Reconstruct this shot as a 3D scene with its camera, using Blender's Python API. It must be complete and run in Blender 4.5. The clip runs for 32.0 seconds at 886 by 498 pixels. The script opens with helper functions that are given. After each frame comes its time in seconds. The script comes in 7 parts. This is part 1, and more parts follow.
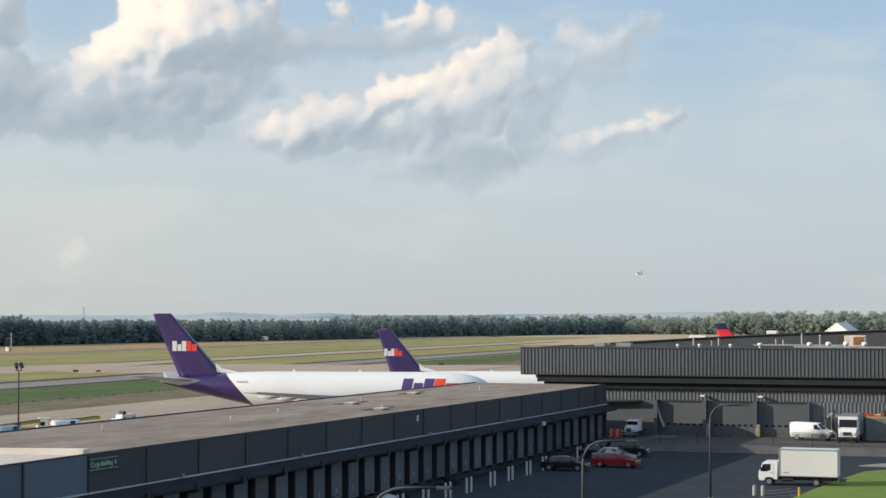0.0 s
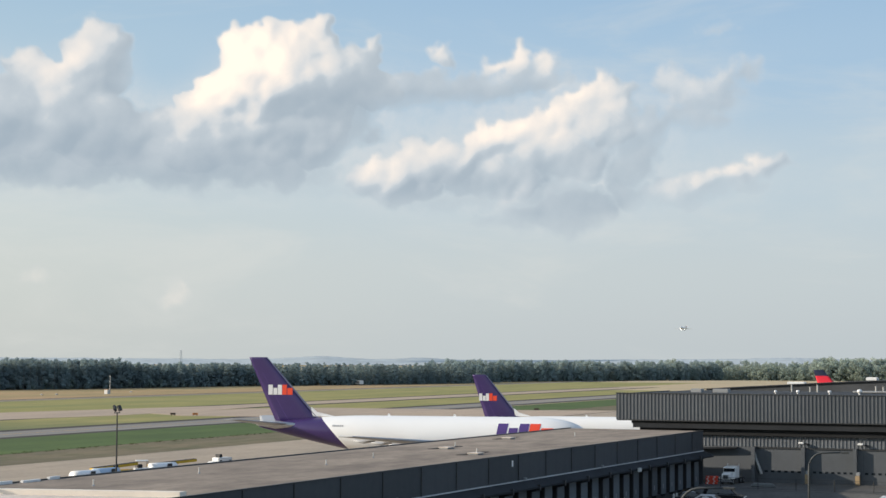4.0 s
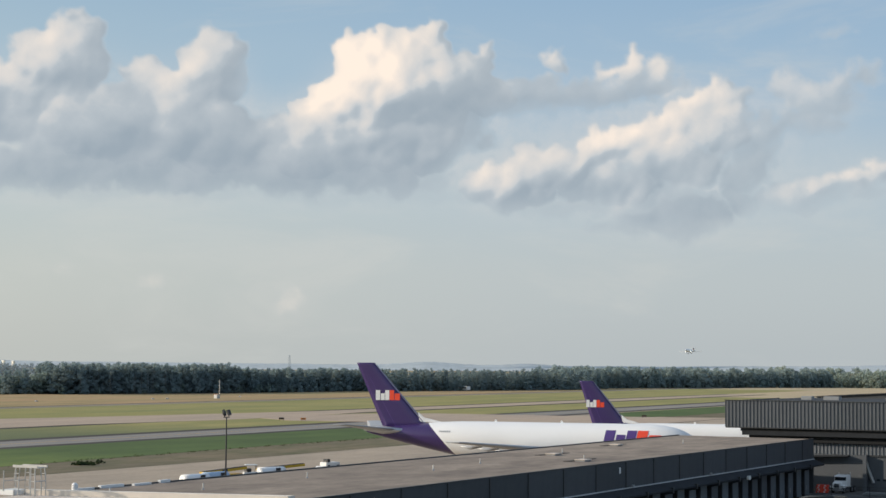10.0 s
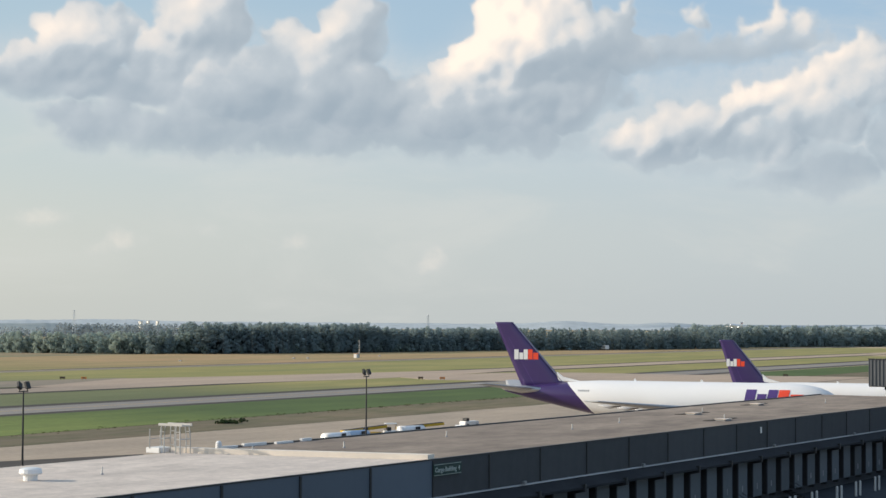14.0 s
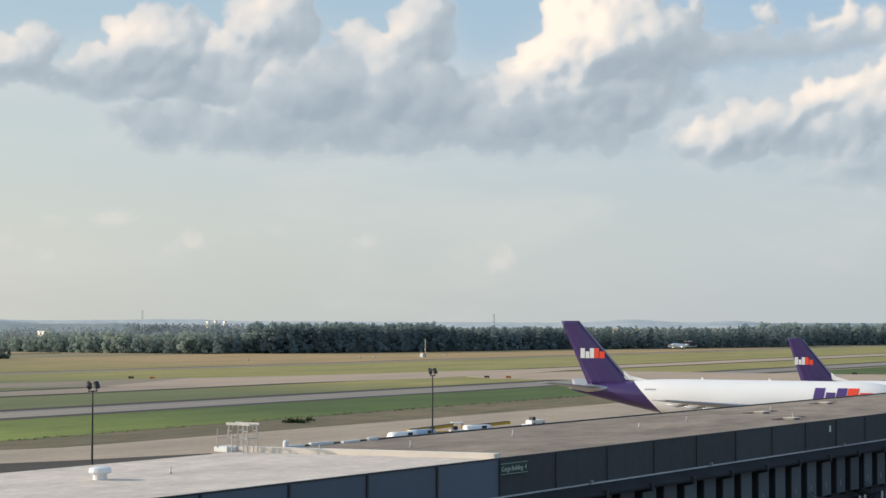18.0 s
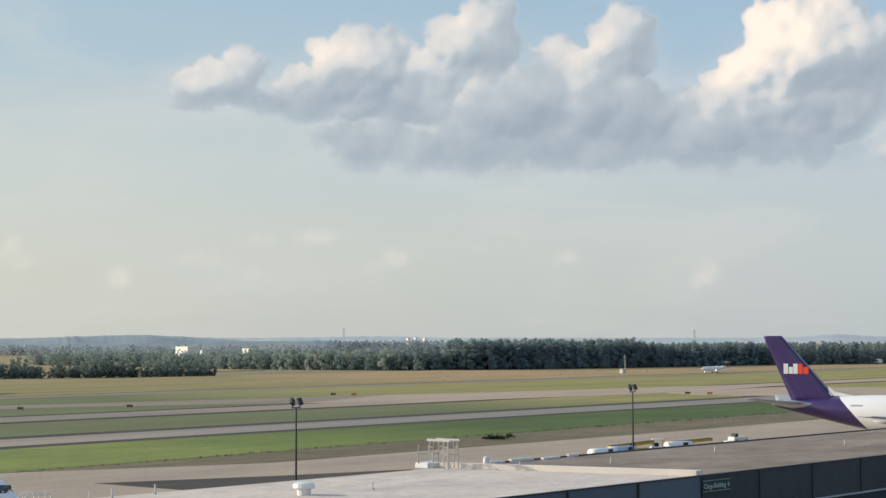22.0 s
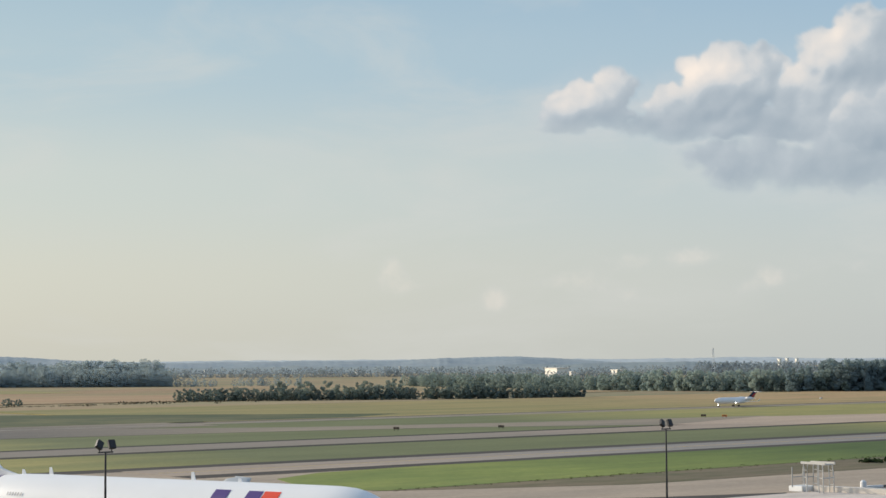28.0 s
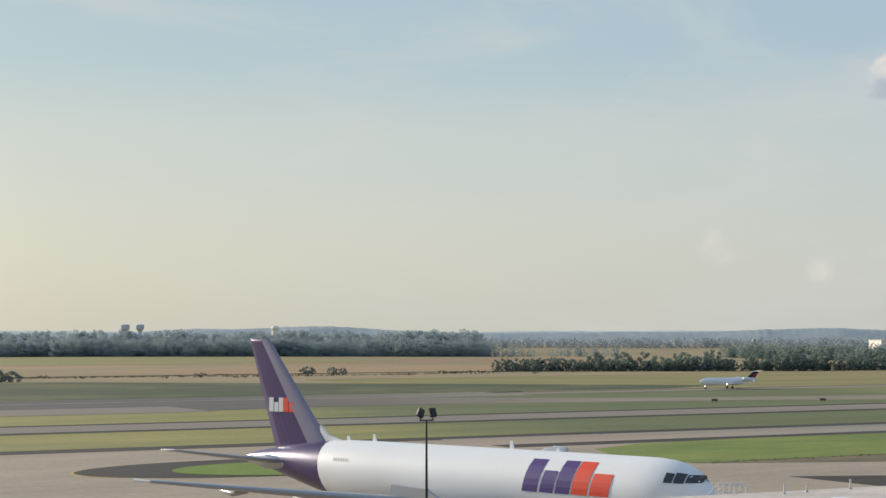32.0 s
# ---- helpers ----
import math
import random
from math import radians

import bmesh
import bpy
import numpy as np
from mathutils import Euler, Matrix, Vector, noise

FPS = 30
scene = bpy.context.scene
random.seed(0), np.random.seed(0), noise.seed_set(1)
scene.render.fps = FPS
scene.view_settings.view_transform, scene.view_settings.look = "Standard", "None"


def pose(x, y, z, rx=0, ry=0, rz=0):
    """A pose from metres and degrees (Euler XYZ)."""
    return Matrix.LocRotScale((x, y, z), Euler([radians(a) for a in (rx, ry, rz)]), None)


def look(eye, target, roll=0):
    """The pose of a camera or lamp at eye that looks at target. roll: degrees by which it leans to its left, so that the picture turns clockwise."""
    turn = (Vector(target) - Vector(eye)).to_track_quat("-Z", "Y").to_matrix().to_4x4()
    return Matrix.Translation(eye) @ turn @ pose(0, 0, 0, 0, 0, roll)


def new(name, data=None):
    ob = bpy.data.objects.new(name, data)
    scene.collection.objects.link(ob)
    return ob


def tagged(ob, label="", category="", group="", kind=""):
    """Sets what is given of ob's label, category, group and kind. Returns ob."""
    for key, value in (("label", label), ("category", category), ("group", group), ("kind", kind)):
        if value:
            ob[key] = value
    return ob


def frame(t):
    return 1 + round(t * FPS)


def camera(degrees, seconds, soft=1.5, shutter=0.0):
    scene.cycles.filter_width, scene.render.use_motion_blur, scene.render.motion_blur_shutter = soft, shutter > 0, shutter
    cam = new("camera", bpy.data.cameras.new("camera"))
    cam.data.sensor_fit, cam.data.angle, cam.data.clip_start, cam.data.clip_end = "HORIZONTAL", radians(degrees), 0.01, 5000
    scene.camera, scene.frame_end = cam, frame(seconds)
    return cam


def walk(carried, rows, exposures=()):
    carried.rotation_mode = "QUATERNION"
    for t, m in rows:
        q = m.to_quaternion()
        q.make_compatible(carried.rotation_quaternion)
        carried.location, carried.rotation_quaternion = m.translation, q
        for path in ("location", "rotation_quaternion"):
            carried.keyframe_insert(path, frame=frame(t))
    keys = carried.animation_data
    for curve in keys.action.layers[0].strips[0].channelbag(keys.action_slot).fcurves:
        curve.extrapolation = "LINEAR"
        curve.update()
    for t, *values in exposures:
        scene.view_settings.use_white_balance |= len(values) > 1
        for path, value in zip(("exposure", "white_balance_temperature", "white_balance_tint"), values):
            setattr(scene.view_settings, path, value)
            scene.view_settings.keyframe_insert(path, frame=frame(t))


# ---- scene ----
EYE = 16.4
cam = camera(28.3, 32.0)
# seconds, heading to the left of north, tilt up, lean
PATH = [
    (0, 19.54, 2.12, -0.02), (0.5, 19.72, 2.51, 0.02), (1, 19.00, 2.83, 0.33), (1.5, 20.07, 3.15, 0.09),
    (2, 21.34, 2.97, -0.16), (2.5, 21.48, 3.38, -0.11), (3, 21.43, 3.41, -0.03), (3.5, 22.07, 3.42, 0.09),
    (5.5, 23.08, 4.07, 0.42), (6, 23.34, 4.01, 0.49), (6.5, 24.96, 3.10, 1.13), (7, 23.32, 3.61, 0.37),
    (7.5, 23.59, 2.62, 1.13), (8, 24.34, 2.40, 0.52), (8.5, 24.52, 2.65, 0.92), (9, 25.23, 2.95, 0.56),
    (9.5, 25.45, 2.74, 0.47), (10, 26.14, 3.74, 0.46), (10.5, 26.20, 3.49, 0.74), (11, 26.54, 3.53, 1.40),
    (11.5, 27.97, 3.52, 0.76), (12, 27.83, 3.26, 0.83), (12.5, 28.89, 3.71, 1.03), (13, 28.27, 2.20, 0.39),
    (13.5, 30.54, 2.45, 0.48), (15.5, 30.60, 1.98, -0.13), (16, 32.08, 2.12, 0.42), (16.5, 31.88, 1.71, 0.27),
    (17, 32.55, 1.86, 0.66), (17.5, 33.18, 2.42, 0.20), (18, 32.76, 2.35, 0.13), (18.5, 33.79, 2.54, -0.55),
    (19, 34.31, 2.11, -0.36), (19.5, 35.16, 2.45, -0.43), (20, 37.01, 2.82, -0.43), (20.5, 37.75, 2.89, -0.84),
    (21, 38.56, 2.55, -0.61), (21.5, 39.57, 2.74, -0.66), (22, 39.22, 2.88, -0.15), (22.5, 39.91, 2.82, 0.00),
    (23, 40.73, 3.33, -0.02), (23.5, 41.50, 3.29, -0.21), (24, 41.81, 3.57, -0.17), (24.5, 42.23, 3.61, -0.12),
    (25, 43.37, 3.43, -0.09), (25.5, 45.16, 3.50, -0.18), (26, 46.76, 3.05, 0.30), (26.5, 48.26, 3.44, 0.07),
    (28.5, 52.43, 3.31, -0.30), (29, 54.33, 3.01, -0.29), (29.5, 56.35, 2.70, -0.36), (30, 56.80, 2.25, -0.43),
    (30.5, 58.52, 2.65, -0.36), (31, 59.43, 2.67, -0.26), (31.5, 60.08, 2.87, -0.04), (32, 61.47, 2.70, -0.08),
]
walk(cam, [(t, pose(0, 0, EYE, 90 + tilt, 0, yaw) @ pose(0, 0, 0, 0, 0, lean)) for t, yaw, tilt, lean in PATH],
     exposures=[(0, 0.26), (1, 0.03), (2, 0.15), (3, 0.34), (6, 0.10), (8, 0.24), (10, 0.08), (12, 0.18), (13, 0.19), (16, 0.29), (17, 0.25), (19, 0.19), (20, 0.18), (23, 0.16), (26, 0.14), (29, 0.14), (32, 0.10)])

# ---- world and sun ----
SUN_AZ, SUN_EL = radians(244), radians(18)
world = bpy.data.worlds.new("evening_sky")
scene.world = world
world.use_nodes = True
wn, wl = world.node_tree.nodes, world.node_tree.links
sky = wn.new("ShaderNodeTexSky")
sky.sky_type, sky.sun_disc = "NISHITA", False
sky.sun_elevation, sky.sun_rotation = SUN_EL, SUN_AZ
sky.altitude, sky.air_density, sky.dust_density, sky.ozone_density = 50, 1.0, 2.0, 1.5
# evening haze: pale and bright at the horizon all round, bluer overhead, warmer towards the sun
ray = wn.new("ShaderNodeTexCoord").outputs["Generated"]
split = wn.new("ShaderNodeSeparateXYZ")
wl.new(ray, split.inputs[0])
ramp = wn.new("ShaderNodeValToRGB")
ramp.color_ramp.interpolation = "EASE"
stops = ((0.0, (0.605, 0.638, 0.626)), (0.045, (0.61, 0.65, 0.643)), (0.10, (0.565, 0.642, 0.672)), (0.165, (0.425, 0.57, 0.69)), (0.23, (0.345, 0.51, 0.67)), (0.6, (0.36, 0.47, 0.62)), (1.0, (0.34, 0.45, 0.62)))
while len(ramp.color_ramp.elements) < len(stops):
    ramp.color_ramp.elements.new(0.5)
for e, (at, c) in zip(ramp.color_ramp.elements, stops):
    e.position, e.color = at, (*c, 1)
wl.new(split.outputs["Z"], ramp.inputs[0])
toward = wn.new("ShaderNodeVectorMath")
toward.operation = "DOT_PRODUCT"
toward.inputs[1].default_value = (math.sin(SUN_AZ), math.cos(SUN_AZ), 0)
wl.new(ray, toward.inputs[0])
near_sun = wn.new("ShaderNodeMapRange")
near_sun.inputs["From Min"].default_value, near_sun.inputs["From Max"].default_value = -0.06, 1.2
near_sun.inputs["To Max"].default_value = 0.9
wl.new(toward.outputs["Value"], near_sun.inputs["Value"])
warm = wn.new("ShaderNodeMix")
warm.data_type, warm.blend_type = "RGBA", "MULTIPLY"
warm.inputs[7].default_value = (1.14, 1.035, 0.83, 1)
wl.new(near_sun.outputs[0], warm.inputs[0])
wl.new(ramp.outputs[0], warm.inputs[6])
from_sun = wn.new("ShaderNodeMapRange")
from_sun.inputs["From Min"].default_value, from_sun.inputs["From Max"].default_value = 0.53, -0.78
wl.new(toward.outputs["Value"], from_sun.inputs["Value"])
cool = wn.new("ShaderNodeMix")
cool.data_type, cool.blend_type = "RGBA", "MULTIPLY"
cool.inputs[7].default_value = (0.80, 0.87, 0.98, 1)
wl.new(from_sun.outputs[0], cool.inputs[0])
wl.new(warm.outputs[2], cool.inputs[6])
# the bright aureole round the low sun
aureole = wn.new("ShaderNodeMapRange")
aureole.interpolation_type = "SMOOTHSTEP"
aureole.inputs["From Min"].default_value, aureole.inputs["From Max"].default_value = 0.74, 1.05
wl.new(toward.outputs["Value"], aureole.inputs["Value"])
bright = wn.new("ShaderNodeMix")
bright.data_type, bright.blend_type = "RGBA", "MULTIPLY"
bright.clamp_result = False
bright.inputs[7].default_value = (2.3, 2.1, 1.8, 1)
wl.new(aureole.outputs[0], bright.inputs[0])
wl.new(cool.outputs[2], bright.inputs[6])
dim = wn.new("ShaderNodeVectorMath")
dim.operation = "SCALE"
dim.inputs["Scale"].default_value = 0.12
wl.new(sky.outputs["Color"], dim.inputs[0])
hazy = wn.new("ShaderNodeMix")
hazy.data_type = "RGBA"
hazy.inputs[0].default_value = 0.84
wl.new(dim.outputs[0], hazy.inputs[6])
wl.new(bright.outputs[2], hazy.inputs[7])
# thin streaks of high cirrus, creamy and faint
stretched = wn.new("ShaderNodeMapping")
stretched.inputs["Scale"].default_value = (1.0, 1.0, 3.6)
wl.new(ray, stretched.inputs["Vector"])
streak = wn.new("ShaderNodeTexNoise")
streak.inputs["Scale"].default_value, streak.inputs["Detail"].default_value, streak.inputs["Roughness"].default_value = 5.5, 6.0, 0.6
streak.inputs["Distortion"].default_value = 0.5
wl.new(stretched.outputs[0], streak.inputs["Vector"])
veil = wn.new("ShaderNodeMapRange")
veil.interpolation_type = "SMOOTHSTEP"
veil.inputs["From Min"].default_value, veil.inputs["From Max"].default_value = 0.47, 0.74
veil.inputs["To Max"].default_value = 0.40
wl.new(streak.outputs["Fac"], veil.inputs["Value"])
cirrus = wn.new("ShaderNodeMix")
cirrus.data_type = "RGBA"
cirrus.inputs[7].default_value = (0.655, 0.66, 0.63, 1)
wl.new(veil.outputs[0], cirrus.inputs[0])
wl.new(hazy.outputs[2], cirrus.inputs[6])
wl.new(cirrus.outputs[2], wn["Background"].inputs["Color"])
wn["Background"].inputs["Strength"].default_value = 0.92
sun = new("sun", bpy.data.lights.new("sun", "SUN"))
sun.data.energy, sun.data.angle, sun.data.color = 4.3, radians(0.6), (1.0, 0.89, 0.75)
sun_from = Vector((math.sin(SUN_AZ) * math.cos(SUN_EL), math.cos(SUN_AZ) * math.cos(SUN_EL), math.sin(SUN_EL)))
sun.matrix_world = look(sun_from * 500, (0, 0, 0))


# ---- materials ----
def nodes_of(name):
    m = bpy.data.materials.new(name)
    m.use_nodes = True
    return m, m.node_tree.nodes, m.node_tree.links


def mix_colour(nt, fac, a, b, mode="MIX"):
    n = nt.nodes.new("ShaderNodeMix")
    n.data_type, n.blend_type = "RGBA", mode
    for sock, v in ((n.inputs[0], fac), (n.inputs[6], a), (n.inputs[7], b)):
        if hasattr(v, "links"):
            nt.links.new(v, sock)
        else:
            sock.default_value = v if isinstance(v, (int, float)) else (*v, 1)
    return n.outputs[2]


def noise_of(nt, scale, detail=4.0, rough=0.55, stretch=(1, 1, 1), world_space=False, turn=0.0):
    if world_space:
        co = nt.nodes.new("ShaderNodeNewGeometry").outputs["Position"]
    else:
        co = nt.nodes.new("ShaderNodeTexCoord").outputs["Object"]
    mp = nt.nodes.new("ShaderNodeMapping")
    mp.inputs["Scale"].default_value = stretch
    mp.inputs["Rotation"].default_value = (0, 0, radians(turn))
    nt.links.new(co, mp.inputs["Vector"])
    n = nt.nodes.new("ShaderNodeTexNoise")
    n.inputs["Scale"].default_value, n.inputs["Detail"].default_value, n.inputs["Roughness"].default_value = scale, detail, rough
    nt.links.new(mp.outputs[0], n.inputs["Vector"])
    return n.outputs["Fac"]


def ramp_of(nt, value, lo, hi):
    r = nt.nodes.new("ShaderNodeMapRange")
    r.inputs["From Min"].default_value, r.inputs["From Max"].default_value = lo, hi
    r.clamp = True
    nt.links.new(value, r.inputs["Value"])
    return r.outputs[0]


def material(name, colour, rough=0.6, metal=0.0, dark=None, grain=6.0, spread=0.25, wear=0.6, bump=0.0, coat=0.0,
             world_space=False, stretch=(1, 1, 1), per_object=0.0, big=None, gloss=0.5):
    """A painted or natural surface: fine grain and large stains between colour and a darker tone."""
    m, nn, ll = nodes_of(name)
    nt, p = m.node_tree, nn["Principled BSDF"]
    dark = dark or tuple(c * (1 - spread) for c in colour)
    fine = ramp_of(nt, noise_of(nt, grain, 6, 0.6, stretch, world_space), 0.3, 0.7)
    large = ramp_of(nt, noise_of(nt, big or grain * 0.12, 3, 0.5, stretch, world_space), 0.35, 0.65)
    c = mix_colour(nt, fine, colour, dark)
    stained = mix_colour(nt, large, colour, dark)
    c = mix_colour(nt, wear, c, stained)
    if per_object:
        info = nn.new("ShaderNodeObjectInfo").outputs["Random"]
        v = ramp_of(nt, info, 0, 1)
        mul = nn.new("ShaderNodeMath")
        mul.operation = "MULTIPLY_ADD"
        ll.new(v, mul.inputs[0])
        mul.inputs[1].default_value, mul.inputs[2].default_value = per_object, 1 - per_object / 2
        hsv = nn.new("ShaderNodeHueSaturation")
        ll.new(mul.outputs[0], hsv.inputs["Value"])
        ll.new(c, hsv.inputs["Color"])
        c = hsv.outputs[0]
    ll.new(c, p.inputs["Base Color"])
    p.inputs["Roughness"].default_value, p.inputs["Metallic"].default_value = rough, metal
    p.inputs["Coat Weight"].default_value = coat
    p.inputs["Specular IOR Level"].default_value = gloss
    if bump:
        b = nn.new("ShaderNodeBump")
        b.inputs["Strength"].default_value, b.inputs["Distance"].default_value = bump, 0.02
        ll.new(noise_of(nt, grain * 2, 5, 0.6, stretch, world_space), b.inputs["Height"])
        ll.new(b.outputs[0], p.inputs["Normal"])
    return m


def ground_material(name, tones, scales, rough=0.95, stretch=(1, 1, 1), limits=(0.35, 0.65), gloss=0.2, stretch_of=None):
    """Grass, soil or paving seen from above: three tones laid over one another at three sizes."""
    m, nn, ll = nodes_of(name)
    nt, p = m.node_tree, nn["Principled BSDF"]
    a, b, c = tones
    col = mix_colour(nt, ramp_of(nt, noise_of(nt, scales[0], 4, 0.6, stretch, True), *limits), a, b)
    col = mix_colour(nt, ramp_of(nt, noise_of(nt, scales[1], 5, 0.65, stretch, True), 0.42, 0.72), col, c)
    if stretch_of:
        # second tones over a south-north stretch; on grass they paint in cloud shade
        (y0, y1, y2, y3), toned, toned_deep = stretch_of
        place = nn.new("ShaderNodeSeparateXYZ")
        ll.new(nn.new("ShaderNodeNewGeometry").outputs["Position"], place.inputs[0])
        wave = nn.new("ShaderNodeMath")
        wave.operation = "MULTIPLY_ADD"
        wave.inputs[1].default_value = 90.0
        ll.new(noise_of(nt, 0.02, 4, 0.6, (1, 0.3, 1), True), wave.inputs[0])
        ll.new(place.outputs["Y"], wave.inputs[2])
        both = nn.new("ShaderNodeMath")
        both.operation = "MULTIPLY"
        ll.new(ramp_of(nt, wave.outputs[0], y0 + 45, y1 + 45), both.inputs[0])
        ll.new(ramp_of(nt, wave.outputs[0], y3 + 45, y2 + 45), both.inputs[1])
        col = mix_colour(nt, both.outputs[0], col, mix_colour(nt, ramp_of(nt, noise_of(nt, scales[1], 4, 0.6, stretch, True), 0.35, 0.65), toned, toned_deep))
    patchy = ramp_of(nt, noise_of(nt, scales[1] * 3.5, 5, 0.7, (stretch[0], stretch[1] * 0.8, 1), True), 0.38, 0.66)
    col = mix_colour(nt, patchy, col, mix_colour(nt, 0.22, col, tuple(0.45 * v for v in c)))
    fine = ramp_of(nt, noise_of(nt, scales[2], 6, 0.7, (1, 1, 1), True), 0.2, 0.8)
    col = mix_colour(nt, fine, col, mix_colour(nt, 0.35, col, (0.02, 0.02, 0.015)))
    ll.new(col, p.inputs["Base Color"])
    p.inputs["Roughness"].default_value = rough
    p.inputs["Specular IOR Level"].default_value = gloss
    return m


def leaf_material(name, a, b, open_leaves=0.38):
    """Foliage: tones differ a little from spray to spray and more from tree to tree."""
    m, nn, ll = nodes_of(name)
    nt, p = m.node_tree, nn["Principled BSDF"]
    isl = nn.new("ShaderNodeNewGeometry").outputs["Random Per Island"]
    broad = ramp_of(nt, noise_of(nt, 0.09, 3, 0.6, (1, 1, 1), True), 0.36, 0.64)
    speck = nn.new("ShaderNodeMath")
    speck.operation = "MULTIPLY_ADD"
    speck.inputs[1].default_value = 0.35
    ll.new(isl, speck.inputs[0])
    half = nn.new("ShaderNodeMath")
    half.operation = "MULTIPLY"
    half.inputs[1].default_value = 0.55
    ll.new(broad, half.inputs[0])
    ll.new(half.outputs[0], speck.inputs[2])
    c = mix_colour(nt, speck.outputs[0], a, b)
    ll.new(c, p.inputs["Base Color"])
    p.inputs["Roughness"].default_value = 0.9
    p.inputs["Specular IOR Level"].default_value = 0.05
    # a spray of many leaves scatters light more softly than one flat face
    lift = nn.new("ShaderNodeVectorMath")
    lift.operation = "MULTIPLY_ADD"
    lift.inputs[1].default_value, lift.inputs[2].default_value = (0.34, 0.34, 0.34), (0, 0, 0.8)
    ll.new(nn.new("ShaderNodeNewGeometry").outputs["Normal"], lift.inputs[0])
    soft_way = nn.new("ShaderNodeVectorMath")
    soft_way.operation = "NORMALIZE"
    ll.new(lift.outputs[0], soft_way.inputs[0])
    ll.new(soft_way.outputs[0], p.inputs["Normal"])
    thin = nn.new("ShaderNodeBsdfTranslucent")
    ll.new(c, thin.inputs["Color"])
    both = nn.new("ShaderNodeMixShader")
    both.inputs[0].default_value = 0.4
    ll.new(p.outputs[0], both.inputs[1])
    ll.new(thin.outputs[0], both.inputs[2])
    # light finds its way between the leaves of a spray
    gaps = nn.new("ShaderNodeMixShader")
    gaps.inputs[0].default_value = open_leaves
    ll.new(both.outputs[0], gaps.inputs[1])
    ll.new(nn.new("ShaderNodeBsdfTransparent").outputs[0], gaps.inputs[2])
    ll.new(gaps.outputs[0], nn["Material Output"].inputs["Surface"])
    return m


def glass_material(name, tint=(0.02, 0.025, 0.03)):
    m, nn, ll = nodes_of(name)
    p = nn["Principled BSDF"]
    p.inputs["Base Color"].default_value = (*tint, 1)
    p.inputs["Roughness"].default_value = 0.06
    p.inputs["Coat Weight"].default_value = 0.6
    return m


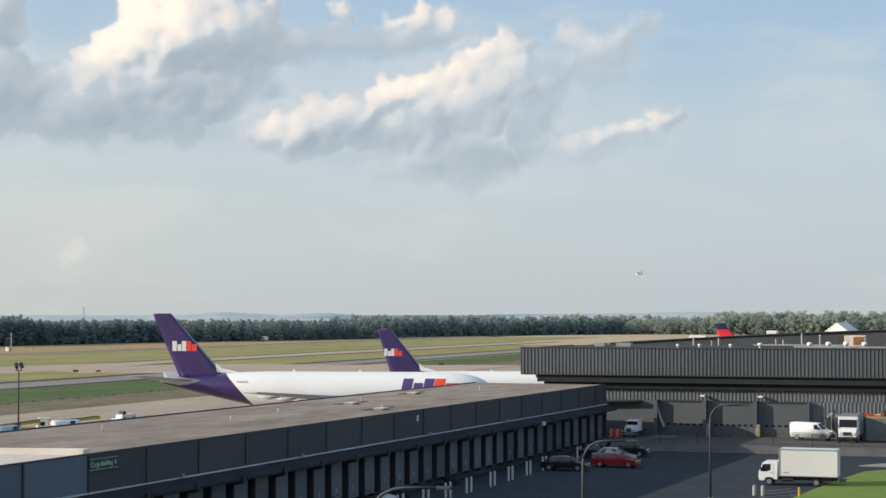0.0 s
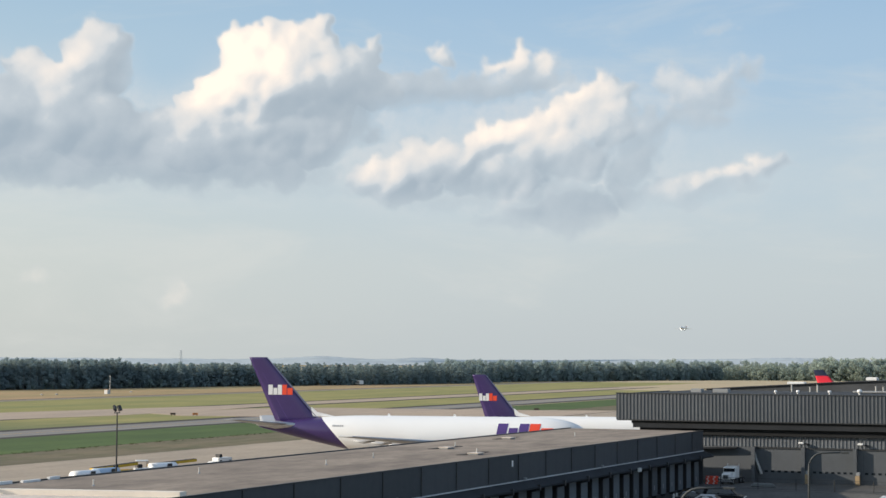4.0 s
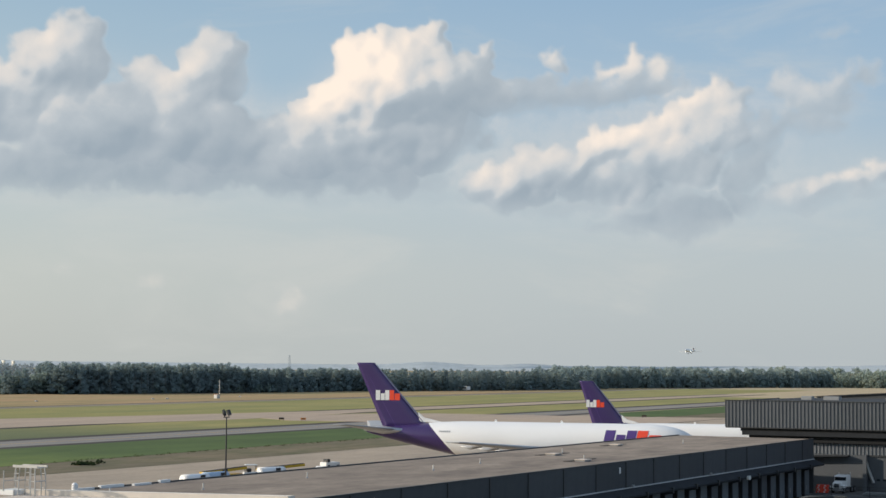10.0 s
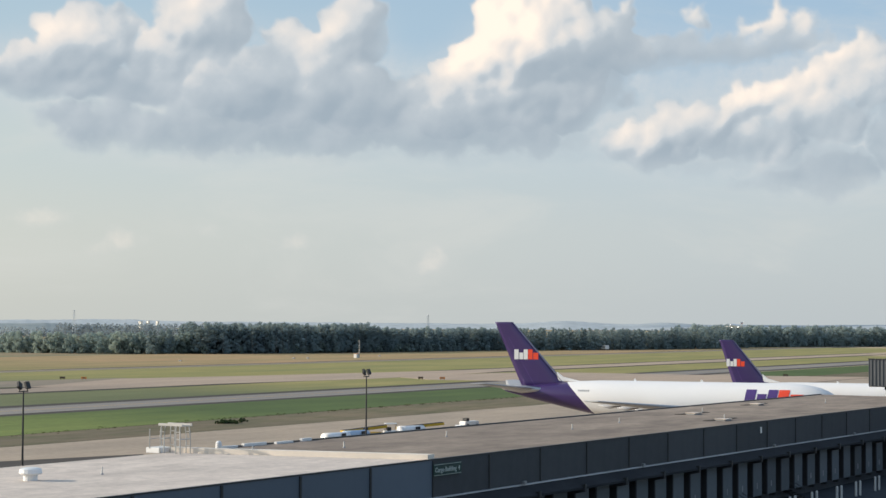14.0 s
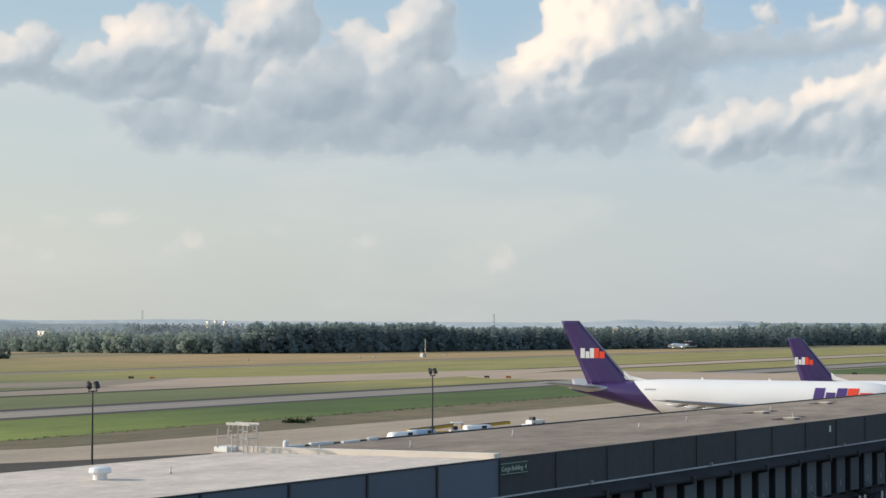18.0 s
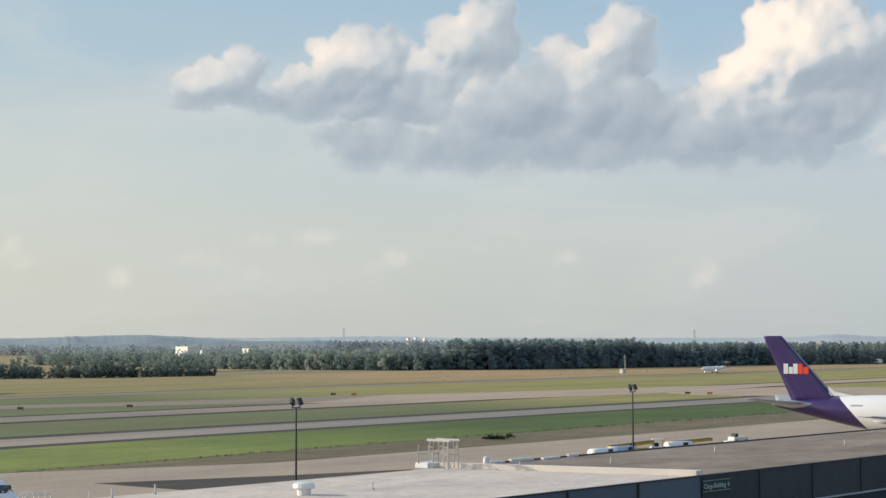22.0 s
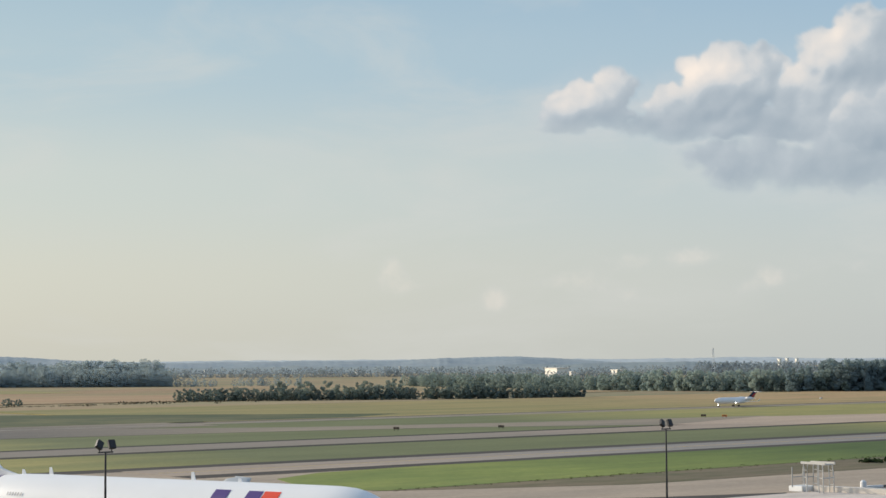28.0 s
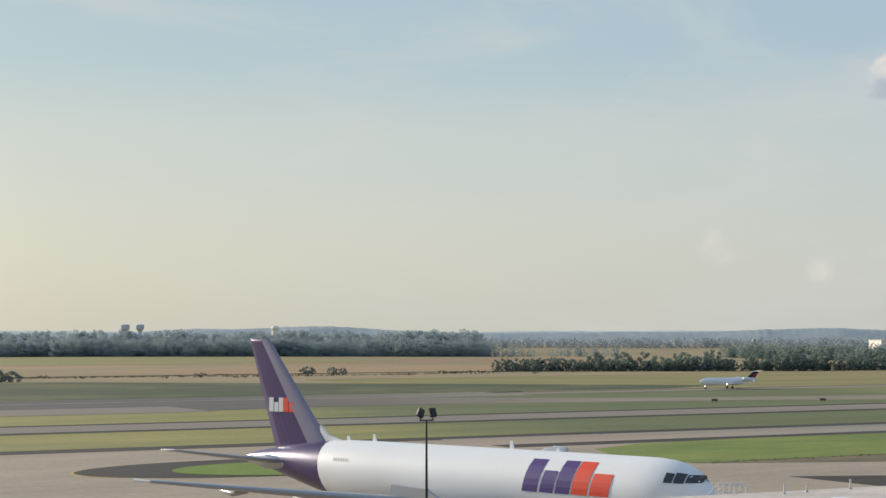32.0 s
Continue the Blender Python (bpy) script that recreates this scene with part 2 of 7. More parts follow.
M = {
    "field": ground_material("dry_field", ((0.42, 0.34, 0.19), (0.26, 0.26, 0.14), (0.44, 0.29, 0.18)), (0.010, 0.024, 0.3), stretch=(0.45, 0.25, 1), limits=(0.44, 0.56)),
    "tan": ground_material("tan_stubble", ((0.46, 0.345, 0.19), (0.29, 0.265, 0.135), (0.48, 0.28, 0.17)), (0.009, 0.022, 0.3), stretch=(0.45, 0.2, 1), limits=(0.44, 0.56)),
    # the darker green stretch stands for cloud shade lying on the turf
    "turf": ground_material("mown_turf", ((0.363, 0.330, 0.113), (0.423, 0.363, 0.138), (0.265, 0.270, 0.099)), (0.012, 0.05, 0.9), stretch=(1, 0.3, 1), stretch_of=((130, 165, 320, 380), (0.200, 0.219, 0.102), (0.158, 0.181, 0.084))),
    # yellower grass over a stretch, also darkened for cloud shade
    "meadow": ground_material("rough_meadow", ((0.509, 0.365, 0.182), (0.576, 0.346, 0.192), (0.317, 0.278, 0.120)), (0.03, 0.06, 0.5), stretch=(1, 0.22, 1), stretch_of=((60, 120, 420, 560), (0.403, 0.322, 0.134), (0.269, 0.250, 0.101))),
    "dark_meadow": ground_material("dark_green_meadow", ((0.098, 0.122, 0.060), (0.17, 0.17, 0.082), (0.072, 0.095, 0.05)), (0.03, 0.07, 0.5), stretch=(0.8, 0.5, 1), limits=(0.45, 0.57)),
    # darker towards the north: cloud shade painted into the grass colour
    "green": ground_material("lush_grass", ((0.245, 0.305, 0.07), (0.295, 0.33, 0.088), (0.17, 0.235, 0.06)), (0.02, 0.10, 0.8), stretch=(1, 0.3, 1), stretch_of=((175, 250, 900, 1000), (0.110, 0.165, 0.048), (0.08, 0.125, 0.04))),
    "far_green": ground_material("far_meadow_grass", ((0.36, 0.32, 0.125), (0.40, 0.325, 0.14), (0.27, 0.25, 0.11)), (0.02, 0.06, 0.5), stretch=(1, 0.15, 1)),
    "lawn": ground_material("lawn", ((0.20, 0.30, 0.05), (0.25, 0.32, 0.07), (0.16, 0.25, 0.045)), (0.1, 0.4, 3.0)),
    "soil": ground_material("bare_soil_edge", ((0.20, 0.16, 0.11), (0.27, 0.21, 0.13), (0.12, 0.13, 0.06)), (0.05, 0.25, 2.0), stretch=(1, 0.3, 1)),
    "concrete": ground_material("apron_concrete", ((0.55, 0.435, 0.325), (0.505, 0.405, 0.305), (0.415, 0.34, 0.262)), (0.02, 0.08, 1.2), 0.85, stretch=(1, 0.3, 1), stretch_of=((-900, -800, 105, 150), (0.53, 0.42, 0.315), (0.44, 0.355, 0.272))),
    "runway": ground_material("worn_runway_paving", ((0.37, 0.305, 0.225), (0.33, 0.275, 0.21), (0.28, 0.24, 0.185)), (0.02, 0.06, 0.6), 0.9, stretch=(1, 0.08, 1), stretch_of=((-900, -800, 150, 240), (0.165, 0.150, 0.138), (0.13, 0.12, 0.112))),
    "pale_field": ground_material("pale_dry_field", ((0.62, 0.49, 0.31), (0.56, 0.46, 0.28), (0.66, 0.49, 0.32)), (0.01, 0.03, 0.4), stretch=(0.4, 1, 1)),
    "taxi_tan": ground_material("tan_taxiway_concrete", ((0.60, 0.455, 0.335), (0.55, 0.425, 0.32), (0.46, 0.365, 0.285)), (0.02, 0.07, 0.9), 0.88, stretch=(1, 0.15, 1), stretch_of=((-900, -800, 250, 350), (0.335, 0.285, 0.232), (0.27, 0.235, 0.195))),
    "taxiway": ground_material("taxiway_paving", ((0.37, 0.335, 0.295), (0.33, 0.305, 0.275), (0.275, 0.255, 0.235)), (0.03, 0.08, 1.0), 0.9, stretch=(1, 0.1, 1), stretch_of=((-900, -800, 150, 230), (0.53, 0.415, 0.315), (0.43, 0.35, 0.275))),
    "shoulder": ground_material("asphalt_shoulder", ((0.075, 0.064, 0.057), (0.10, 0.086, 0.076), (0.055, 0.048, 0.045)), (0.03, 0.1, 1.5), 0.9, stretch=(1, 0.2, 1)),
    "tar_edge": ground_material("tarred_edge", ((0.050, 0.046, 0.038), (0.065, 0.06, 0.048), (0.04, 0.037, 0.032)), (0.03, 0.1, 1.5), 0.9, stretch=(1, 0.2, 1)),
    "pole_dark": material("dark_pole_paint", (0.045, 0.05, 0.055), 0.6, 0.1, grain=3, spread=0.2),
    "lot": ground_material("car_park_asphalt", ((0.060, 0.071, 0.084), (0.069, 0.079, 0.093), (0.052, 0.061, 0.072)), (0.06, 0.3, 3.0), 1.0, gloss=0.03),
    "yard": ground_material("grey_yard_paving", ((0.13, 0.127, 0.123), (0.15, 0.146, 0.142), (0.10, 0.099, 0.098)), (0.06, 0.3, 2.0), 0.9),
    "kerb": material("kerb_concrete", (0.30, 0.29, 0.27), 0.9, grain=4, bump=0.2),
    "marking": material("road_marking_paint", (0.37, 0.34, 0.29), 0.7, grain=1.2, spread=0.4),
    "yellow": material("yellow_marking_paint", (0.62, 0.40, 0.04), 0.6, grain=2, spread=0.3),
    "roof_tan": ground_material("gravel_roof", ((0.45, 0.365, 0.29), (0.36, 0.292, 0.234), (0.21, 0.17, 0.142)), (0.07, 0.22, 1.4), 0.95, stretch=(1, 0.4, 1), limits=(0.40, 0.60)),
    "roof_white": ground_material("white_roof_membrane", ((0.90, 0.775, 0.665), (0.84, 0.73, 0.63), (0.66, 0.57, 0.495)), (0.06, 0.26, 1.5), 0.7, stretch=(1, 0.5, 1)),
    "roof_grey": ground_material("grey_roof_membrane", ((0.055, 0.060, 0.067), (0.045, 0.048, 0.054), (0.085, 0.087, 0.09)), (0.05, 0.2, 1.5), 0.85),
    "panel_dark": material("dark_fascia_panel", (0.080, 0.084, 0.091), 0.6, grain=1.2, spread=0.3, per_object=0.2, gloss=0.25),
    "panel_blue": material("blue_grey_fascia_panel", (0.115, 0.145, 0.185), 0.5, 0.1, grain=1.0, spread=0.15, per_object=0.15),
    "trim": material("grey_metal_trim", (0.34, 0.35, 0.36), 0.5, 0.3, grain=3),
    "gutter": material("pale_gutter_sheet", (0.60, 0.61, 0.62), 0.6, 0.1, grain=1.5, spread=0.3),
    "dark_trim": material("dark_metal_trim", (0.045, 0.047, 0.05), 0.5, 0.2, grain=3),
    "canopy": material("dark_canopy_sheet", (0.040, 0.043, 0.048), 0.85, grain=2, spread=0.35, gloss=0.1),
    "dock_wall": material("dock_wall", (0.07, 0.075, 0.083), 0.8, grain=1.5, spread=0.4),
    "dock_door": material("dock_door_panel", (0.115, 0.132, 0.145), 0.55, grain=0.9, spread=0.35, per_object=0.55),
    "rubber": material("black_rubber", (0.028, 0.029, 0.032), 0.85, grain=5),
    "bollard": material("white_bollard_paint", (0.66, 0.65, 0.62), 0.6, grain=4, spread=0.35),
    "siding": material("grey_ribbed_siding", (0.098, 0.108, 0.122), 0.55, 0.15, grain=0.8, spread=0.2),
    "siding_low": material("grey_ribbed_wall", (0.150, 0.162, 0.178), 0.6, 0.1, grain=0.8, spread=0.25),
    "hangar_door": material("grey_roller_door", (0.102, 0.111, 0.122), 0.55, 0.1, grain=1.2, spread=0.2),
    # near-black for the hollow inside and for shade under the overhang
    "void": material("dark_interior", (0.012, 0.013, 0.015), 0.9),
    "white": material("white_paint", (0.80, 0.80, 0.79), 0.35, grain=1.2, spread=0.07, coat=0.2),
    "air_white": material("aircraft_white_paint", (0.84, 0.835, 0.825), 0.5, grain=0.5, spread=0.05, coat=0.06),
    "purple": material("aircraft_purple_paint", (0.052, 0.029, 0.135), 0.33, 0.15, grain=0.6, spread=0.2, coat=0.35),
    # lilac puts the sky's reflection on the fin into the colour
    "lilac": material("polished_leading_edge", (0.27, 0.25, 0.35), 0.42, 0.35, grain=0.7, spread=0.2),
    "orange_red": material("orange_red_paint", (0.85, 0.075, 0.03), 0.4, grain=1.5, spread=0.1),
    "title_purple": material("purple_lettering_paint", (0.085, 0.045, 0.21), 0.4, grain=1.5, spread=0.1),
    "alu": material("bare_aluminium", (0.55, 0.55, 0.56), 0.35, 0.7, grain=1.5, spread=0.15),
    "air_grey": material("grey_wing_paint", (0.42, 0.42, 0.43), 0.4, 0.2, grain=0.8, spread=0.12),
    "kerb_white": material("cream_kerb_membrane", (0.90, 0.80, 0.68), 0.7, grain=1.5, spread=0.15),
    "glass": glass_material("dark_glazing"),
    "cage_paint": material("weathered_white_cage_paint", (0.52, 0.51, 0.48), 0.6, grain=5, spread=0.35),
    "tail_red": material("red_tail_paint", (0.62, 0.02, 0.035), 0.35, grain=1.0, spread=0.12),
    "tail_navy": material("navy_tail_paint", (0.014, 0.022, 0.06), 0.35, grain=1.0),
    "steel": material("galvanised_steel", (0.42, 0.42, 0.41), 0.5, 0.5, grain=4, spread=0.2),
    "dark_steel": material("dark_painted_steel", (0.030, 0.031, 0.033), 0.55, 0.2, grain=4),
    "lamp_grey": material("weathered_lamp_pole", (0.032, 0.033, 0.036), 0.5, 0.3, grain=4),
    "yellow_gse": material("yellow_equipment_paint", (0.62, 0.39, 0.03), 0.5, grain=2, spread=0.25),
    "blue_cover": material("pale_blue_cover", (0.40, 0.52, 0.66), 0.6, grain=2),
    "sign_orange": material("orange_sign_face", (0.60, 0.22, 0.05), 0.5, grain=2),
    "sign_dark": material("dark_sign_board", (0.05, 0.032, 0.022), 0.5, grain=2),
    "red_car": material("red_car_paint", (0.31, 0.012, 0.016), 0.25, grain=1, spread=0.08, coat=0.8),
    "black_car": material("black_car_paint", (0.012, 0.013, 0.015), 0.22, grain=1, coat=0.8),
    "silver_car": material("silver_car_paint", (0.36, 0.36, 0.37), 0.28, 0.4, grain=1, spread=0.08, coat=0.6),
    "tyre": material("tyre_rubber", (0.02, 0.02, 0.02), 0.9, grain=6),
    "rim": material("wheel_rim", (0.42, 0.42, 0.43), 0.35, 0.7, grain=6),
    "lens": material("clear_lamp_lens", (0.75, 0.75, 0.72), 0.15, grain=3, spread=0.1),
    "red_lens": material("red_lamp_lens", (0.40, 0.01, 0.01), 0.2, grain=3),
    "box_white": material("white_box_body", (0.70, 0.69, 0.66), 0.5, grain=0.8, spread=0.1),
    "wood": material("pale_timber", (0.42, 0.30, 0.17), 0.8, grain=2, spread=0.3, stretch=(1, 1, 0.2)),
    "rust": material("orange_brown_container", (0.32, 0.13, 0.05), 0.7, grain=1.5, spread=0.35),
    "cont_grey": material("grey_container_steel", (0.19, 0.20, 0.20), 0.6, grain=1.2, spread=0.3),
    "green_sign": material("green_sign_board", (0.020, 0.055, 0.045), 0.5, grain=2),
    "sign_letters": material("pale_sign_letters", (0.60, 0.66, 0.60), 0.6, grain=4),
    "pale_bark": material("pale_pine_bark", (0.17, 0.17, 0.16), 0.95, grain=3),
    # haze put into the leaf colours: paler and bluer than near foliage
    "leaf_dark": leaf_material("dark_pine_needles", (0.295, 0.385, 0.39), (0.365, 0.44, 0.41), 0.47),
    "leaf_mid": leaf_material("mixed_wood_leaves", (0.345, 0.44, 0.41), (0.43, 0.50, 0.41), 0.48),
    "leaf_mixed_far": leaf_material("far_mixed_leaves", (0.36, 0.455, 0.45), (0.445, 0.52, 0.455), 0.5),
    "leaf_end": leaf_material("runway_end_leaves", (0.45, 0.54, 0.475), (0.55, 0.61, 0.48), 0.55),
    "leaf_edge": leaf_material("sunlit_bush_leaves", (0.31, 0.395, 0.35), (0.38, 0.45, 0.365), 0.45),
    "leaf_hedge": leaf_material("hedge_leaves", (0.20, 0.265, 0.24), (0.26, 0.31, 0.25), 0.42),
    "leaf_scrub": leaf_material("scrub_leaves", (0.17, 0.165, 0.115), (0.24, 0.21, 0.14)),
    "leaf_verge": leaf_material("verge_grass", (0.17, 0.22, 0.06), (0.27, 0.27, 0.11)),
    "leaf_weed": leaf_material("weed_leaves", (0.06, 0.10, 0.04), (0.10, 0.135, 0.06)),
    # haze of distance again painted in as pale blue-grey leaf tones
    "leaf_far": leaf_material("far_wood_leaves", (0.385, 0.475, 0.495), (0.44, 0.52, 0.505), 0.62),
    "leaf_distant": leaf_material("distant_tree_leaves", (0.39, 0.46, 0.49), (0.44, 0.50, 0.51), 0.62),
    # distance haze is put into these three ridge colours, palest on the farthest
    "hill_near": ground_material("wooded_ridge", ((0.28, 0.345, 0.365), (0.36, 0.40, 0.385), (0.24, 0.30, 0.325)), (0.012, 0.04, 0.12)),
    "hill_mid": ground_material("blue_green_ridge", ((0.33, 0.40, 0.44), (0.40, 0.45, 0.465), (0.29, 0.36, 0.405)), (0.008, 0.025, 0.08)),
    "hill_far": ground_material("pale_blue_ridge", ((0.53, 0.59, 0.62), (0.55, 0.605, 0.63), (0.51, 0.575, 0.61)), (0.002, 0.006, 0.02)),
    "far_wall": material("pale_far_wall", (0.86, 0.81, 0.72), 0.8, grain=0.2, spread=0.06),
    "box_grey": material("hazy_grey_wall", (0.46, 0.48, 0.48), 0.8, grain=0.2, spread=0.1),
    "tower_grey": material("grey_far_tower", (0.62, 0.67, 0.70), 0.8, grain=0.2),
}

M["landing_lamp"], lamp_nodes, _ = nodes_of("landing_lamp_glow")
lamp_nodes["Principled BSDF"].inputs["Emission Color"].default_value = (1.0, 0.96, 0.86, 1)
lamp_nodes["Principled BSDF"].inputs["Emission Strength"].default_value = 9.0


# ---- helpers for shapes ----
def thing(name, m, label, category, group="", kind=""):
    ob = new(name)
    ob.empty_display_size = 0.5
    ob.matrix_basis = m
    return tagged(ob, label, category, group, kind)


def part(name, bm, mat, parent=None, label="", smooth=False):
    me = bpy.data.meshes.new(name)
    bmesh.ops.recalc_face_normals(bm, faces=bm.faces)
    bm.to_mesh(me)
    bm.free()
    me.materials.append(M[mat])
    if smooth:
        me.shade_smooth()
    ob = new(name, me)
    ob.parent = parent
    if label:
        ob["label"] = label
    return ob


def solo(name, bm, mat, m, label, category, group="", kind="", smooth=False):
    ob = part(name, bm, mat, None, "", smooth)
    ob.matrix_basis = m
    return tagged(ob, label, category, group, kind)


def twin(ob, parent, x=0, y=0, z=0, rz=0):
    """A second part on the same mesh."""
    o = new(ob.name.split(".")[0], ob.data)
    o.parent = parent
    o.matrix_basis = pose(x, y, z, 0, 0, rz)
    return o


def box(bm, x0, x1, y0, y1, z0, z1, bevel=0.0):
    vs = [bm.verts.new((x, y, z)) for z in (z0, z1) for y in (y0, y1) for x in (x0, x1)]
    fs = [bm.faces.new([vs[i] for i in q]) for q in ((0, 2, 3, 1), (4, 5, 7, 6), (0, 1, 5, 4), (2, 6, 7, 3), (0, 4, 6, 2), (1, 3, 7, 5))]
    if bevel:
        es = list({e for f in fs for e in f.edges})
        bmesh.ops.bevel(bm, geom=es, offset=bevel, segments=2, affect="EDGES")
    return bm


def tube(bm, points, radii, seg=10, caps=True):
    """A round bar through points, with a radius at each."""
    rings = []
    for i, p in enumerate(points):
        p = Vector(p)
        a = Vector(points[max(i - 1, 0)])
        b = Vector(points[min(i + 1, len(points) - 1)])
        d = (b - a).normalized()
        u = d.orthogonal().normalized() if abs(d.z) < 0.999 else Vector((1, 0, 0))
        if abs(d.z) < 0.999:
            u = d.cross(Vector((0, 0, 1))).normalized()
        v = d.cross(u)
        r = radii[i] if hasattr(radii, "__len__") else radii
        rings.append([bm.verts.new(p + r * (math.cos(k * math.tau / seg) * u + math.sin(k * math.tau / seg) * v)) for k in range(seg)])
    for a, b in zip(rings, rings[1:]):
        for k in range(seg):
            bm.faces.new((a[k], a[(k + 1) % seg], b[(k + 1) % seg], b[k]))
    if caps:
        bm.faces.new(rings[0][::-1])
        bm.faces.new(rings[-1])
    return bm


def prism(bm, outline, a, b, axis="y"):
    """An outline of (u, v) pairs pushed from a to b along the axis."""
    def at(u, v, w):
        return {"x": (w, u, v), "y": (u, w, v), "z": (u, v, w)}[axis]
    lo = [bm.verts.new(at(u, v, a)) for u, v in outline]
    hi = [bm.verts.new(at(u, v, b)) for u, v in outline]
    n = len(outline)
    bm.faces.new(lo)
    bm.faces.new(hi[::-1])
    for k in range(n):
        bm.faces.new((lo[k], hi[k], hi[(k + 1) % n], lo[(k + 1) % n]))
    return bm


def loft(bm, rings, caps=True, closed=True):
    vs = [[bm.verts.new(p) for p in ring] for ring in rings]
    n = len(vs[0])
    for a, b in zip(vs, vs[1:]):
        for k in range(n if closed else n - 1):
            bm.faces.new((a[k], a[(k + 1) % n], b[(k + 1) % n], b[k]))
    if caps:
        bm.faces.new(vs[0][::-1])
        bm.faces.new(vs[-1])
    return bm


def NB():
    return bmesh.new()


def sheet(name, mat, outline, z, label, category, depth=0.3, kind="structure"):
    """A layer of paving or turf with a real thickness, from an outline of (x, y)."""
    ob = part(name, prism(NB(), outline, z - depth, z, "z"), mat)
    return tagged(ob, label, category, "", kind)


# ---- ground ----
def build_ground():
    xs = [-4800, -3000, -2000, -1300, -900, -600, -400, -200, -100, -61.2, -60.8, -40, 0, 100, 300, 900, 2000, 4800]
    ys = [-4800, -2000, -800, -300, -100, 0, 100, 220.6, 221.0, 300, 600, 1000, 1600, 2600, 4800]
    bm = NB()
    vs = {}
    for j, y in enumerate(ys):
        for i, x in enumerate(xs):
            low = x > -61 and y < 220.8
            vs[i, j] = bm.verts.new((x, y, -1.3 if low else -0.25))
    for j in range(len(ys) - 1):
        for i in range(len(xs) - 1):
            bm.faces.new((vs[i, j], vs[i + 1, j], vs[i + 1, j + 1], vs[i, j + 1]))
    tagged(part("ground", bm, "field"), "dry yellow-green airfield grassland reaching to the horizon", "ground", "", "structure")


build_ground()
FAR = 1330


def strip(name, mat, x0, x1, y0, y1, z, label, category):
    return sheet(name, mat, [(x0, y0), (x1, y0), (x1, y1), (x0, y1)], z, label, category)


strip("apron", "concrete", -238.5, -81.6, -260, 560, 0.0, "pale beige concrete apron beside the cargo building", "apron")
sheet("grass_strip", "green", [(-178, 134), (-183, 131), (-196, 132), (-206, 136), (-213, 148), (-215.5, 170), (-216.5, 425), (-205, 436), (-190, 432), (-184, 415), (-184, 300), (-180.5, 200)], 0.06, "lush green grass strip between apron and taxiway", "grass")
sheet("far_grass_strip", "green", [(-213, 552), (-207, 534), (-190, 531), (-184, 545), (-184, 760), (-213, 760)], 0.06, "lush green grass strip further along the apron", "grass")
sheet("soil_verge", "soil", [(-164.5, 165), (-178.5, 132), (-181, 200), (-184.5, 300), (-184.5, 600), (-163, 600), (-163, 250)], 0.03, "bare brown soil verge along the grass strip", "verge")
strip("shoulder_near", "shoulder", -221, -215, 128, 900, 0.03, "dark asphalt shoulder of the near taxiway", "shoulder")
strip("taxiway_near", "taxiway", -236, -220.5, 128, 900, 0.05, "pale grey taxiway paving", "taxiway")
strip("shoulder_far", "shoulder", -242.5, -235.5, -260, 900, 0.03, "dark asphalt shoulder of the taxiway", "shoulder")
strip("turf_middle", "turf", -279.5, -242, -260, 900, 0.04, "yellow-green mown turf between the taxiways", "grass")
strip("shoulder_second", "tar_edge", -284.2, -279.2, -260, 1000, 0.05, "dark asphalt shoulder of the parallel taxiway", "shoulder")
strip("taxiway_parallel", "taxi_tan", -301.8, -283.8, -260, 1000, 0.07, "grey and beige concrete parallel taxiway", "taxiway")
strip("shoulder_third", "tar_edge", -306.2, -301.4, -260, 1000, 0.05, "dark asphalt shoulder of the parallel taxiway", "shoulder")
strip("turf_runway", "turf", -396, -305.8, -260, 1200, 0.04, "mown turf beside the runway", "grass")
sheet("exit_taxiway", "runway", [(-390, 40), (-346, 40), (-343, 118), (-353, 165), (-345, 219), (-331, 273), (-306, 318), (-306, 384), (-334, 384), (-346, 300), (-361, 245), (-388, 205)], 0.08, "pale grey angled runway exit taxiway", "taxiway")
sheet("taxiway_junction", "taxi_tan", [(-305.9, 318), (-330, 380), (-318, 425), (-308, 480), (-301, 522), (-284, 522), (-276, 470), (-276, 420), (-283, 372), (-288, 335)], 0.085, "wide tan concrete where the taxiways join", "taxiway")
sheet("cross_taxiway", "taxi_tan", [(-276.5, 442), (-276.5, 500), (-258, 521), (-205, 526), (-163, 540), (-163, 430), (-190, 437), (-215, 442), (-236, 434), (-258, 429)], 0.095, "tan concrete taxiway crossing to the apron", "taxiway")
strip("exit_apron", "taxi_tan", -369, -341.5, 30, 132, 0.095, "tan concrete strip beside the runway exit", "taxiway")
strip("runway_threshold", "runway", -415, -386, -400, 238, 0.075, "worn grey runway paving by the exit", "runway")
strip("runway", "runway", -407.5, -396, 238, FAR, 0.08, "long runway with worn grey and tan paving", "runway")
strip("runway_shoulder", "shoulder", -411.5, -407.4, 238, FAR, 0.06, "dark asphalt shoulder of the runway", "shoulder")
strip("end_field", "pale_field", -385, 260, 561, 1392, 0.02, "pale dry field beyond the apron", "field")
strip("runway_side_turf", "meadow", -560, -411.4, 250, FAR, 0.04, "rough meadow grass beyond the runway", "grass")
sheet("dark_meadow", "dark_meadow", [(-600, -400), (-415, -400), (-415, 300), (-432, 330), (-470, 285), (-520, 225), (-565, 170), (-600, 110)], 0.05, "dark green rough meadow beyond the runway", "grass")
strip("far_meadow", "far_green", -1150, -850, -500, 440, 0.09, "yellow-green meadow behind the stubble field", "field")
strip("stubble_field", "tan", -1150, -640, -500, 640, 0.05, "tan dry stubble field", "field")


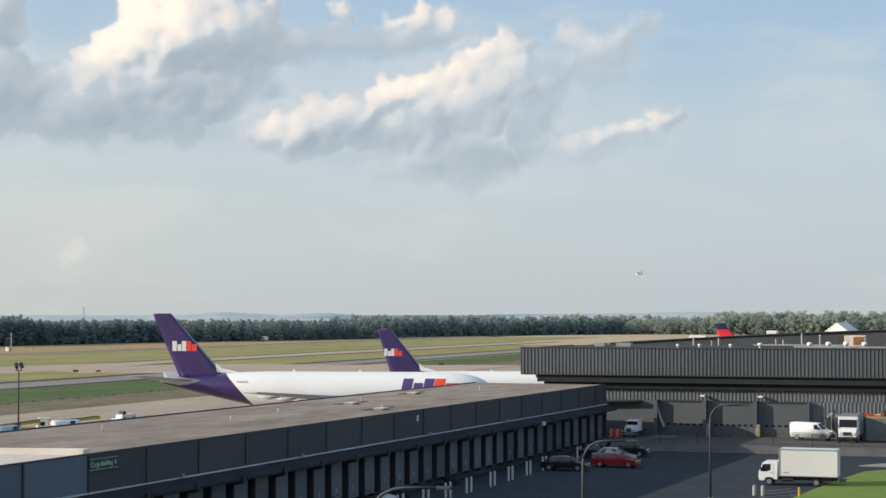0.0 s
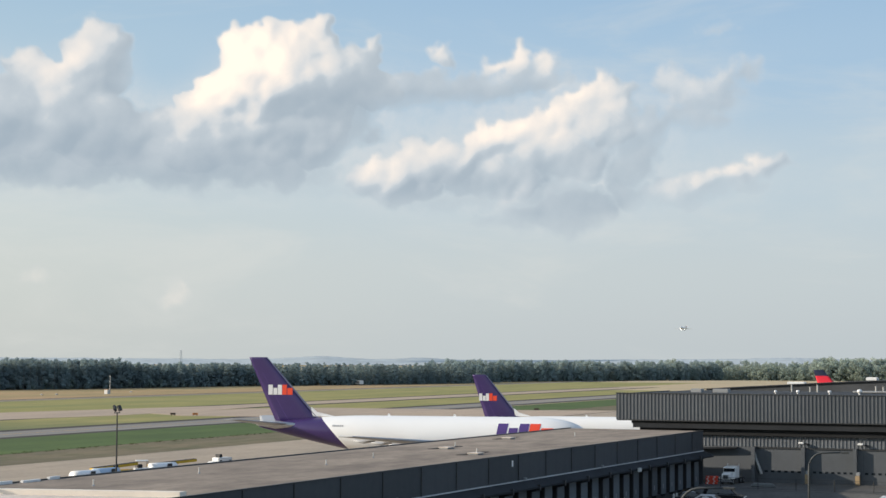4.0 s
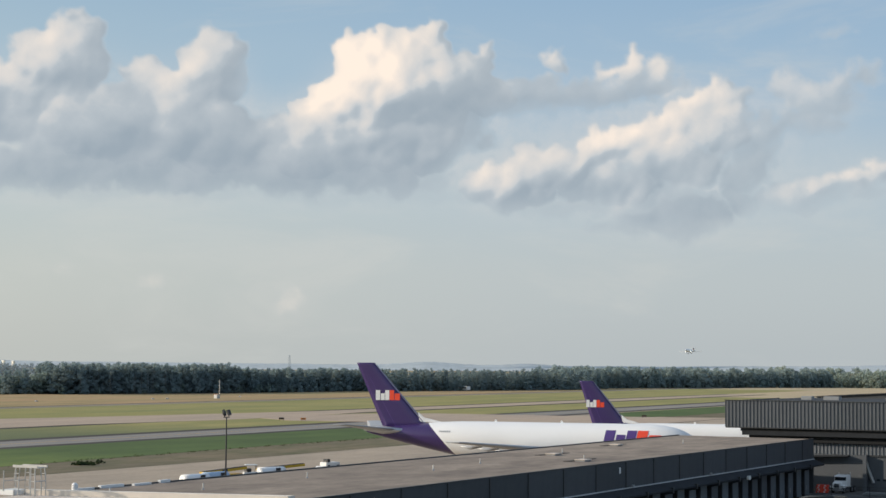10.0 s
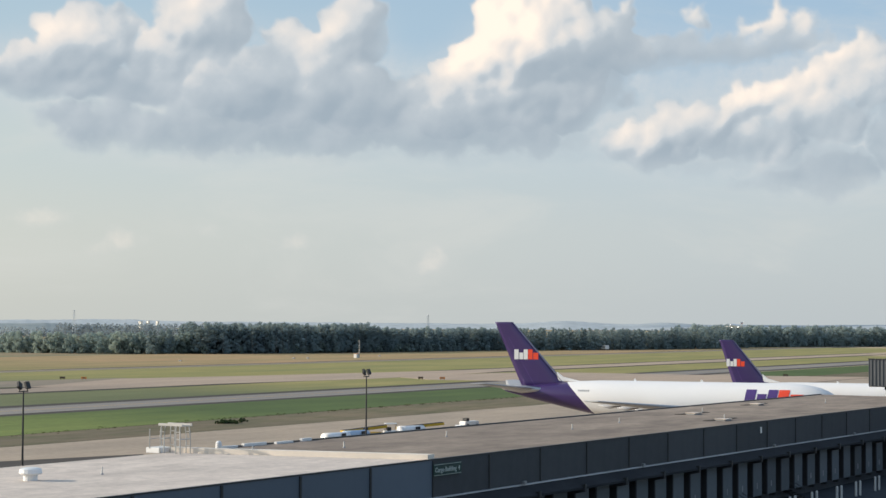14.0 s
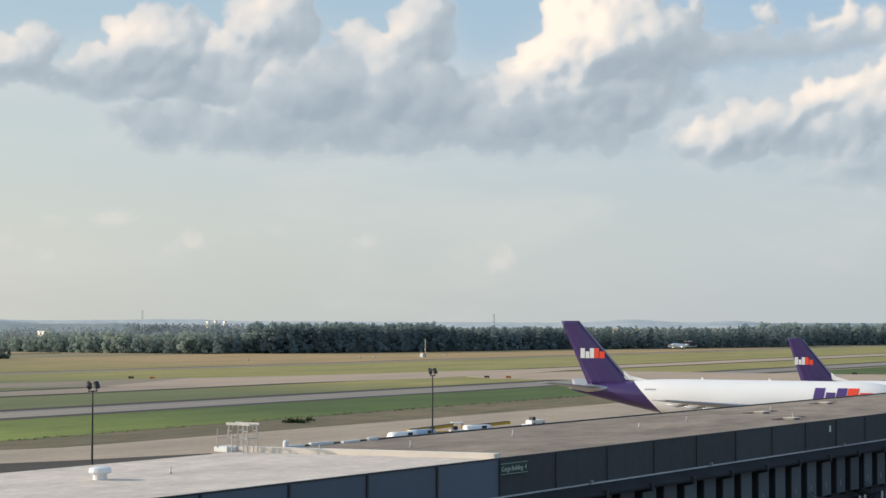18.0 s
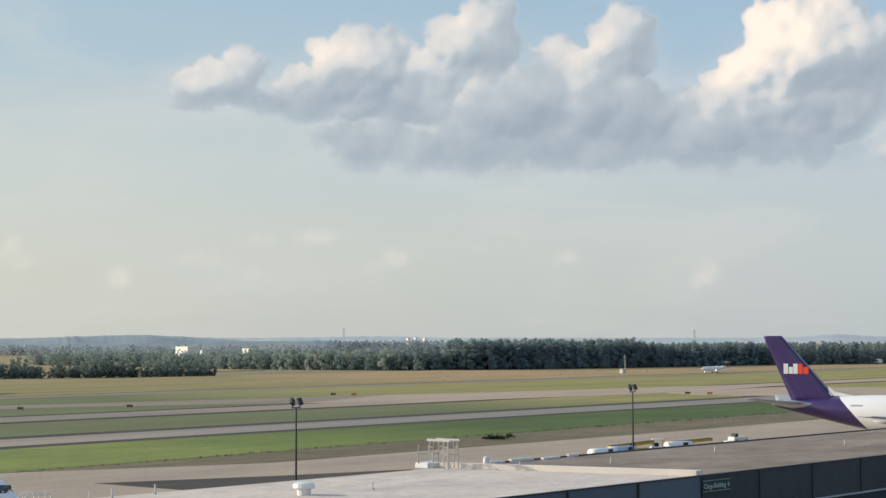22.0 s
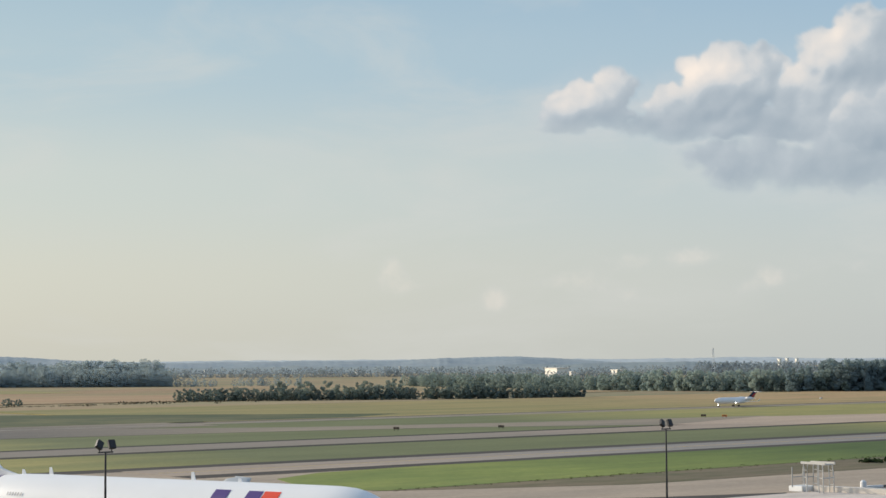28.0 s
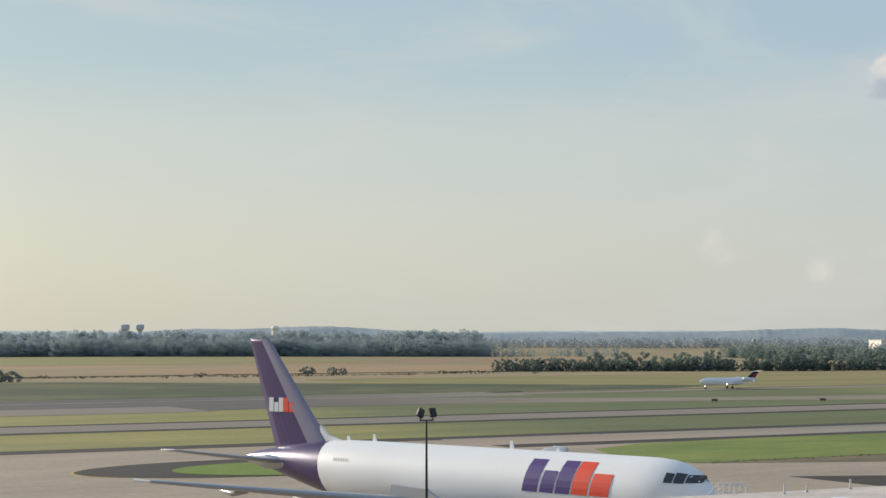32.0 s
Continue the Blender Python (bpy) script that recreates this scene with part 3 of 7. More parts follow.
def ellipse(cx, cy, a, b, turn, n=40):
    c, s = math.cos(radians(turn)), math.sin(radians(turn))
    return [(cx + a * math.cos(k * math.tau / n) * c - b * math.sin(k * math.tau / n) * s,
             cy + a * math.cos(k * math.tau / n) * s + b * math.sin(k * math.tau / n) * c) for k in range(n)]


sheet("island_edge_line", "yellow", ellipse(-199, 85, 13.62, 25.3, 0), 0.035, "worn yellow line round the grass island", "marking")
sheet("island_shoulder", "shoulder", ellipse(-199, 85, 13.6, 25, 0), 0.04, "dark asphalt oval round a grass island", "shoulder")
sheet("grass_island", "lawn", ellipse(-196, 86, 10.2, 15, 0), 0.09, "small bright green grass island on the apron", "grass")
sheet("asphalt_patch", "shoulder", [(-157, 130), (-140, 130), (-139, 163), (-142, 168), (-148, 150)], 0.03, "dark asphalt patch on the concrete apron", "paving")
bm = box(NB(), -397.6, -396.2, -300, FAR - 5, 0.0, 0.09)
tagged(part("runway_edge_line", bm, "marking"), "white runway edge line", "marking", "", "structure")
tagged(part("taxiway_centre_line", box(NB(), -228.4, -228.1, 130, 880, 0, 0.06), "yellow"), "thin yellow taxiway centre line", "marking", "", "structure")
# landside yard, lower than the apron
strip("car_park", "lot", -60.9, 40, 20, 219.6, -0.9, "dark asphalt car park below the dock doors", "car park")
strip("hangar_yard", "yard", -59, 60, 221, 240, 0.0, "concrete yard in front of the hangar doors", "yard")
bm = prism(NB(), [(219, -0.9), (219.4, -0.75), (220.7, -0.1), (221.2, 0.0), (221.2, -1.3), (219, -1.3)], -57, 60, "x")
tagged(part("yard_bank", bm, "yard"), "worn concrete ramp between car park and yard", "kerb", "", "structure")
sheet("lawn", "lawn", [(-25.5, 120), (-24.5, 166), (-23.6, 176), (-22.3, 188), (-21, 197), (-17, 203), (60, 207), (60, 120)], -0.78, "bright green mown lawn with a rounded corner", "lawn")
sheet("dry_lawn_corner", "meadow", [(-20, 208.5), (60, 209.5), (60, 218), (-18.6, 218)], -0.8, "dry yellowing grass corner behind a footpath", "lawn")
sheet("footpath", "kerb", [(-22.5, 204.6), (-17, 204.4), (60, 207.5), (60, 209.3), (-20.4, 208.2)], -0.8, "pale concrete footpath along the lawn", "path")


# ---- distance: ridges, woods ----
def rough_line(seed, n):
    """A smooth uneven line of n values between 0 and 1."""
    rng = np.random.RandomState(seed)
    out = np.zeros(n)
    for k, amp in ((5, 1.0), (11, 0.6), (29, 0.35), (83, 0.2), (211, 0.1), (390, 0.09)):
        out += amp * np.interp(np.linspace(0, k, n), np.arange(k + 1), rng.rand(k + 1))
    return (out - out.min()) / (out.max() - out.min())


def ridge(name, mat, radius, az0, az1, low, high, seed, label, swells=()):
    n = 1400
    rng = np.random.RandomState(seed + 70)
    line = np.interp(np.linspace(0, 399, n), np.arange(400), low + (high - low) * rough_line(seed, 400))
    heading = np.linspace(az0, az1, n)
    for at, wide, rise in swells:
        line = line + rise * np.exp(-((heading - at) / wide) ** 2)
    # treetops along the crest
    crest = np.convolve(rng.rand(n) ** 2, np.ones(3) / 3, "same") * 1.6 + np.convolve(rng.rand(n), np.ones(25) / 25, "same") * 5.0 - 3.0
    line = line + crest * radius / 3600
    bm = NB()
    rings = []
    for k, (off, lift) in enumerate(((-260, 0.0), (-130, 0.62), (0, 1.0), (160, 0.0))):
        ring = []
        for i in range(n):
            a = radians(az0 + (az1 - az0) * i / (n - 1))
            r = radius + off
            wob = 1 + 0.25 * math.sin(i * 0.105 + k * 2.1 + seed)
            ring.append((-math.sin(a) * r, math.cos(a) * r, -1 if lift == 0 else line[i] * (lift if lift == 1 else lift * wob)))
        rings.append(ring)
    loft(bm, rings, caps=False, closed=False)
    tagged(part(name, bm, mat, smooth=True), label, "hills", "", "structure")


# the backdrop hills carry painted haze in their blue tones
ridge("backdrop_far", "hill_far", 4500, -20, 110, 11, 21, 3, "distant hills on the horizon, painted pale blue for haze", ((26.6, 1.3, 9), (23.4, 1.0, 6), (41.2, 1.2, 5), (12.0, 2.0, 4), (56.0, 4.0, 3)))
ridge("backdrop_ridge", "hill_mid", 3600, 44, 110, 11, 17, 8, "wooded ridge in the distance, painted blue-green for haze", ((44.0, 2.5, -9), (49.0, 2.2, 8), (65.8, 2.6, 12), (69.8, 1.5, 5), (60.0, 1.5, -2)))
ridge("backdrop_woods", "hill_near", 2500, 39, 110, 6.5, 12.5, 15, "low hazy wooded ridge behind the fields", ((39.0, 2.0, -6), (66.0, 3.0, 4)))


def ball_mesh():
    """A cube grid pushed out to a ball: 26 points, 24 quads."""
    pts = [(x, y, z) for x in (-1, 0, 1) for y in (-1, 0, 1) for z in (-1, 0, 1) if (x, y, z) != (0, 0, 0)]
    at = {p: i for i, p in enumerate(pts)}
    quads = []
    for axis in range(3):
        for side in (-1, 1):
            for u in (-1, 0):
                for v in (-1, 0):
                    q = []
                    for a, b in ((u, v), (u + 1, v), (u + 1, v + 1), (u, v + 1)):
                        p = [a, b]
                        p.insert(axis, side)
                        q.append(at[tuple(p)])
                    quads.append(q)
    co = np.array(pts, float)
    return co / np.linalg.norm(co, axis=1)[:, None], np.array(quads)


BALL = ball_mesh()


def tree_shape(rng, height, width, lobes, per, leaf, crown_from, conic, bulk=1.0):
    """Vertices and quads of one tree: a tapered trunk, and a crown of rounded lobes set with sprays of leaves that face outwards."""
    v, f = [], []
    for k in range(5):
        a = k * math.tau / 5
        v += [(0.016 * height * math.cos(a), 0.016 * height * math.sin(a), 0), (0.006 * height * math.cos(a), 0.006 * height * math.sin(a), height * 0.85)]
    f += [(2 * k, 2 * ((k + 1) % 5), 2 * ((k + 1) % 5) + 1, 2 * k + 1) for k in range(5)]
    turn = rng.rand() * math.tau
    for k in range(lobes):
        u = (k + 0.3 + 0.5 * rng.rand()) / lobes
        z = height * (crown_from + (0.93 - crown_from) * u)
        if conic:
            prof, size = 0.25 + 0.75 * (1 - u) ** 0.75, height * (0.10 - 0.055 * u) * rng.uniform(0.8, 1.25) * bulk
        else:
            prof, size = math.sqrt(max(0.04, 1 - (2 * u - 0.85) ** 2 * 0.72)), height * rng.uniform(0.105, 0.165) * (1 - 0.3 * u) * bulk
        a, r = turn + k * 2.4 + rng.normal(0, 0.4), max(0.0, width * prof - size * 0.4) * rng.uniform(0.45, 1.0)
        c = np.array([r * math.cos(a), r * math.sin(a), z])
        flat = np.array([1.0, 1.0, 0.72 if conic else 0.85])
        core = c + BALL[0] * (1 + rng.uniform(-0.2, 0.2, (len(BALL[0]), 1))) * size * 0.86 * flat
        i = len(v)
        v += [tuple(p) for p in core]
        f += [tuple(q + i) for q in BALL[1]]
        for _ in range(per):
            n = rng.normal(0, 1, 3) + (0, 0, 0.3)
            n /= np.linalg.norm(n)
            o = c + n * size * rng.uniform(0.85, 1.18) * flat
            n = n + rng.normal(0, 0.28, 3)
            t = np.cross(n, rng.normal(0, 1, 3))
            t /= np.linalg.norm(t)
            b = np.cross(n, t)
            b /= np.linalg.norm(b)
            s = leaf * (0.5 + 0.7 * rng.rand())
            i = len(v)
            v += [tuple(o + s * (t * p + b * q)) for p, q in ((-1, -0.6), (0.9, -0.8), (1, 0.7), (-0.7, 0.9))]
            f.append((i, i + 1, i + 2, i + 3))
    return np.array(v), np.array(f)


def wood(name, mat, spots, heights, seed, label, category, conic=False, lobes=13, per=14, leaf=0.5, wide=0.33, crown_from=0.06, bulk=1.0):
    """Many trees at the given (x, y) in one object; leaf is the half width of a spray on a tree 15 m tall."""
    rng = np.random.RandomState(seed)
    kinds = [tree_shape(rng, 1.0, wide * (0.8 + 0.45 * rng.rand()), lobes, per, leaf / 15, crown_from, conic, bulk) for _ in range(9)]
    vs, fs, base = [], [], 0
    for (x, y), h in zip(spots, heights):
        v, f = kinds[rng.randint(9)]
        a = rng.rand() * math.tau
        c, s = math.cos(a), math.sin(a)
        w = 0.85 + 0.35 * rng.rand()
        vs.append(np.stack([x + h * w * (v[:, 0] * c - v[:, 1] * s), y + h * w * (v[:, 0] * s + v[:, 1] * c), h * v[:, 2]], 1))
        fs.append(f + base)
        base += len(v)
    v, f = np.concatenate(vs), np.concatenate(fs)
    me = bpy.data.meshes.new(name)
    me.vertices.add(len(v))
    me.vertices.foreach_set("co", v.ravel())
    me.loops.add(f.size)
    me.loops.foreach_set("vertex_index", f.ravel())
    me.polygons.add(len(f))
    me.polygons.foreach_set("loop_start", np.arange(0, f.size, 4))
    me.update(calc_edges=True)
    me.materials.append(M[mat])
    me.shade_smooth()
    return tagged(new(name, me), label, category, "", "stuff")


def belt(line, depth, gap, low, high, seed):
    """Tree places along a line of (x, y), some rows deep, with their heights."""
    rng = np.random.RandomState(seed)
    sway = rough_line(seed + 50, 400)
    spots, heights = [], []
    for (x0, y0), (x1, y1) in zip(line, line[1:]):
        length = math.hypot(x1 - x0, y1 - y0)
        nx, ny = -(y1 - y0) / length, (x1 - x0) / length
        for k in range(max(1, int(length / gap))):
            for row in range(depth):
                t = (k + rng.rand()) * gap / length
                off = row * gap * 1.1 + rng.rand() * gap
                spots.append((x0 + (x1 - x0) * t + nx * off, y0 + (y1 - y0) * t + ny * off))
                heights.append((low + (high - low) * rng.rand()) * (0.86 + 0.22 * sway[(len(spots) // (depth * 2) + 7 * row) % 400]))
    return spots, heights


def build_woods():
    s, h = belt([(-548, 690), (-520, 760), (-511, 803)], 6, 3.8, 14.6, 17.6, 1)
    s2, h2 = belt([(-511, 803), (-505, 830), (-500, 905)], 5, 3.9, 12.4, 15.0, 24)
    wood("dark_wood", "leaf_dark", s + s2, h + h2, 1, "tall dark green pine wood beyond the runway", "woodland", conic=True, lobes=17, per=14, leaf=0.42, crown_from=0.04, wide=0.29, bulk=1.5)
    s, h = belt([(-547, 686), (-519, 756), (-504, 826), (-499, 900)], 1, 5.5, 2.5, 5.5, 61)
    wood("wood_edge", "leaf_edge", s, h, 61, "low sunlit bushes along the foot of the pine wood", "bushes", lobes=9, per=14, leaf=0.8, crown_from=0.05, wide=0.45, bulk=1.3)
    rng = np.random.RandomState(62)
    bm = NB()
    for k in range(34):
        u = rng.rand()
        x, y, h = -545 + 44 * u ** 0.6, 690 + 205 * u, rng.uniform(7, 12)
        tube(bm, [(x, y, 0), (x + rng.normal(0, 0.2), y, h * 0.5), (x + rng.normal(0, 0.4), y, h)], [0.11, 0.09, 0.05], 5)
    tagged(part("pine_trunks", bm, "pale_bark"), "pale slender trunks at the edge of the pine wood", "trunks", "", "stuff")
    s, h = belt([(-900, 690), (-760, 672), (-680, 655)], 3, 4.2, 5.0, 8.5, 2)
    s2, h2 = belt([(-680, 655), (-600, 668), (-548, 690)], 4, 4.8, 8, 12.5, 22)
    s, h = s + s2, h + h2
    wood("light_wood", "leaf_mid", s, h, 2, "mixed green trees at the edge of the field", "woodland", lobes=13, per=14, leaf=0.5, crown_from=0.0, wide=0.42, bulk=1.25)
    s, h = belt([(-572, 676), (-560, 682)], 3, 4.0, 11.0, 12.5, 63)
    wood("dark_copse", "leaf_dark", s, h, 63, "small dark group of conifers before the wood", "woodland", conic=True, lobes=17, per=13, leaf=0.42, crown_from=0.0, wide=0.25, bulk=1.35)
    s, h = belt([(-502, 885), (-480, 930), (-462, 980), (-430, 1090), (-424, 1120)], 4, 4.8, 11.0, 14.0, 3)
    wood("second_wood", "leaf_dark", s, h, 3, "dark wood further along the runway", "woodland", conic=True, lobes=15, per=12, leaf=0.45, crown_from=0.0, wide=0.28, bulk=1.4)
    s, h = belt([(-460, 1110), (-400, 1290), (-330, 1385)], 4, 6.0, 11, 16, 4)
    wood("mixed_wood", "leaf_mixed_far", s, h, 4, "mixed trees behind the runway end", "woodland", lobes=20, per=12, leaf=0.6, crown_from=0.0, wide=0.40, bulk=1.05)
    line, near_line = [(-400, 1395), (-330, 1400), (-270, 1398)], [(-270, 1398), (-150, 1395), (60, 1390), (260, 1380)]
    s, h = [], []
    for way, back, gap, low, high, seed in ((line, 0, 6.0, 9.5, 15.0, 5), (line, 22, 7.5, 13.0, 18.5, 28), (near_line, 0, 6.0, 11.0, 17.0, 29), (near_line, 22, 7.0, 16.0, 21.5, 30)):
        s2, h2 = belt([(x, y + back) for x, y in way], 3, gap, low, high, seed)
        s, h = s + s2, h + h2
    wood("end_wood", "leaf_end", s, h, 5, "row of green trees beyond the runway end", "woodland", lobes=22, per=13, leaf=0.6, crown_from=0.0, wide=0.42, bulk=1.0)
    s, h = belt([(-638, 372), (-622, 402), (-590, 465), (-556, 528)], 3, 3.4, 2.8, 5.6, 6)
    s2, h2 = belt([(-622, 408), (-605, 443), (-590, 470), (-560, 530)], 2, 12.0, 6.5, 10.5, 64)
    wood("field_hedge", "leaf_hedge", s + s2, h + h2, 6, "dark overgrown hedge of bushes and small trees in the field", "hedge", lobes=14, per=16, leaf=0.75, wide=0.56, crown_from=0.0, bulk=1.3)
    s, h = belt([(-1300, 120), (-1180, 303), (-1085, 478)], 6, 6.0, 9.5, 14.0, 7)
    s2, h2 = belt([(-1098, 455), (-1060, 510), (-1000, 575)], 6, 6.0, 9.5, 14.0, 25)
    s3, h3 = belt([(-1400, 150), (-1270, 330), (-1160, 530), (-1080, 610)], 4, 7.5, 12.5, 18.5, 26)
    s4, h4 = belt([(-1000, 575), (-975, 610), (-950, 650)], 2, 9.0, 4.0, 8.0, 27)
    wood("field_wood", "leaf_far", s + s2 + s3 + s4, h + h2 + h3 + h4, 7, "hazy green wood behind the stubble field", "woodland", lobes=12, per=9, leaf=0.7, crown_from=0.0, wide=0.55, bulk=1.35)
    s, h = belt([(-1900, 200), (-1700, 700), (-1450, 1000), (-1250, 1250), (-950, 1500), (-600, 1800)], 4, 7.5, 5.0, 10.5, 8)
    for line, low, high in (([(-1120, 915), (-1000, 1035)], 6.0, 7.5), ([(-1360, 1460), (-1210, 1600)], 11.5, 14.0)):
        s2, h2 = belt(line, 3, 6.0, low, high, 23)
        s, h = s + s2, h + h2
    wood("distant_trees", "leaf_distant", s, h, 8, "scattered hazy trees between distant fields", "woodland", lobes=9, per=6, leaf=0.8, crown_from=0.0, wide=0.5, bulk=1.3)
    rng = np.random.RandomState(9)
    spots = [(-632, 283), (-634, 286), (-628, 292), (-627, 296), (-586, 150), (-588, 155), (-584, 146)]
    wood("field_bushes", "leaf_hedge", spots, [2.9, 2.3, 2.6, 2.3, 3.8, 3.3, 3.6], 9, "dark bushes standing in the field", "bushes", lobes=16, per=20, leaf=1.2, bulk=1.6, wide=0.9, crown_from=0.0)
    spots = [(-592 - 42 * rng.rand(), 150 + 370 * rng.rand() ** 0.8) for _ in range(46)]
    spots += [(-612 + 9 * math.sin(0.03 * k) + rng.normal(0, 3), 60 + 0.85 * k + rng.rand()) for k in range(420)]
    wood("low_scrub", "leaf_scrub", spots, np.concatenate([0.5 + 0.7 * rng.rand(46), 0.2 + 0.4 * rng.rand(420) ** 2]), 10, "low dark scrub at the edge of the field", "bushes", lobes=14, per=16, leaf=2.0, bulk=1.8, wide=2.6, crown_from=0.0)


build_woods()


# ---- clouds ----
def smooth_noise(shape, step, cell, rng):
    """Gradient noise on a grid of points, step degrees apart, with cells of that many degrees."""
    h, w = shape
    gy, gx = int(h * step / cell) + 3, int(w * step / cell) + 3
    ang = rng.rand(gy, gx) * math.tau
    y, x = np.arange(h) * step / cell, np.arange(w) * step / cell
    yi, xi = y.astype(int), x.astype(int)
    fy, fx = (y - yi)[:, None], (x - xi)[None, :]
    sy, sx = fy * fy * fy * (fy * (fy * 6 - 15) + 10), fx * fx * fx * (fx * (fx * 6 - 15) + 10)

    def corner(dy, dx):
        a = ang[np.ix_(yi + dy, xi + dx)]
        return np.cos(a) * (fx - dx) + np.sin(a) * (fy - dy)
    top = corner(0, 0) * (1 - sx) + corner(0, 1) * sx
    bot = corner(1, 0) * (1 - sx) + corner(1, 1) * sx
    return top * (1 - sy) + bot * sy


def smoothstep(a, b, v):
    t = np.clip((v - a) / (b - a), 0, 1)
    return t * t * (3 - 2 * t)


def blurred(v, n):
    for _ in range(2):
        for axis in (0, 1):
            c = np.cumsum(np.pad(v, [(n + 1, n) if k == axis else (0, 0) for k in (0, 1)], mode="edge"), axis)
            hi = np.take(c, range(2 * n + 1, c.shape[axis]), axis)
            lo = np.take(c, range(0, c.shape[axis] - 2 * n - 1), axis)
            v = (hi - lo) / (2 * n + 1)
    return v


# masses of a cloud: heading, height, half width and half height in degrees
LEFT_BANK = [(47.3, 8.25, 1.5, 0.85), (46.3, 8.95, 0.8, 0.6), (48.3, 7.85, 0.7, 0.4), (44.5, 8.3, 1.0, 0.75), (42.7, 9.0, 1.7, 1.15), (41.5, 9.7, 0.8, 0.6),
             (38.7, 9.6, 1.5, 1.4), (38.3, 10.7, 0.7, 0.6), (36.3, 9.2, 0.75, 0.75), (33.9, 9.5, 1.25, 1.2), (35.2, 8.7, 1.0, 0.9), (39.9, 8.6, 1.3, 0.9)]
LEFT_BODY = [(40.8, 7.7, 2.6, 0.8), (36.3, 7.7, 3.2, 1.3), (33.6, 7.3, 2.2, 1.2), (44.8, 7.75, 2.0, 0.62), (43.6, 8.3, 1.2, 0.8)]
LEFT_FOOT = [(41.0, 6.2, 2.6, 0.75), (43.0, 6.7, 1.6, 0.5), (38.6, 6.3, 2.5, 0.85), (35.5, 6.3, 2.6, 0.95), (32.3, 6.3, 2.6, 0.95), (29.6, 6.3, 1.8, 0.9)]
PALE_FOOT = [(37.5, 5.6, 3.0, 0.32), (33.6, 5.45, 3.4, 0.32), (30.0, 5.5, 2.8, 0.34), (26.8, 5.6, 1.8, 0.4)]
GREAT_CUMULUS = [(28.9, 9.2, 1.9, 1.75), (30.6, 8.5, 0.95, 0.9), (27.6, 10.5, 0.85, 0.72), (28.6, 10.3, 0.8, 0.7), (31.5, 7.7, 0.7, 0.6), (30.7, 7.7, 1.0, 0.8)]
GREAT_BODY = [(29.6, 7.3, 2.2, 1.2), (31.2, 6.9, 1.6, 0.8), (27.0, 8.8, 1.3, 1.6), (27.6, 7.4, 1.4, 1.1)]
GREAT_SIDE = [(26.0, 9.75, 0.75, 0.72), (25.6, 8.9, 0.8, 0.85), (25.3, 10.4, 0.28, 0.32)]
GREY_ARM = [(24.3, 8.85, 1.6, 0.75), (22.3, 9.0, 1.6, 0.7), (20.2, 9.35, 1.5, 0.55), (26.4, 8.0, 1.2, 1.0), (25.6, 7.5, 0.7, 0.4)]
TOP_PUFFS = [(23.3, 9.95, 0.34, 0.36), (20.75, 9.85, 0.62, 0.5), (19.7, 9.75, 0.6, 0.32), (21.5, 9.7, 0.5, 0.3)]
SLANTED_BANK = [(25.3, 5.95, 1.1, 0.8), (24.5, 5.7, 1.3, 0.6), (23.9, 6.6, 0.95, 0.75), (23.0, 6.5, 1.2, 0.8), (21.8, 7.1, 1.1, 0.68), (20.6, 7.35, 1.0, 0.7), (19.5, 7.95, 1.0, 0.7), (18.5, 8.5, 0.8, 0.65), (17.8, 8.9, 0.62, 0.62)]
SLANTED_BODY = [(21.6, 6.0, 2.2, 0.85), (19.3, 6.7, 1.5, 1.0), (18.0, 7.8, 0.8, 1.0)]
SLANTED_FOOT = [(23.0, 5.2, 2.6, 0.42), (19.5, 5.5, 2.4, 0.6), (27.1, 6.15, 0.7, 0.5), (26.2, 5.5, 1.0, 0.3)]
LOW_GREY = [(19.3, 4.9, 1.9, 0.85), (18.0, 5.2, 1.0, 0.6), (20.8, 4.45, 1.9, 0.36), (19.0, 5.5, 0.9, 0.4)]
HAZY_RIGHT = [(14.7, 8.7, 1.6, 0.75), (15.8, 9.1, 0.9, 0.55), (15.0, 7.9, 1.2, 0.7), (16.7, 7.4, 0.9, 0.9), (13.3, 9.4, 0.45, 0.4), (17.0, 6.3, 1.0, 0.8), (14.3, 10.9, 0.6, 0.2)]
RIGHT_TAIL = [(13.6, 6.1, 1.0, 0.45), (12.7, 6.4, 0.65, 0.42), (12.0, 6.35, 0.4, 0.2), (14.8, 5.95, 0.8, 0.32)]
TAIL_FOOT = [(15.1, 5.6, 1.5, 0.55), (16.9, 5.4, 0.9, 0.5), (13.6, 5.75, 1.3, 0.4)]
LOW_RAGS = [(45.6, 3.5, 0.7, 0.22), (44.0, 3.45, 0.8, 0.28), (43.2, 3.7, 0.6, 0.16), (46.9, 3.35, 0.5, 0.16), (41.4, 2.7, 0.55, 0.3), (36.0, 2.7, 0.4, 0.28), (50.4, 2.0, 0.4, 0.4), (54.0, 3.2, 0.4, 0.24),
            (53.4, 2.6, 0.7, 0.22), (31.6, 2.3, 0.34, 0.42), (46.2, 2.3, 1.2, 0.2), (31.9, 1.9, 0.34, 0.24), (48.0, 2.7, 0.9, 0.18), (42.2, 2.4, 0.4, 0.16), (38.6, 3.1, 0.5, 0.14)]
HIGH_WISPS = [(63.5, 9.9, 1.2, 0.22), (50.5, 10.6, 2.2, 0.25), (60.0, 8.4, 1.8, 0.2), (55.0, 6.2, 3.0, 0.35), (70.0, 7.5, 2.5, 0.3), (45.4, 4.2, 2.6, 0.3), (24.0, 4.3, 3.0, 0.25)]
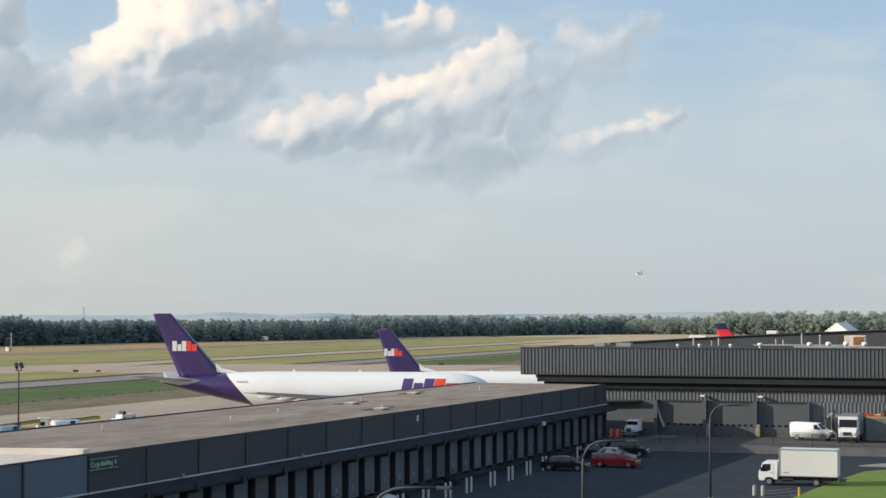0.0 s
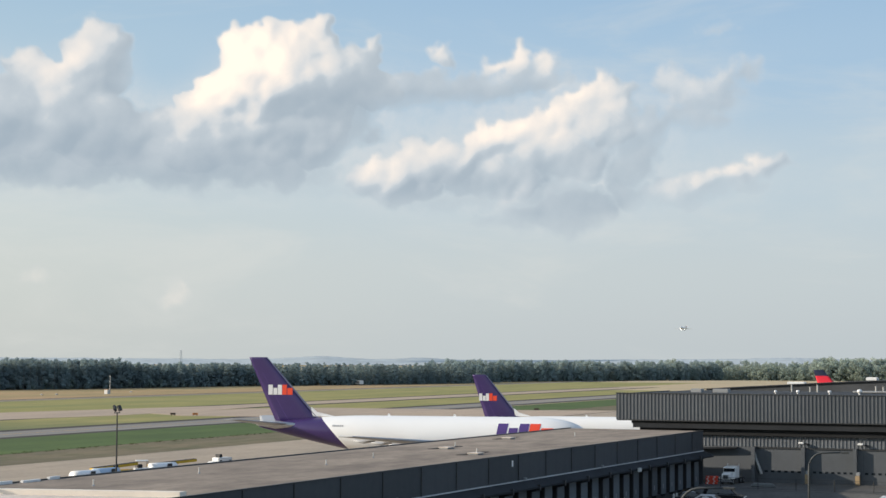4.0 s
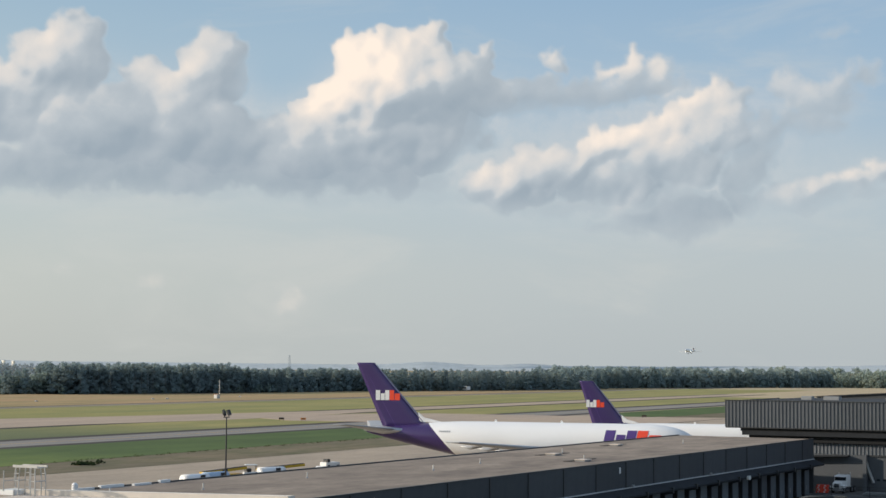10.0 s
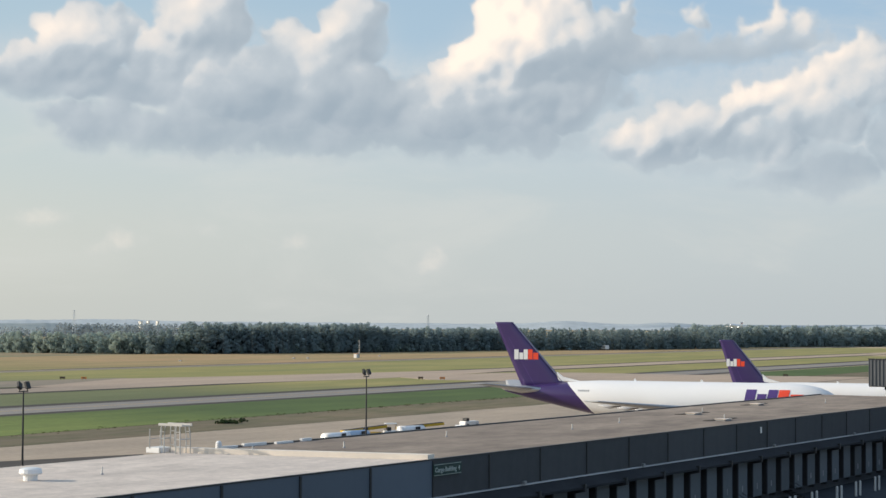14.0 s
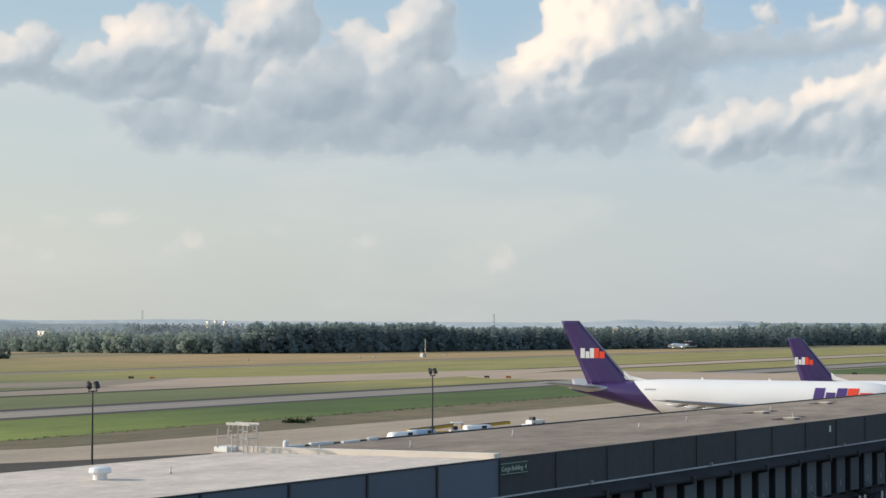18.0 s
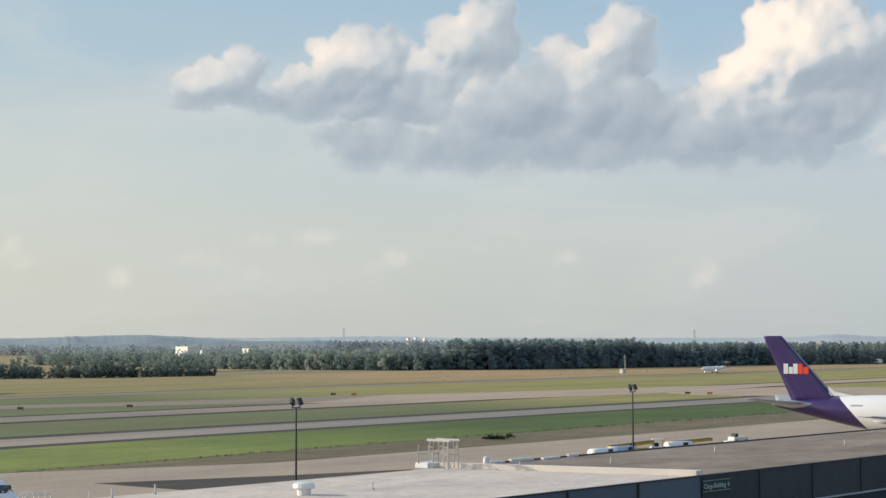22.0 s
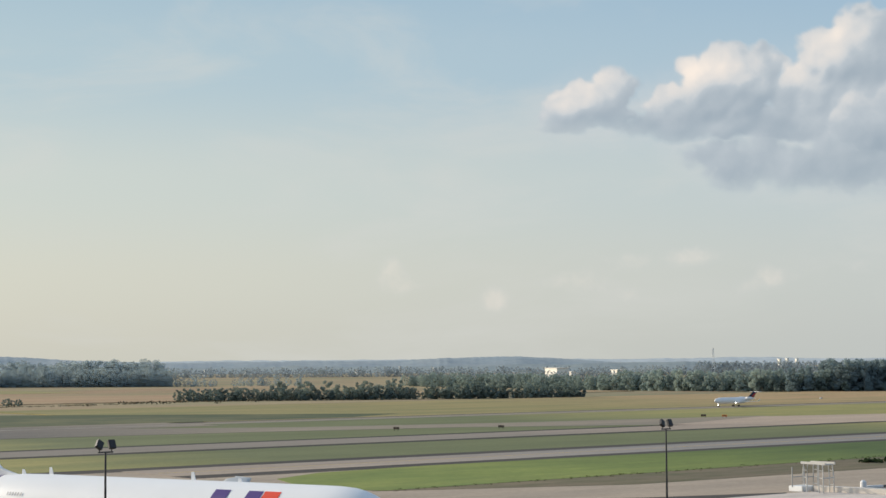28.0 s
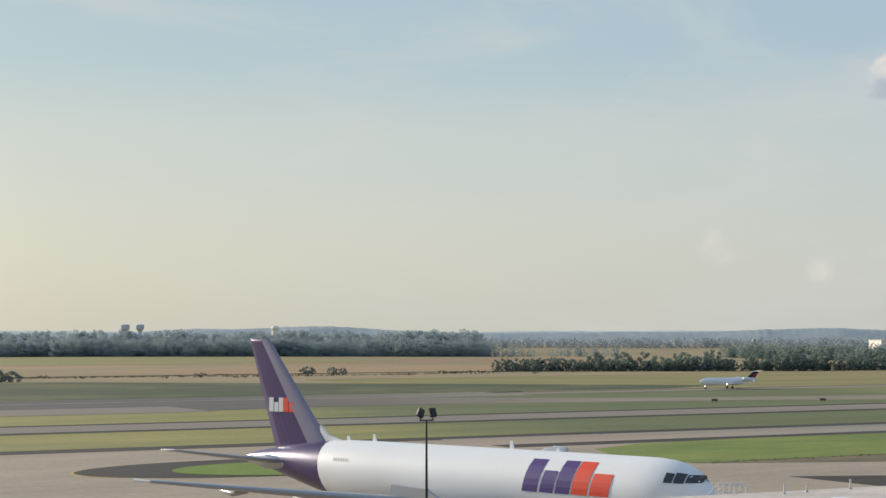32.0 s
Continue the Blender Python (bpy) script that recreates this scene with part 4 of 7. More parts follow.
# group, smaller billows on each mass and their sizes, share of sunlight, softness of the outline, opacity, depth
HEAPS = ((PALE_FOOT, 9, (0.5, 0.9), 0.46, 0.30, 0.60, -0.6), (SLANTED_FOOT, 9, (0.5, 0.8), 0.45, 0.34, 0.72, -0.5), (TAIL_FOOT, 9, (0.5, 0.9), 0.62, 0.24, 0.75, -0.5),
         (HAZY_RIGHT, 11, (0.4, 0.7), 0.26, 0.36, 0.80, -0.5), (LEFT_FOOT, 16, (0.4, 0.9), 0.20, 0.34, 0.94, -0.3), (LOW_GREY, 9, (0.4, 0.7), 0.14, 0.34, 0.85, -0.2),
         (GREY_ARM, 10, (0.4, 0.7), 0.10, 0.30, 0.90, -0.4), (LEFT_BODY, 20, (0.3, 0.7), 0.18, 0.22, 1.0, -0.2), (GREAT_BODY, 22, (0.25, 0.6), 0.42, 0.22, 1.0, -0.1),
         (SLANTED_BODY, 16, (0.4, 0.7), 0.46, 0.32, 0.94, -0.3), (GREAT_SIDE, 12, (0.3, 0.55), 0.55, 0.12, 1.0, 0.0), (TOP_PUFFS, 10, (0.35, 0.6), 0.62, 0.16, 0.95, 0.0),
         (RIGHT_TAIL, 10, (0.4, 0.7), 0.76, 0.26, 0.92, 0.0), (LEFT_BANK, 34, (0.2, 0.5), 0.41, 0.15, 1.0, 0.1), (SLANTED_BANK, 20, (0.30, 0.58), 0.66, 0.22, 1.0, 0.1),
         (GREAT_CUMULUS, 40, (0.16, 0.45), 0.86, 0.10, 1.0, 0.2))


def cloud_fields(step):
    """Cover and sunlight over the sky: heaps of round billows, lit by a low sun far to the side, grey in their own shade."""
    az, el = np.arange(2, 82, step), np.arange(-0.2, 15, step)
    shape = (len(el), len(az))
    rng = np.random.RandomState(12)
    A, E = np.meshgrid(az, el)
    wa = sum(k * smooth_noise(shape, step, c, rng) for c, k in ((2.2, 0.45), (0.9, 0.34), (0.4, 0.22), (0.2, 0.11)))
    we = sum(k * smooth_noise(shape, step, c, rng) for c, k in ((2.0, 0.36), (0.8, 0.30), (0.35, 0.20), (0.18, 0.10)))
    fine = sum(k * (1 - 2.6 * np.abs(smooth_noise(shape, step, c, rng))) for c, k in ((1.3, 0.5), (0.7, 0.38), (0.38, 0.28), (0.2, 0.20), (0.11, 0.13)))
    fine -= fine.mean()
    height, share, cover = np.full(shape, -1.2), np.zeros(shape), np.zeros(shape)

    def heap(masses, sub, small, sun, depth):
        """Round billows over each mass, most of them along its upper rim."""
        inside = np.full(shape, -1.0)
        for a, e, ra, re in masses:
            a, e = a - 0.4 * float(smoothstep(34.0, 31.0, a)), e - 0.2
            balls = [(a, e, ra, re, 0.0)]
            for _ in range(sub):
                t, q = rng.uniform(-0.3, math.pi + 0.3), rng.uniform(0.2, 0.95)
                r = re * rng.uniform(*small)
                balls.append((a + ra * q * math.cos(t), e + re * q * math.sin(t), r * rng.uniform(1.0, 1.3), r, 0.62 * re * math.sqrt(1 - q * q) + 0.12 * re * rng.rand()))
            for ca, ce, qa, qe, z in balls:
                i0, i1 = np.searchsorted(el, (ce - qe - 0.9, ce + qe + 0.9))
                j0, j1 = np.searchsorted(az, (ca - qa - 0.9, ca + qa + 0.9))
                s = (slice(i0, i1), slice(j0, j1))
                d = ((A[s] + wa[s] - ca) / qa) ** 2 + ((E[s] + we[s] - ce) / qe) ** 2
                h = z + depth + 0.85 * min(qa, qe) * np.sqrt(np.clip(1 - d, 0, 1))
                front = (d < 1) & (h > height[s])
                share[s] = np.where(front, sun, share[s])
                height[s] = np.where(front, h, height[s])
                inside[s] = np.maximum(inside[s], (1 - np.sqrt(d)) * min(qa, qe))
        return inside

    for masses, sub, small, sun, soft, opaque, depth in HEAPS:
        inside = blurred(heap(masses, sub, small, sun, depth), 1) + 0.10 * soft / 0.12 * 0.5 * fine
        cover = np.maximum(cover, opaque * smoothstep(-0.25 * soft, soft, inside))
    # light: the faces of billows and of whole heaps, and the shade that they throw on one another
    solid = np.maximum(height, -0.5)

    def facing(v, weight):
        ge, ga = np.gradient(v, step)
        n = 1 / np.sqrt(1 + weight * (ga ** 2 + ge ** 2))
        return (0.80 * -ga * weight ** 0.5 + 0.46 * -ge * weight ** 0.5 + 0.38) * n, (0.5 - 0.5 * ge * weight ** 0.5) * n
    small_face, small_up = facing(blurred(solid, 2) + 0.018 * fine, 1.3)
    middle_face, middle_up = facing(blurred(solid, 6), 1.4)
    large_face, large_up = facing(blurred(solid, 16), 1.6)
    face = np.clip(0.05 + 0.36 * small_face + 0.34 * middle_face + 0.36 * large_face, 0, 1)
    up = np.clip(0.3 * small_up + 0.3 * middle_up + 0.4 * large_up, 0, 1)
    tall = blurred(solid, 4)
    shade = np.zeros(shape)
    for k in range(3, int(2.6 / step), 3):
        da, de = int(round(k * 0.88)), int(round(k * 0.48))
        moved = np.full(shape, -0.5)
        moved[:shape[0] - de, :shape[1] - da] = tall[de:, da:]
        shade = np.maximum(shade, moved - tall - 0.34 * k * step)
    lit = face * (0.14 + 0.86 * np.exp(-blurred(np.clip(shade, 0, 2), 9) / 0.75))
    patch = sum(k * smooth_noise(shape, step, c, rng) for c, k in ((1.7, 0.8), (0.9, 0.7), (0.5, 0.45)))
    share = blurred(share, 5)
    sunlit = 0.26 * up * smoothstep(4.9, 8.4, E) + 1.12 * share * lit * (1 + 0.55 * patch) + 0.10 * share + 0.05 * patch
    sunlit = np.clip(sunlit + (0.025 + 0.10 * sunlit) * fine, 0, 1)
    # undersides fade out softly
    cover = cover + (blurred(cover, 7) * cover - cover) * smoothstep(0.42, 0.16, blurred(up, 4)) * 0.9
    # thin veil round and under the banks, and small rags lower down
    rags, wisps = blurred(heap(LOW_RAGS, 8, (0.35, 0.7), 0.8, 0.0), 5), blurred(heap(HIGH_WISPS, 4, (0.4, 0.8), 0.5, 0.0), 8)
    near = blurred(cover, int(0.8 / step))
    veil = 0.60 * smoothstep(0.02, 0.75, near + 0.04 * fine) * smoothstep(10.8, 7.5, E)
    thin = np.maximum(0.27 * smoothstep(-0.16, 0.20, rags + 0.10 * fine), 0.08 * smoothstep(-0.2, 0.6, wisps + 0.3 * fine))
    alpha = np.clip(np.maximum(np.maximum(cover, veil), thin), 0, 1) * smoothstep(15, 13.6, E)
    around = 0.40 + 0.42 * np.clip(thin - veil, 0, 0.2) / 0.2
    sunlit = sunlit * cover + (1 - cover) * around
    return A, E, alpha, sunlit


def build_clouds():
    """Cumulus banks on a wide curved glowing sheet far behind everything, thick where the puffs lie, painted bright on
    the side of the low sun.
    """
    step, far = 0.048, 4750.0
    A, E, alpha, sunlit = cloud_fields(step)
    shape = A.shape
    a, e = np.radians(A), np.radians(E)
    co = np.stack([-np.sin(a) * np.cos(e) * far, np.cos(a) * np.cos(e) * far, np.sin(e) * far], -1).reshape(-1, 3)
    h, w = shape
    idx = np.arange(h * w).reshape(h, w)
    quads = np.stack([idx[:-1, :-1], idx[:-1, 1:], idx[1:, 1:], idx[1:, :-1]], -1).reshape(-1, 4)
    keep = alpha.ravel()[quads].max(1) > 0.004
    quads = quads[keep]
    used = np.unique(quads)
    remap = np.zeros(h * w, int)
    remap[used] = np.arange(len(used))
    quads = remap[quads]
    me = bpy.data.meshes.new("cloud_bank")
    me.vertices.add(len(used))
    me.vertices.foreach_set("co", co[used].ravel())
    me.loops.add(quads.size)
    me.loops.foreach_set("vertex_index", quads.ravel())
    me.polygons.add(len(quads))
    me.polygons.foreach_set("loop_start", np.arange(0, quads.size, 4))
    me.update(calc_edges=True)
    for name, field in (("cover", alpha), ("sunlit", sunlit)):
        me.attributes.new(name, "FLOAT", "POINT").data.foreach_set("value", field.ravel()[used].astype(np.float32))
    m, nn, ll = nodes_of("cloud_vapour")
    nt = m.node_tree
    nn.remove(nn["Principled BSDF"])
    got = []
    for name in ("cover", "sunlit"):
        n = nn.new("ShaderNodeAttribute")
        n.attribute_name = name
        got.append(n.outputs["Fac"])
    # ragged edges and small wisps, finer than the billows
    fray = nn.new("ShaderNodeMath")
    fray.operation = "MULTIPLY_ADD"
    fray.inputs[1].default_value, fray.inputs[2].default_value = 1.5, -0.75
    ll.new(noise_of(nt, 0.03, 5, 0.62), fray.inputs[0])
    slack = nn.new("ShaderNodeMath")
    slack.operation = "PINGPONG"
    slack.inputs[1].default_value = 0.5
    ll.new(got[0], slack.inputs[0])
    torn = nn.new("ShaderNodeMath")
    torn.operation, torn.use_clamp = "MULTIPLY_ADD", True
    ll.new(fray.outputs[0], torn.inputs[0])
    ll.new(slack.outputs[0], torn.inputs[1])
    ll.new(got[0], torn.inputs[2])
    got[0] = torn.outputs[0]
    # sun and shade on the clouds are painted into this glowing colour
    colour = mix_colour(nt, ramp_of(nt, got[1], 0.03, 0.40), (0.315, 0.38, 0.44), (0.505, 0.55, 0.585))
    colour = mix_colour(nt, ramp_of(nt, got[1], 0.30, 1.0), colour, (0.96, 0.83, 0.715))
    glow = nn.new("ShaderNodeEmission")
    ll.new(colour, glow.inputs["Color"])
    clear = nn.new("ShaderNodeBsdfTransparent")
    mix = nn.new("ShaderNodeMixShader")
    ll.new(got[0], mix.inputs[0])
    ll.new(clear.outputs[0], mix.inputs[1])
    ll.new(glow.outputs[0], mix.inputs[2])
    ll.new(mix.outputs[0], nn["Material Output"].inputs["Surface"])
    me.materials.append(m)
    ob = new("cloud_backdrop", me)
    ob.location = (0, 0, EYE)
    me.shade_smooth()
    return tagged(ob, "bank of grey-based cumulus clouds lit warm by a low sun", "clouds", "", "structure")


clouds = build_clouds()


# ---- aircraft ----
def fuselage_rings(spec, stations, shear=None, seg=28, grow=0.0):
    """Rings round the body at distances behind the nose; shear tilts one of them forward with depth."""
    rings = []
    for s in stations:
        ring = []
        for k in range(seg):
            a = k * math.tau / seg
            x = s
            if shear:
                e = shear[0]
                pull = max(0.0, (s - e + 14) / 14) if s <= e else max(0.0, 1 - (s - e) / (spec["length"] - e) * 1.3)
                x = s - pull * shear[1] * (0.5 - 0.5 * math.sin(a))
            top, bot, half = body_shape(spec, x)
            ring.append((-x, (half + grow) * math.cos(a), (top + bot) / 2 + ((top - bot) / 2 + grow) * math.sin(a)))
        rings.append(ring)
    return rings


def body_shape(spec, s):
    """Top, bottom and half width of the body s metres behind the nose."""
    L, R, zc, H = spec["length"], spec["half"], spec["centre"], spec["tall"]
    nose, tail = spec["nose"], spec["taper"] * L
    top = bot = 1.0
    half = 1.0
    u = min(max(s / nose, 0.0), 1.0)
    top = (1 - (1 - u) ** 2.6) ** 0.54
    bot = (1 - (1 - u) ** 2.6) ** 0.55
    half = (1 - (1 - u) ** 2.3) ** 0.58
    droop = -0.16 * H * (1 - u) ** 1.6
    ztop, zbot = zc + H * top + droop * (1 - top), zc - H * bot + droop
    if u < 1:
        ztop = zc + droop + (H - droop) * top
        zbot = zc + droop - (H + droop) * bot
    if s > tail:
        w = min((s - tail) / (L - tail), 1.0)
        fall = spec.get("fall", 0.42)
        ztop = zc + H * (1 - fall * w ** 1.9)
        zbot = zc - H + H * (1.86 - fall) * w ** 1.15
        half *= max(0.05, 1 - w ** 1.6 * 0.90)
        if w > 0.995:
            ztop, zbot = zc + H * (0.97 - fall), zc + H * (0.88 - fall)
    return ztop, zbot, R * max(half, 0.02)


def side_point(spec, s, h, grow=0.03):
    """The place on the right-hand skin s metres behind the nose at the height h."""
    top, bot, half = body_shape(spec, s)
    c, v = (top + bot) / 2, (top - bot) / 2
    q = min(max((h - c) / v, -0.999), 0.999)
    n = math.sqrt(1 - q * q)
    return Vector((-s, -(half * n + grow * n), h + grow * q))


def skin_block(bm, spec, s_aft, s_fore, h0, h1, lean, nx=4, nz=5):
    """A slanted block of paint on the right-hand skin."""
    grid = []
    for j in range(nz + 1):
        h = h0 + (h1 - h0) * j / nz
        row = []
        for i in range(nx + 1):
            s = s_aft + (s_fore - s_aft) * i / nx - lean * (j / nz)
            row.append(bm.verts.new(side_point(spec, s, h)))
        grid.append(row)
    for j in range(nz):
        for i in range(nx):
            bm.faces.new((grid[j][i], grid[j][i + 1], grid[j + 1][i + 1], grid[j + 1][i]))


def aerofoil(bm, stations, seg=9):
    """A wing, fin or tailplane lofted through (leading edge, chord, thickness, across) stations; across is a unit vector."""
    rings = []
    for (x, y, z), chord, thick, across in stations:
        ring = []
        for side in (1, -1):
            for k in range(seg):
                t = k / (seg - 1) if side == 1 else 1 - k / (seg - 1)
                if side == -1 and k in (0, seg - 1):
                    continue
                w = thick * 2.6 * (math.sqrt(max(t, 0)) * (1 - t) * 0.72 + 0.02)
                ring.append((x - chord * t, y + side * w * across[0], z + side * w * across[1]))
        rings.append(ring)
    return loft(bm, rings)


def wheel_set(parent, x, y, r, width, rows=1):
    for row in range(rows):
        for dy in (-width * 1.4, width * 1.4):
            bm = tube(NB(), [(x + row * -1.45, y + dy - width / 2, r), (x + row * -1.45, y + dy + width / 2, r)], r, 16)
            w = part("wheel", bm, "tyre", parent)
            part("rim", tube(NB(), [(x + row * -1.45, y + dy - width * 0.54, r), (x + row * -1.45, y + dy + width * 0.54, r)], r * 0.5, 12), "rim", w)


def engine(parent, x, y, z, r, length, spec):
    outer = [(0.0, 0.86), (0.06, 0.97), (0.25, 1.0), (0.6, 0.97), (1.0, 0.72)]
    bm = NB()
    rings = [[(x - t * length, y + r * q * math.cos(k * math.tau / 20), z + r * q * math.sin(k * math.tau / 20)) for k in range(20)] for t, q in outer]
    inner = [[(x - t * length, y + r * q * math.cos(k * math.tau / 20), z + r * q * math.sin(k * math.tau / 20)) for k in range(20)] for t, q in ((0.0, 0.86), (0.1, 0.80), (0.25, 0.80))]
    loft(bm, rings, caps=False)
    loft(bm, inner, caps=False)
    e = part("engine", bm, "air_white", parent, "white engine nacelle", True)
    part("fan", tube(NB(), [(x - 0.24 * length, y, z), (x - 0.26 * length, y, z)], r * 0.8, 20), "dark_steel", e)
    part("exhaust", tube(NB(), [(x - 0.9 * length, y, z), (x - 1.25 * length, y, z)], [r * 0.55, r * 0.3], 16), "alu", e, "bare metal exhaust cone")
    bm = prism(NB(), [(x - 0.15 * length, z + r * 0.9), (x - 1.35 * length, z + r * 1.0), (x - 1.3 * length, z + r * 1.7), (x - 0.6 * length, z + r * 1.6)], y - 0.18, y + 0.18)
    part("pylon", bm, "air_grey", e)


def freighter(spec, m, label):
    """A wide parked cargo jet; the origin lies on the ground under the nose, which points along +x."""
    a = thing("cargo_jet", m, label, "airplane", "parked cargo jets")
    L, H, zc, R = spec["length"], spec["tall"], spec["centre"], spec["half"]
    edge, slant = spec["paint_edge"], spec["paint_slant"]
    front = [0.0, 0.08, 0.25, 0.5, 0.9, 1.4, 2.0, 2.8, 3.7, 4.7, 6.0, 7.5, 9.5] + [9.5 + (edge - 9.5) * k / 12 for k in range(1, 13)]
    part("body", loft(NB(), fuselage_rings(spec, front, (edge, slant)), False), "air_white", a, "white painted fuselage", True)
    rear = [edge + (L - edge) * k / 14 for k in range(15)]
    part("tail_cone", loft(NB(), fuselage_rings(spec, rear, (edge, slant)), False), "purple", a, "purple painted rear fuselage", True)
    # fin with its rudder line
    fx, fc, tipc, fz0, fz1, sweep = spec["fin"]
    st = []
    for t in (-0.13, 0.0, 0.25, 0.5, 0.75, 0.97, 1.0):
        c = fc + (tipc - fc) * t
        st.append(((-(fx + sweep * t), 0, fz0 + (fz1 - fz0) * t), c, spec["fin_thick"] * (1 - 0.45 * t), (1, 0)))
    fin = part("fin", aerofoil(NB(), st), "purple", a, "tall purple tail fin", True)
    # broad on the wide jet, where it paints in the sky's reflection
    lead = NB()
    rings = []
    for (x, y, z), c, thick, across in st:
        at = [spec["lead"] * (k / 8) ** 1.6 for k in range(9)]
        w = [thick * 2.6 * (math.sqrt(t) * (1 - t) * 0.72 + 0.02) + 0.012 for t in at]
        rings.append([(x + 0.02 - c * t, q, z) for t, q in zip(at[::-1], w[::-1])] + [(x + 0.02 - c * t, -q, z) for t, q in zip(at, w)])
    part("leading_edge", loft(lead, rings, caps=False, closed=False), "lilac", fin, "lilac leading edge of the fin, sky reflection painted in", True)
    gap = NB()
    for side in (-1, 1):
        rings = []
        for (x, y, z), c, thick, across in st[:-2]:
            ring = []
            for t in (0.70, 0.712):
                ring.append((x - c * t, side * (thick * 2.6 * (math.sqrt(t) * (1 - t) * 0.72 + 0.02) + 0.006), z))
            rings.append(ring)
        loft(gap, rings, caps=False, closed=False)
    part("rudder_gap", gap, "title_purple", fin)
    bm = prism(NB(), [(-(fx - spec["fillet"]), fz0 + 0.12), (-(fx + 0.9), fz0 + 0.1), (-(fx + 1.1), fz0 + 1.5), (-(fx + 0.2), fz0 + 0.75)], -0.13, 0.13)
    part("fin_fillet", bm, "air_white", a, "white fillet before the fin")
    # tailplanes
    tx, tc, tt, tz, span, tsweep, rise = spec["tailplane"]
    for side in (1, -1):
        st = [((-(tx + tsweep * t), side * (0.4 + (span - 0.4) * t), tz + rise * t), tc + (tt - tc) * t, 0.30 * (1 - 0.55 * t), (0, 1)) for t in (0, 0.5, 0.96, 1.0)]
        t = part("tailplane", aerofoil(NB(), st), "air_grey", a, "grey tailplane", True)
        bm = tube(NB(), [(-(tx - 0.7), side * 1.0, tz), (-(tx + tc * 0.5), side * 1.35, tz + 0.03), (-(tx + tc + 0.2), side * 0.8, tz + 0.1)], [0.25, 0.62, 0.2], 12)
        part("root_fairing", bm, "alu", t, "bare metal root fairing", True)
    # wings
    wx, wc, wt, wz, wspan, wsweep, wrise = spec["wing"]
    for side in (1, -1):
        st = [((-(wx + wsweep * t), side * (R * 0.55 + (wspan - R * 0.55) * t), wz + wrise * t), c, th, (0, 1))
              for t, c, th in ((0, wc, 0.85), (0.33, wc * 0.62, 0.5), (0.7, wc * 0.40, 0.3), (0.97, wt * 1.08, 0.17), (1.0, wt * 0.8, 0.1))]
        w = part("wing", aerofoil(NB(), st), "air_grey", a, "pale grey swept wing", True)
        for t in (0.2, 0.45, 0.68):
            bx = -(wx + wsweep * t) - wc * (0.95 - 0.75 * t)
            by, bz = side * (R * 0.55 + (wspan - R * 0.55) * t), wz + wrise * t
            bm = tube(NB(), [(bx + 1.8, by, bz - 0.25), (bx + 0.2, by, bz - 0.42), (bx - 1.5, by, bz - 0.2)], [0.08, 0.24, 0.05], 10)
            part("flap_fairing", bm, "air_grey", w, "", True)
        tip = (-(wx + wsweep) - wt * 0.35, side * wspan, wz + wrise)
        part("tip_light", tube(NB(), [(tip[0] + 0.9, tip[1], tip[2]), (tip[0] - 0.9, tip[1], tip[2])], [0.05, 0.14], 8), "lens", w)
        ex, ey, ez, er, el = spec["engine"]
        engine(a, -ex, side * ey, ez, er, el, spec)
    # titles as plain slanted blocks: three purple, two orange
    s0, s1, h0, h1 = spec["title"]
    width = s0 - s1
    slots = ((0.00, 0.18, 1.0, "title_purple"), (0.21, 0.37, 0.68, "title_purple"), (0.39, 0.56, 1.0, "title_purple"), (0.575, 0.76, 1.0, "orange_red"), (0.785, 1.0, 0.68, "orange_red"))
    for u0, u1, tall, mat in slots:
        bm = NB()
        skin_block(bm, spec, s0 - width * u0, s0 - width * u1, h0, h0 + (h1 - h0) * tall, 0.16 * (h1 - h0) * tall)
        part("title_block", bm, mat, a, "slanted block of painted title")
    f0, fz, fw, fh = spec["fin_title"]
    for side in (-1, 1):
        for u0, u1, tall, mat in slots:
            bm = NB()
            x0, x1 = -(f0 - fw * u0), -(f0 - fw * u1)
            yy = [side * spec["fin_thick"] * 0.62, side * (spec["fin_thick"] * 0.62 + 0.02)]
            prism(bm, [(x0, fz), (x1, fz), (x1, fz + fh * tall), (x0, fz + fh * tall)], min(yy), max(yy))
            part("fin_block", bm, "white" if mat == "title_purple" else mat, fin, "block of painted fin title")
    # registration bars
    bm = NB()
    for k in range(6):
        skin_block(bm, spec, edge - 2.2 - 0.30 * k, edge - 2.38 - 0.30 * k, zc + H * 0.42, zc + H * 0.42 + 0.24, 0.03, 1, 1)
    part("registration_bars", bm, "air_grey", a, "small grey bars of lettering")
    # cockpit panes
    for s_a, s_f, lo, hi in spec["panes"]:
        for side in (-1, 1):
            bm = NB()
            grid = []
            for j in range(3):
                row = []
                for i in range(4):
                    s = s_a + (s_f - s_a) * i / 3
                    top_h = hi - (hi - lo) * 0.12 * i / 3
                    p = side_point(spec, s, lo + (top_h - lo) * j / 2, 0.025)
                    row.append(bm.verts.new((p.x, p.y * -side, p.z)))
                grid.append(row)
            for j in range(2):
                for i in range(3):
                    bm.faces.new((grid[j][i], grid[j][i + 1], grid[j + 1][i + 1], grid[j + 1][i]))
            part("cockpit_window", bm, "glass", a, "dark cockpit window pane")
    # aerials along the spine
    for s, h in spec["aerials"]:
        top = body_shape(spec, s)[0]
        bm = prism(NB(), [(-s, top - 0.05), (-s - 0.45, top - 0.05), (-s - 0.42, top + h), (-s - 0.22, top + h)], -0.035, 0.035)
        part("aerial", bm, "air_white", a)
    # undercarriage
    gx, gy, gr = spec["gear"]
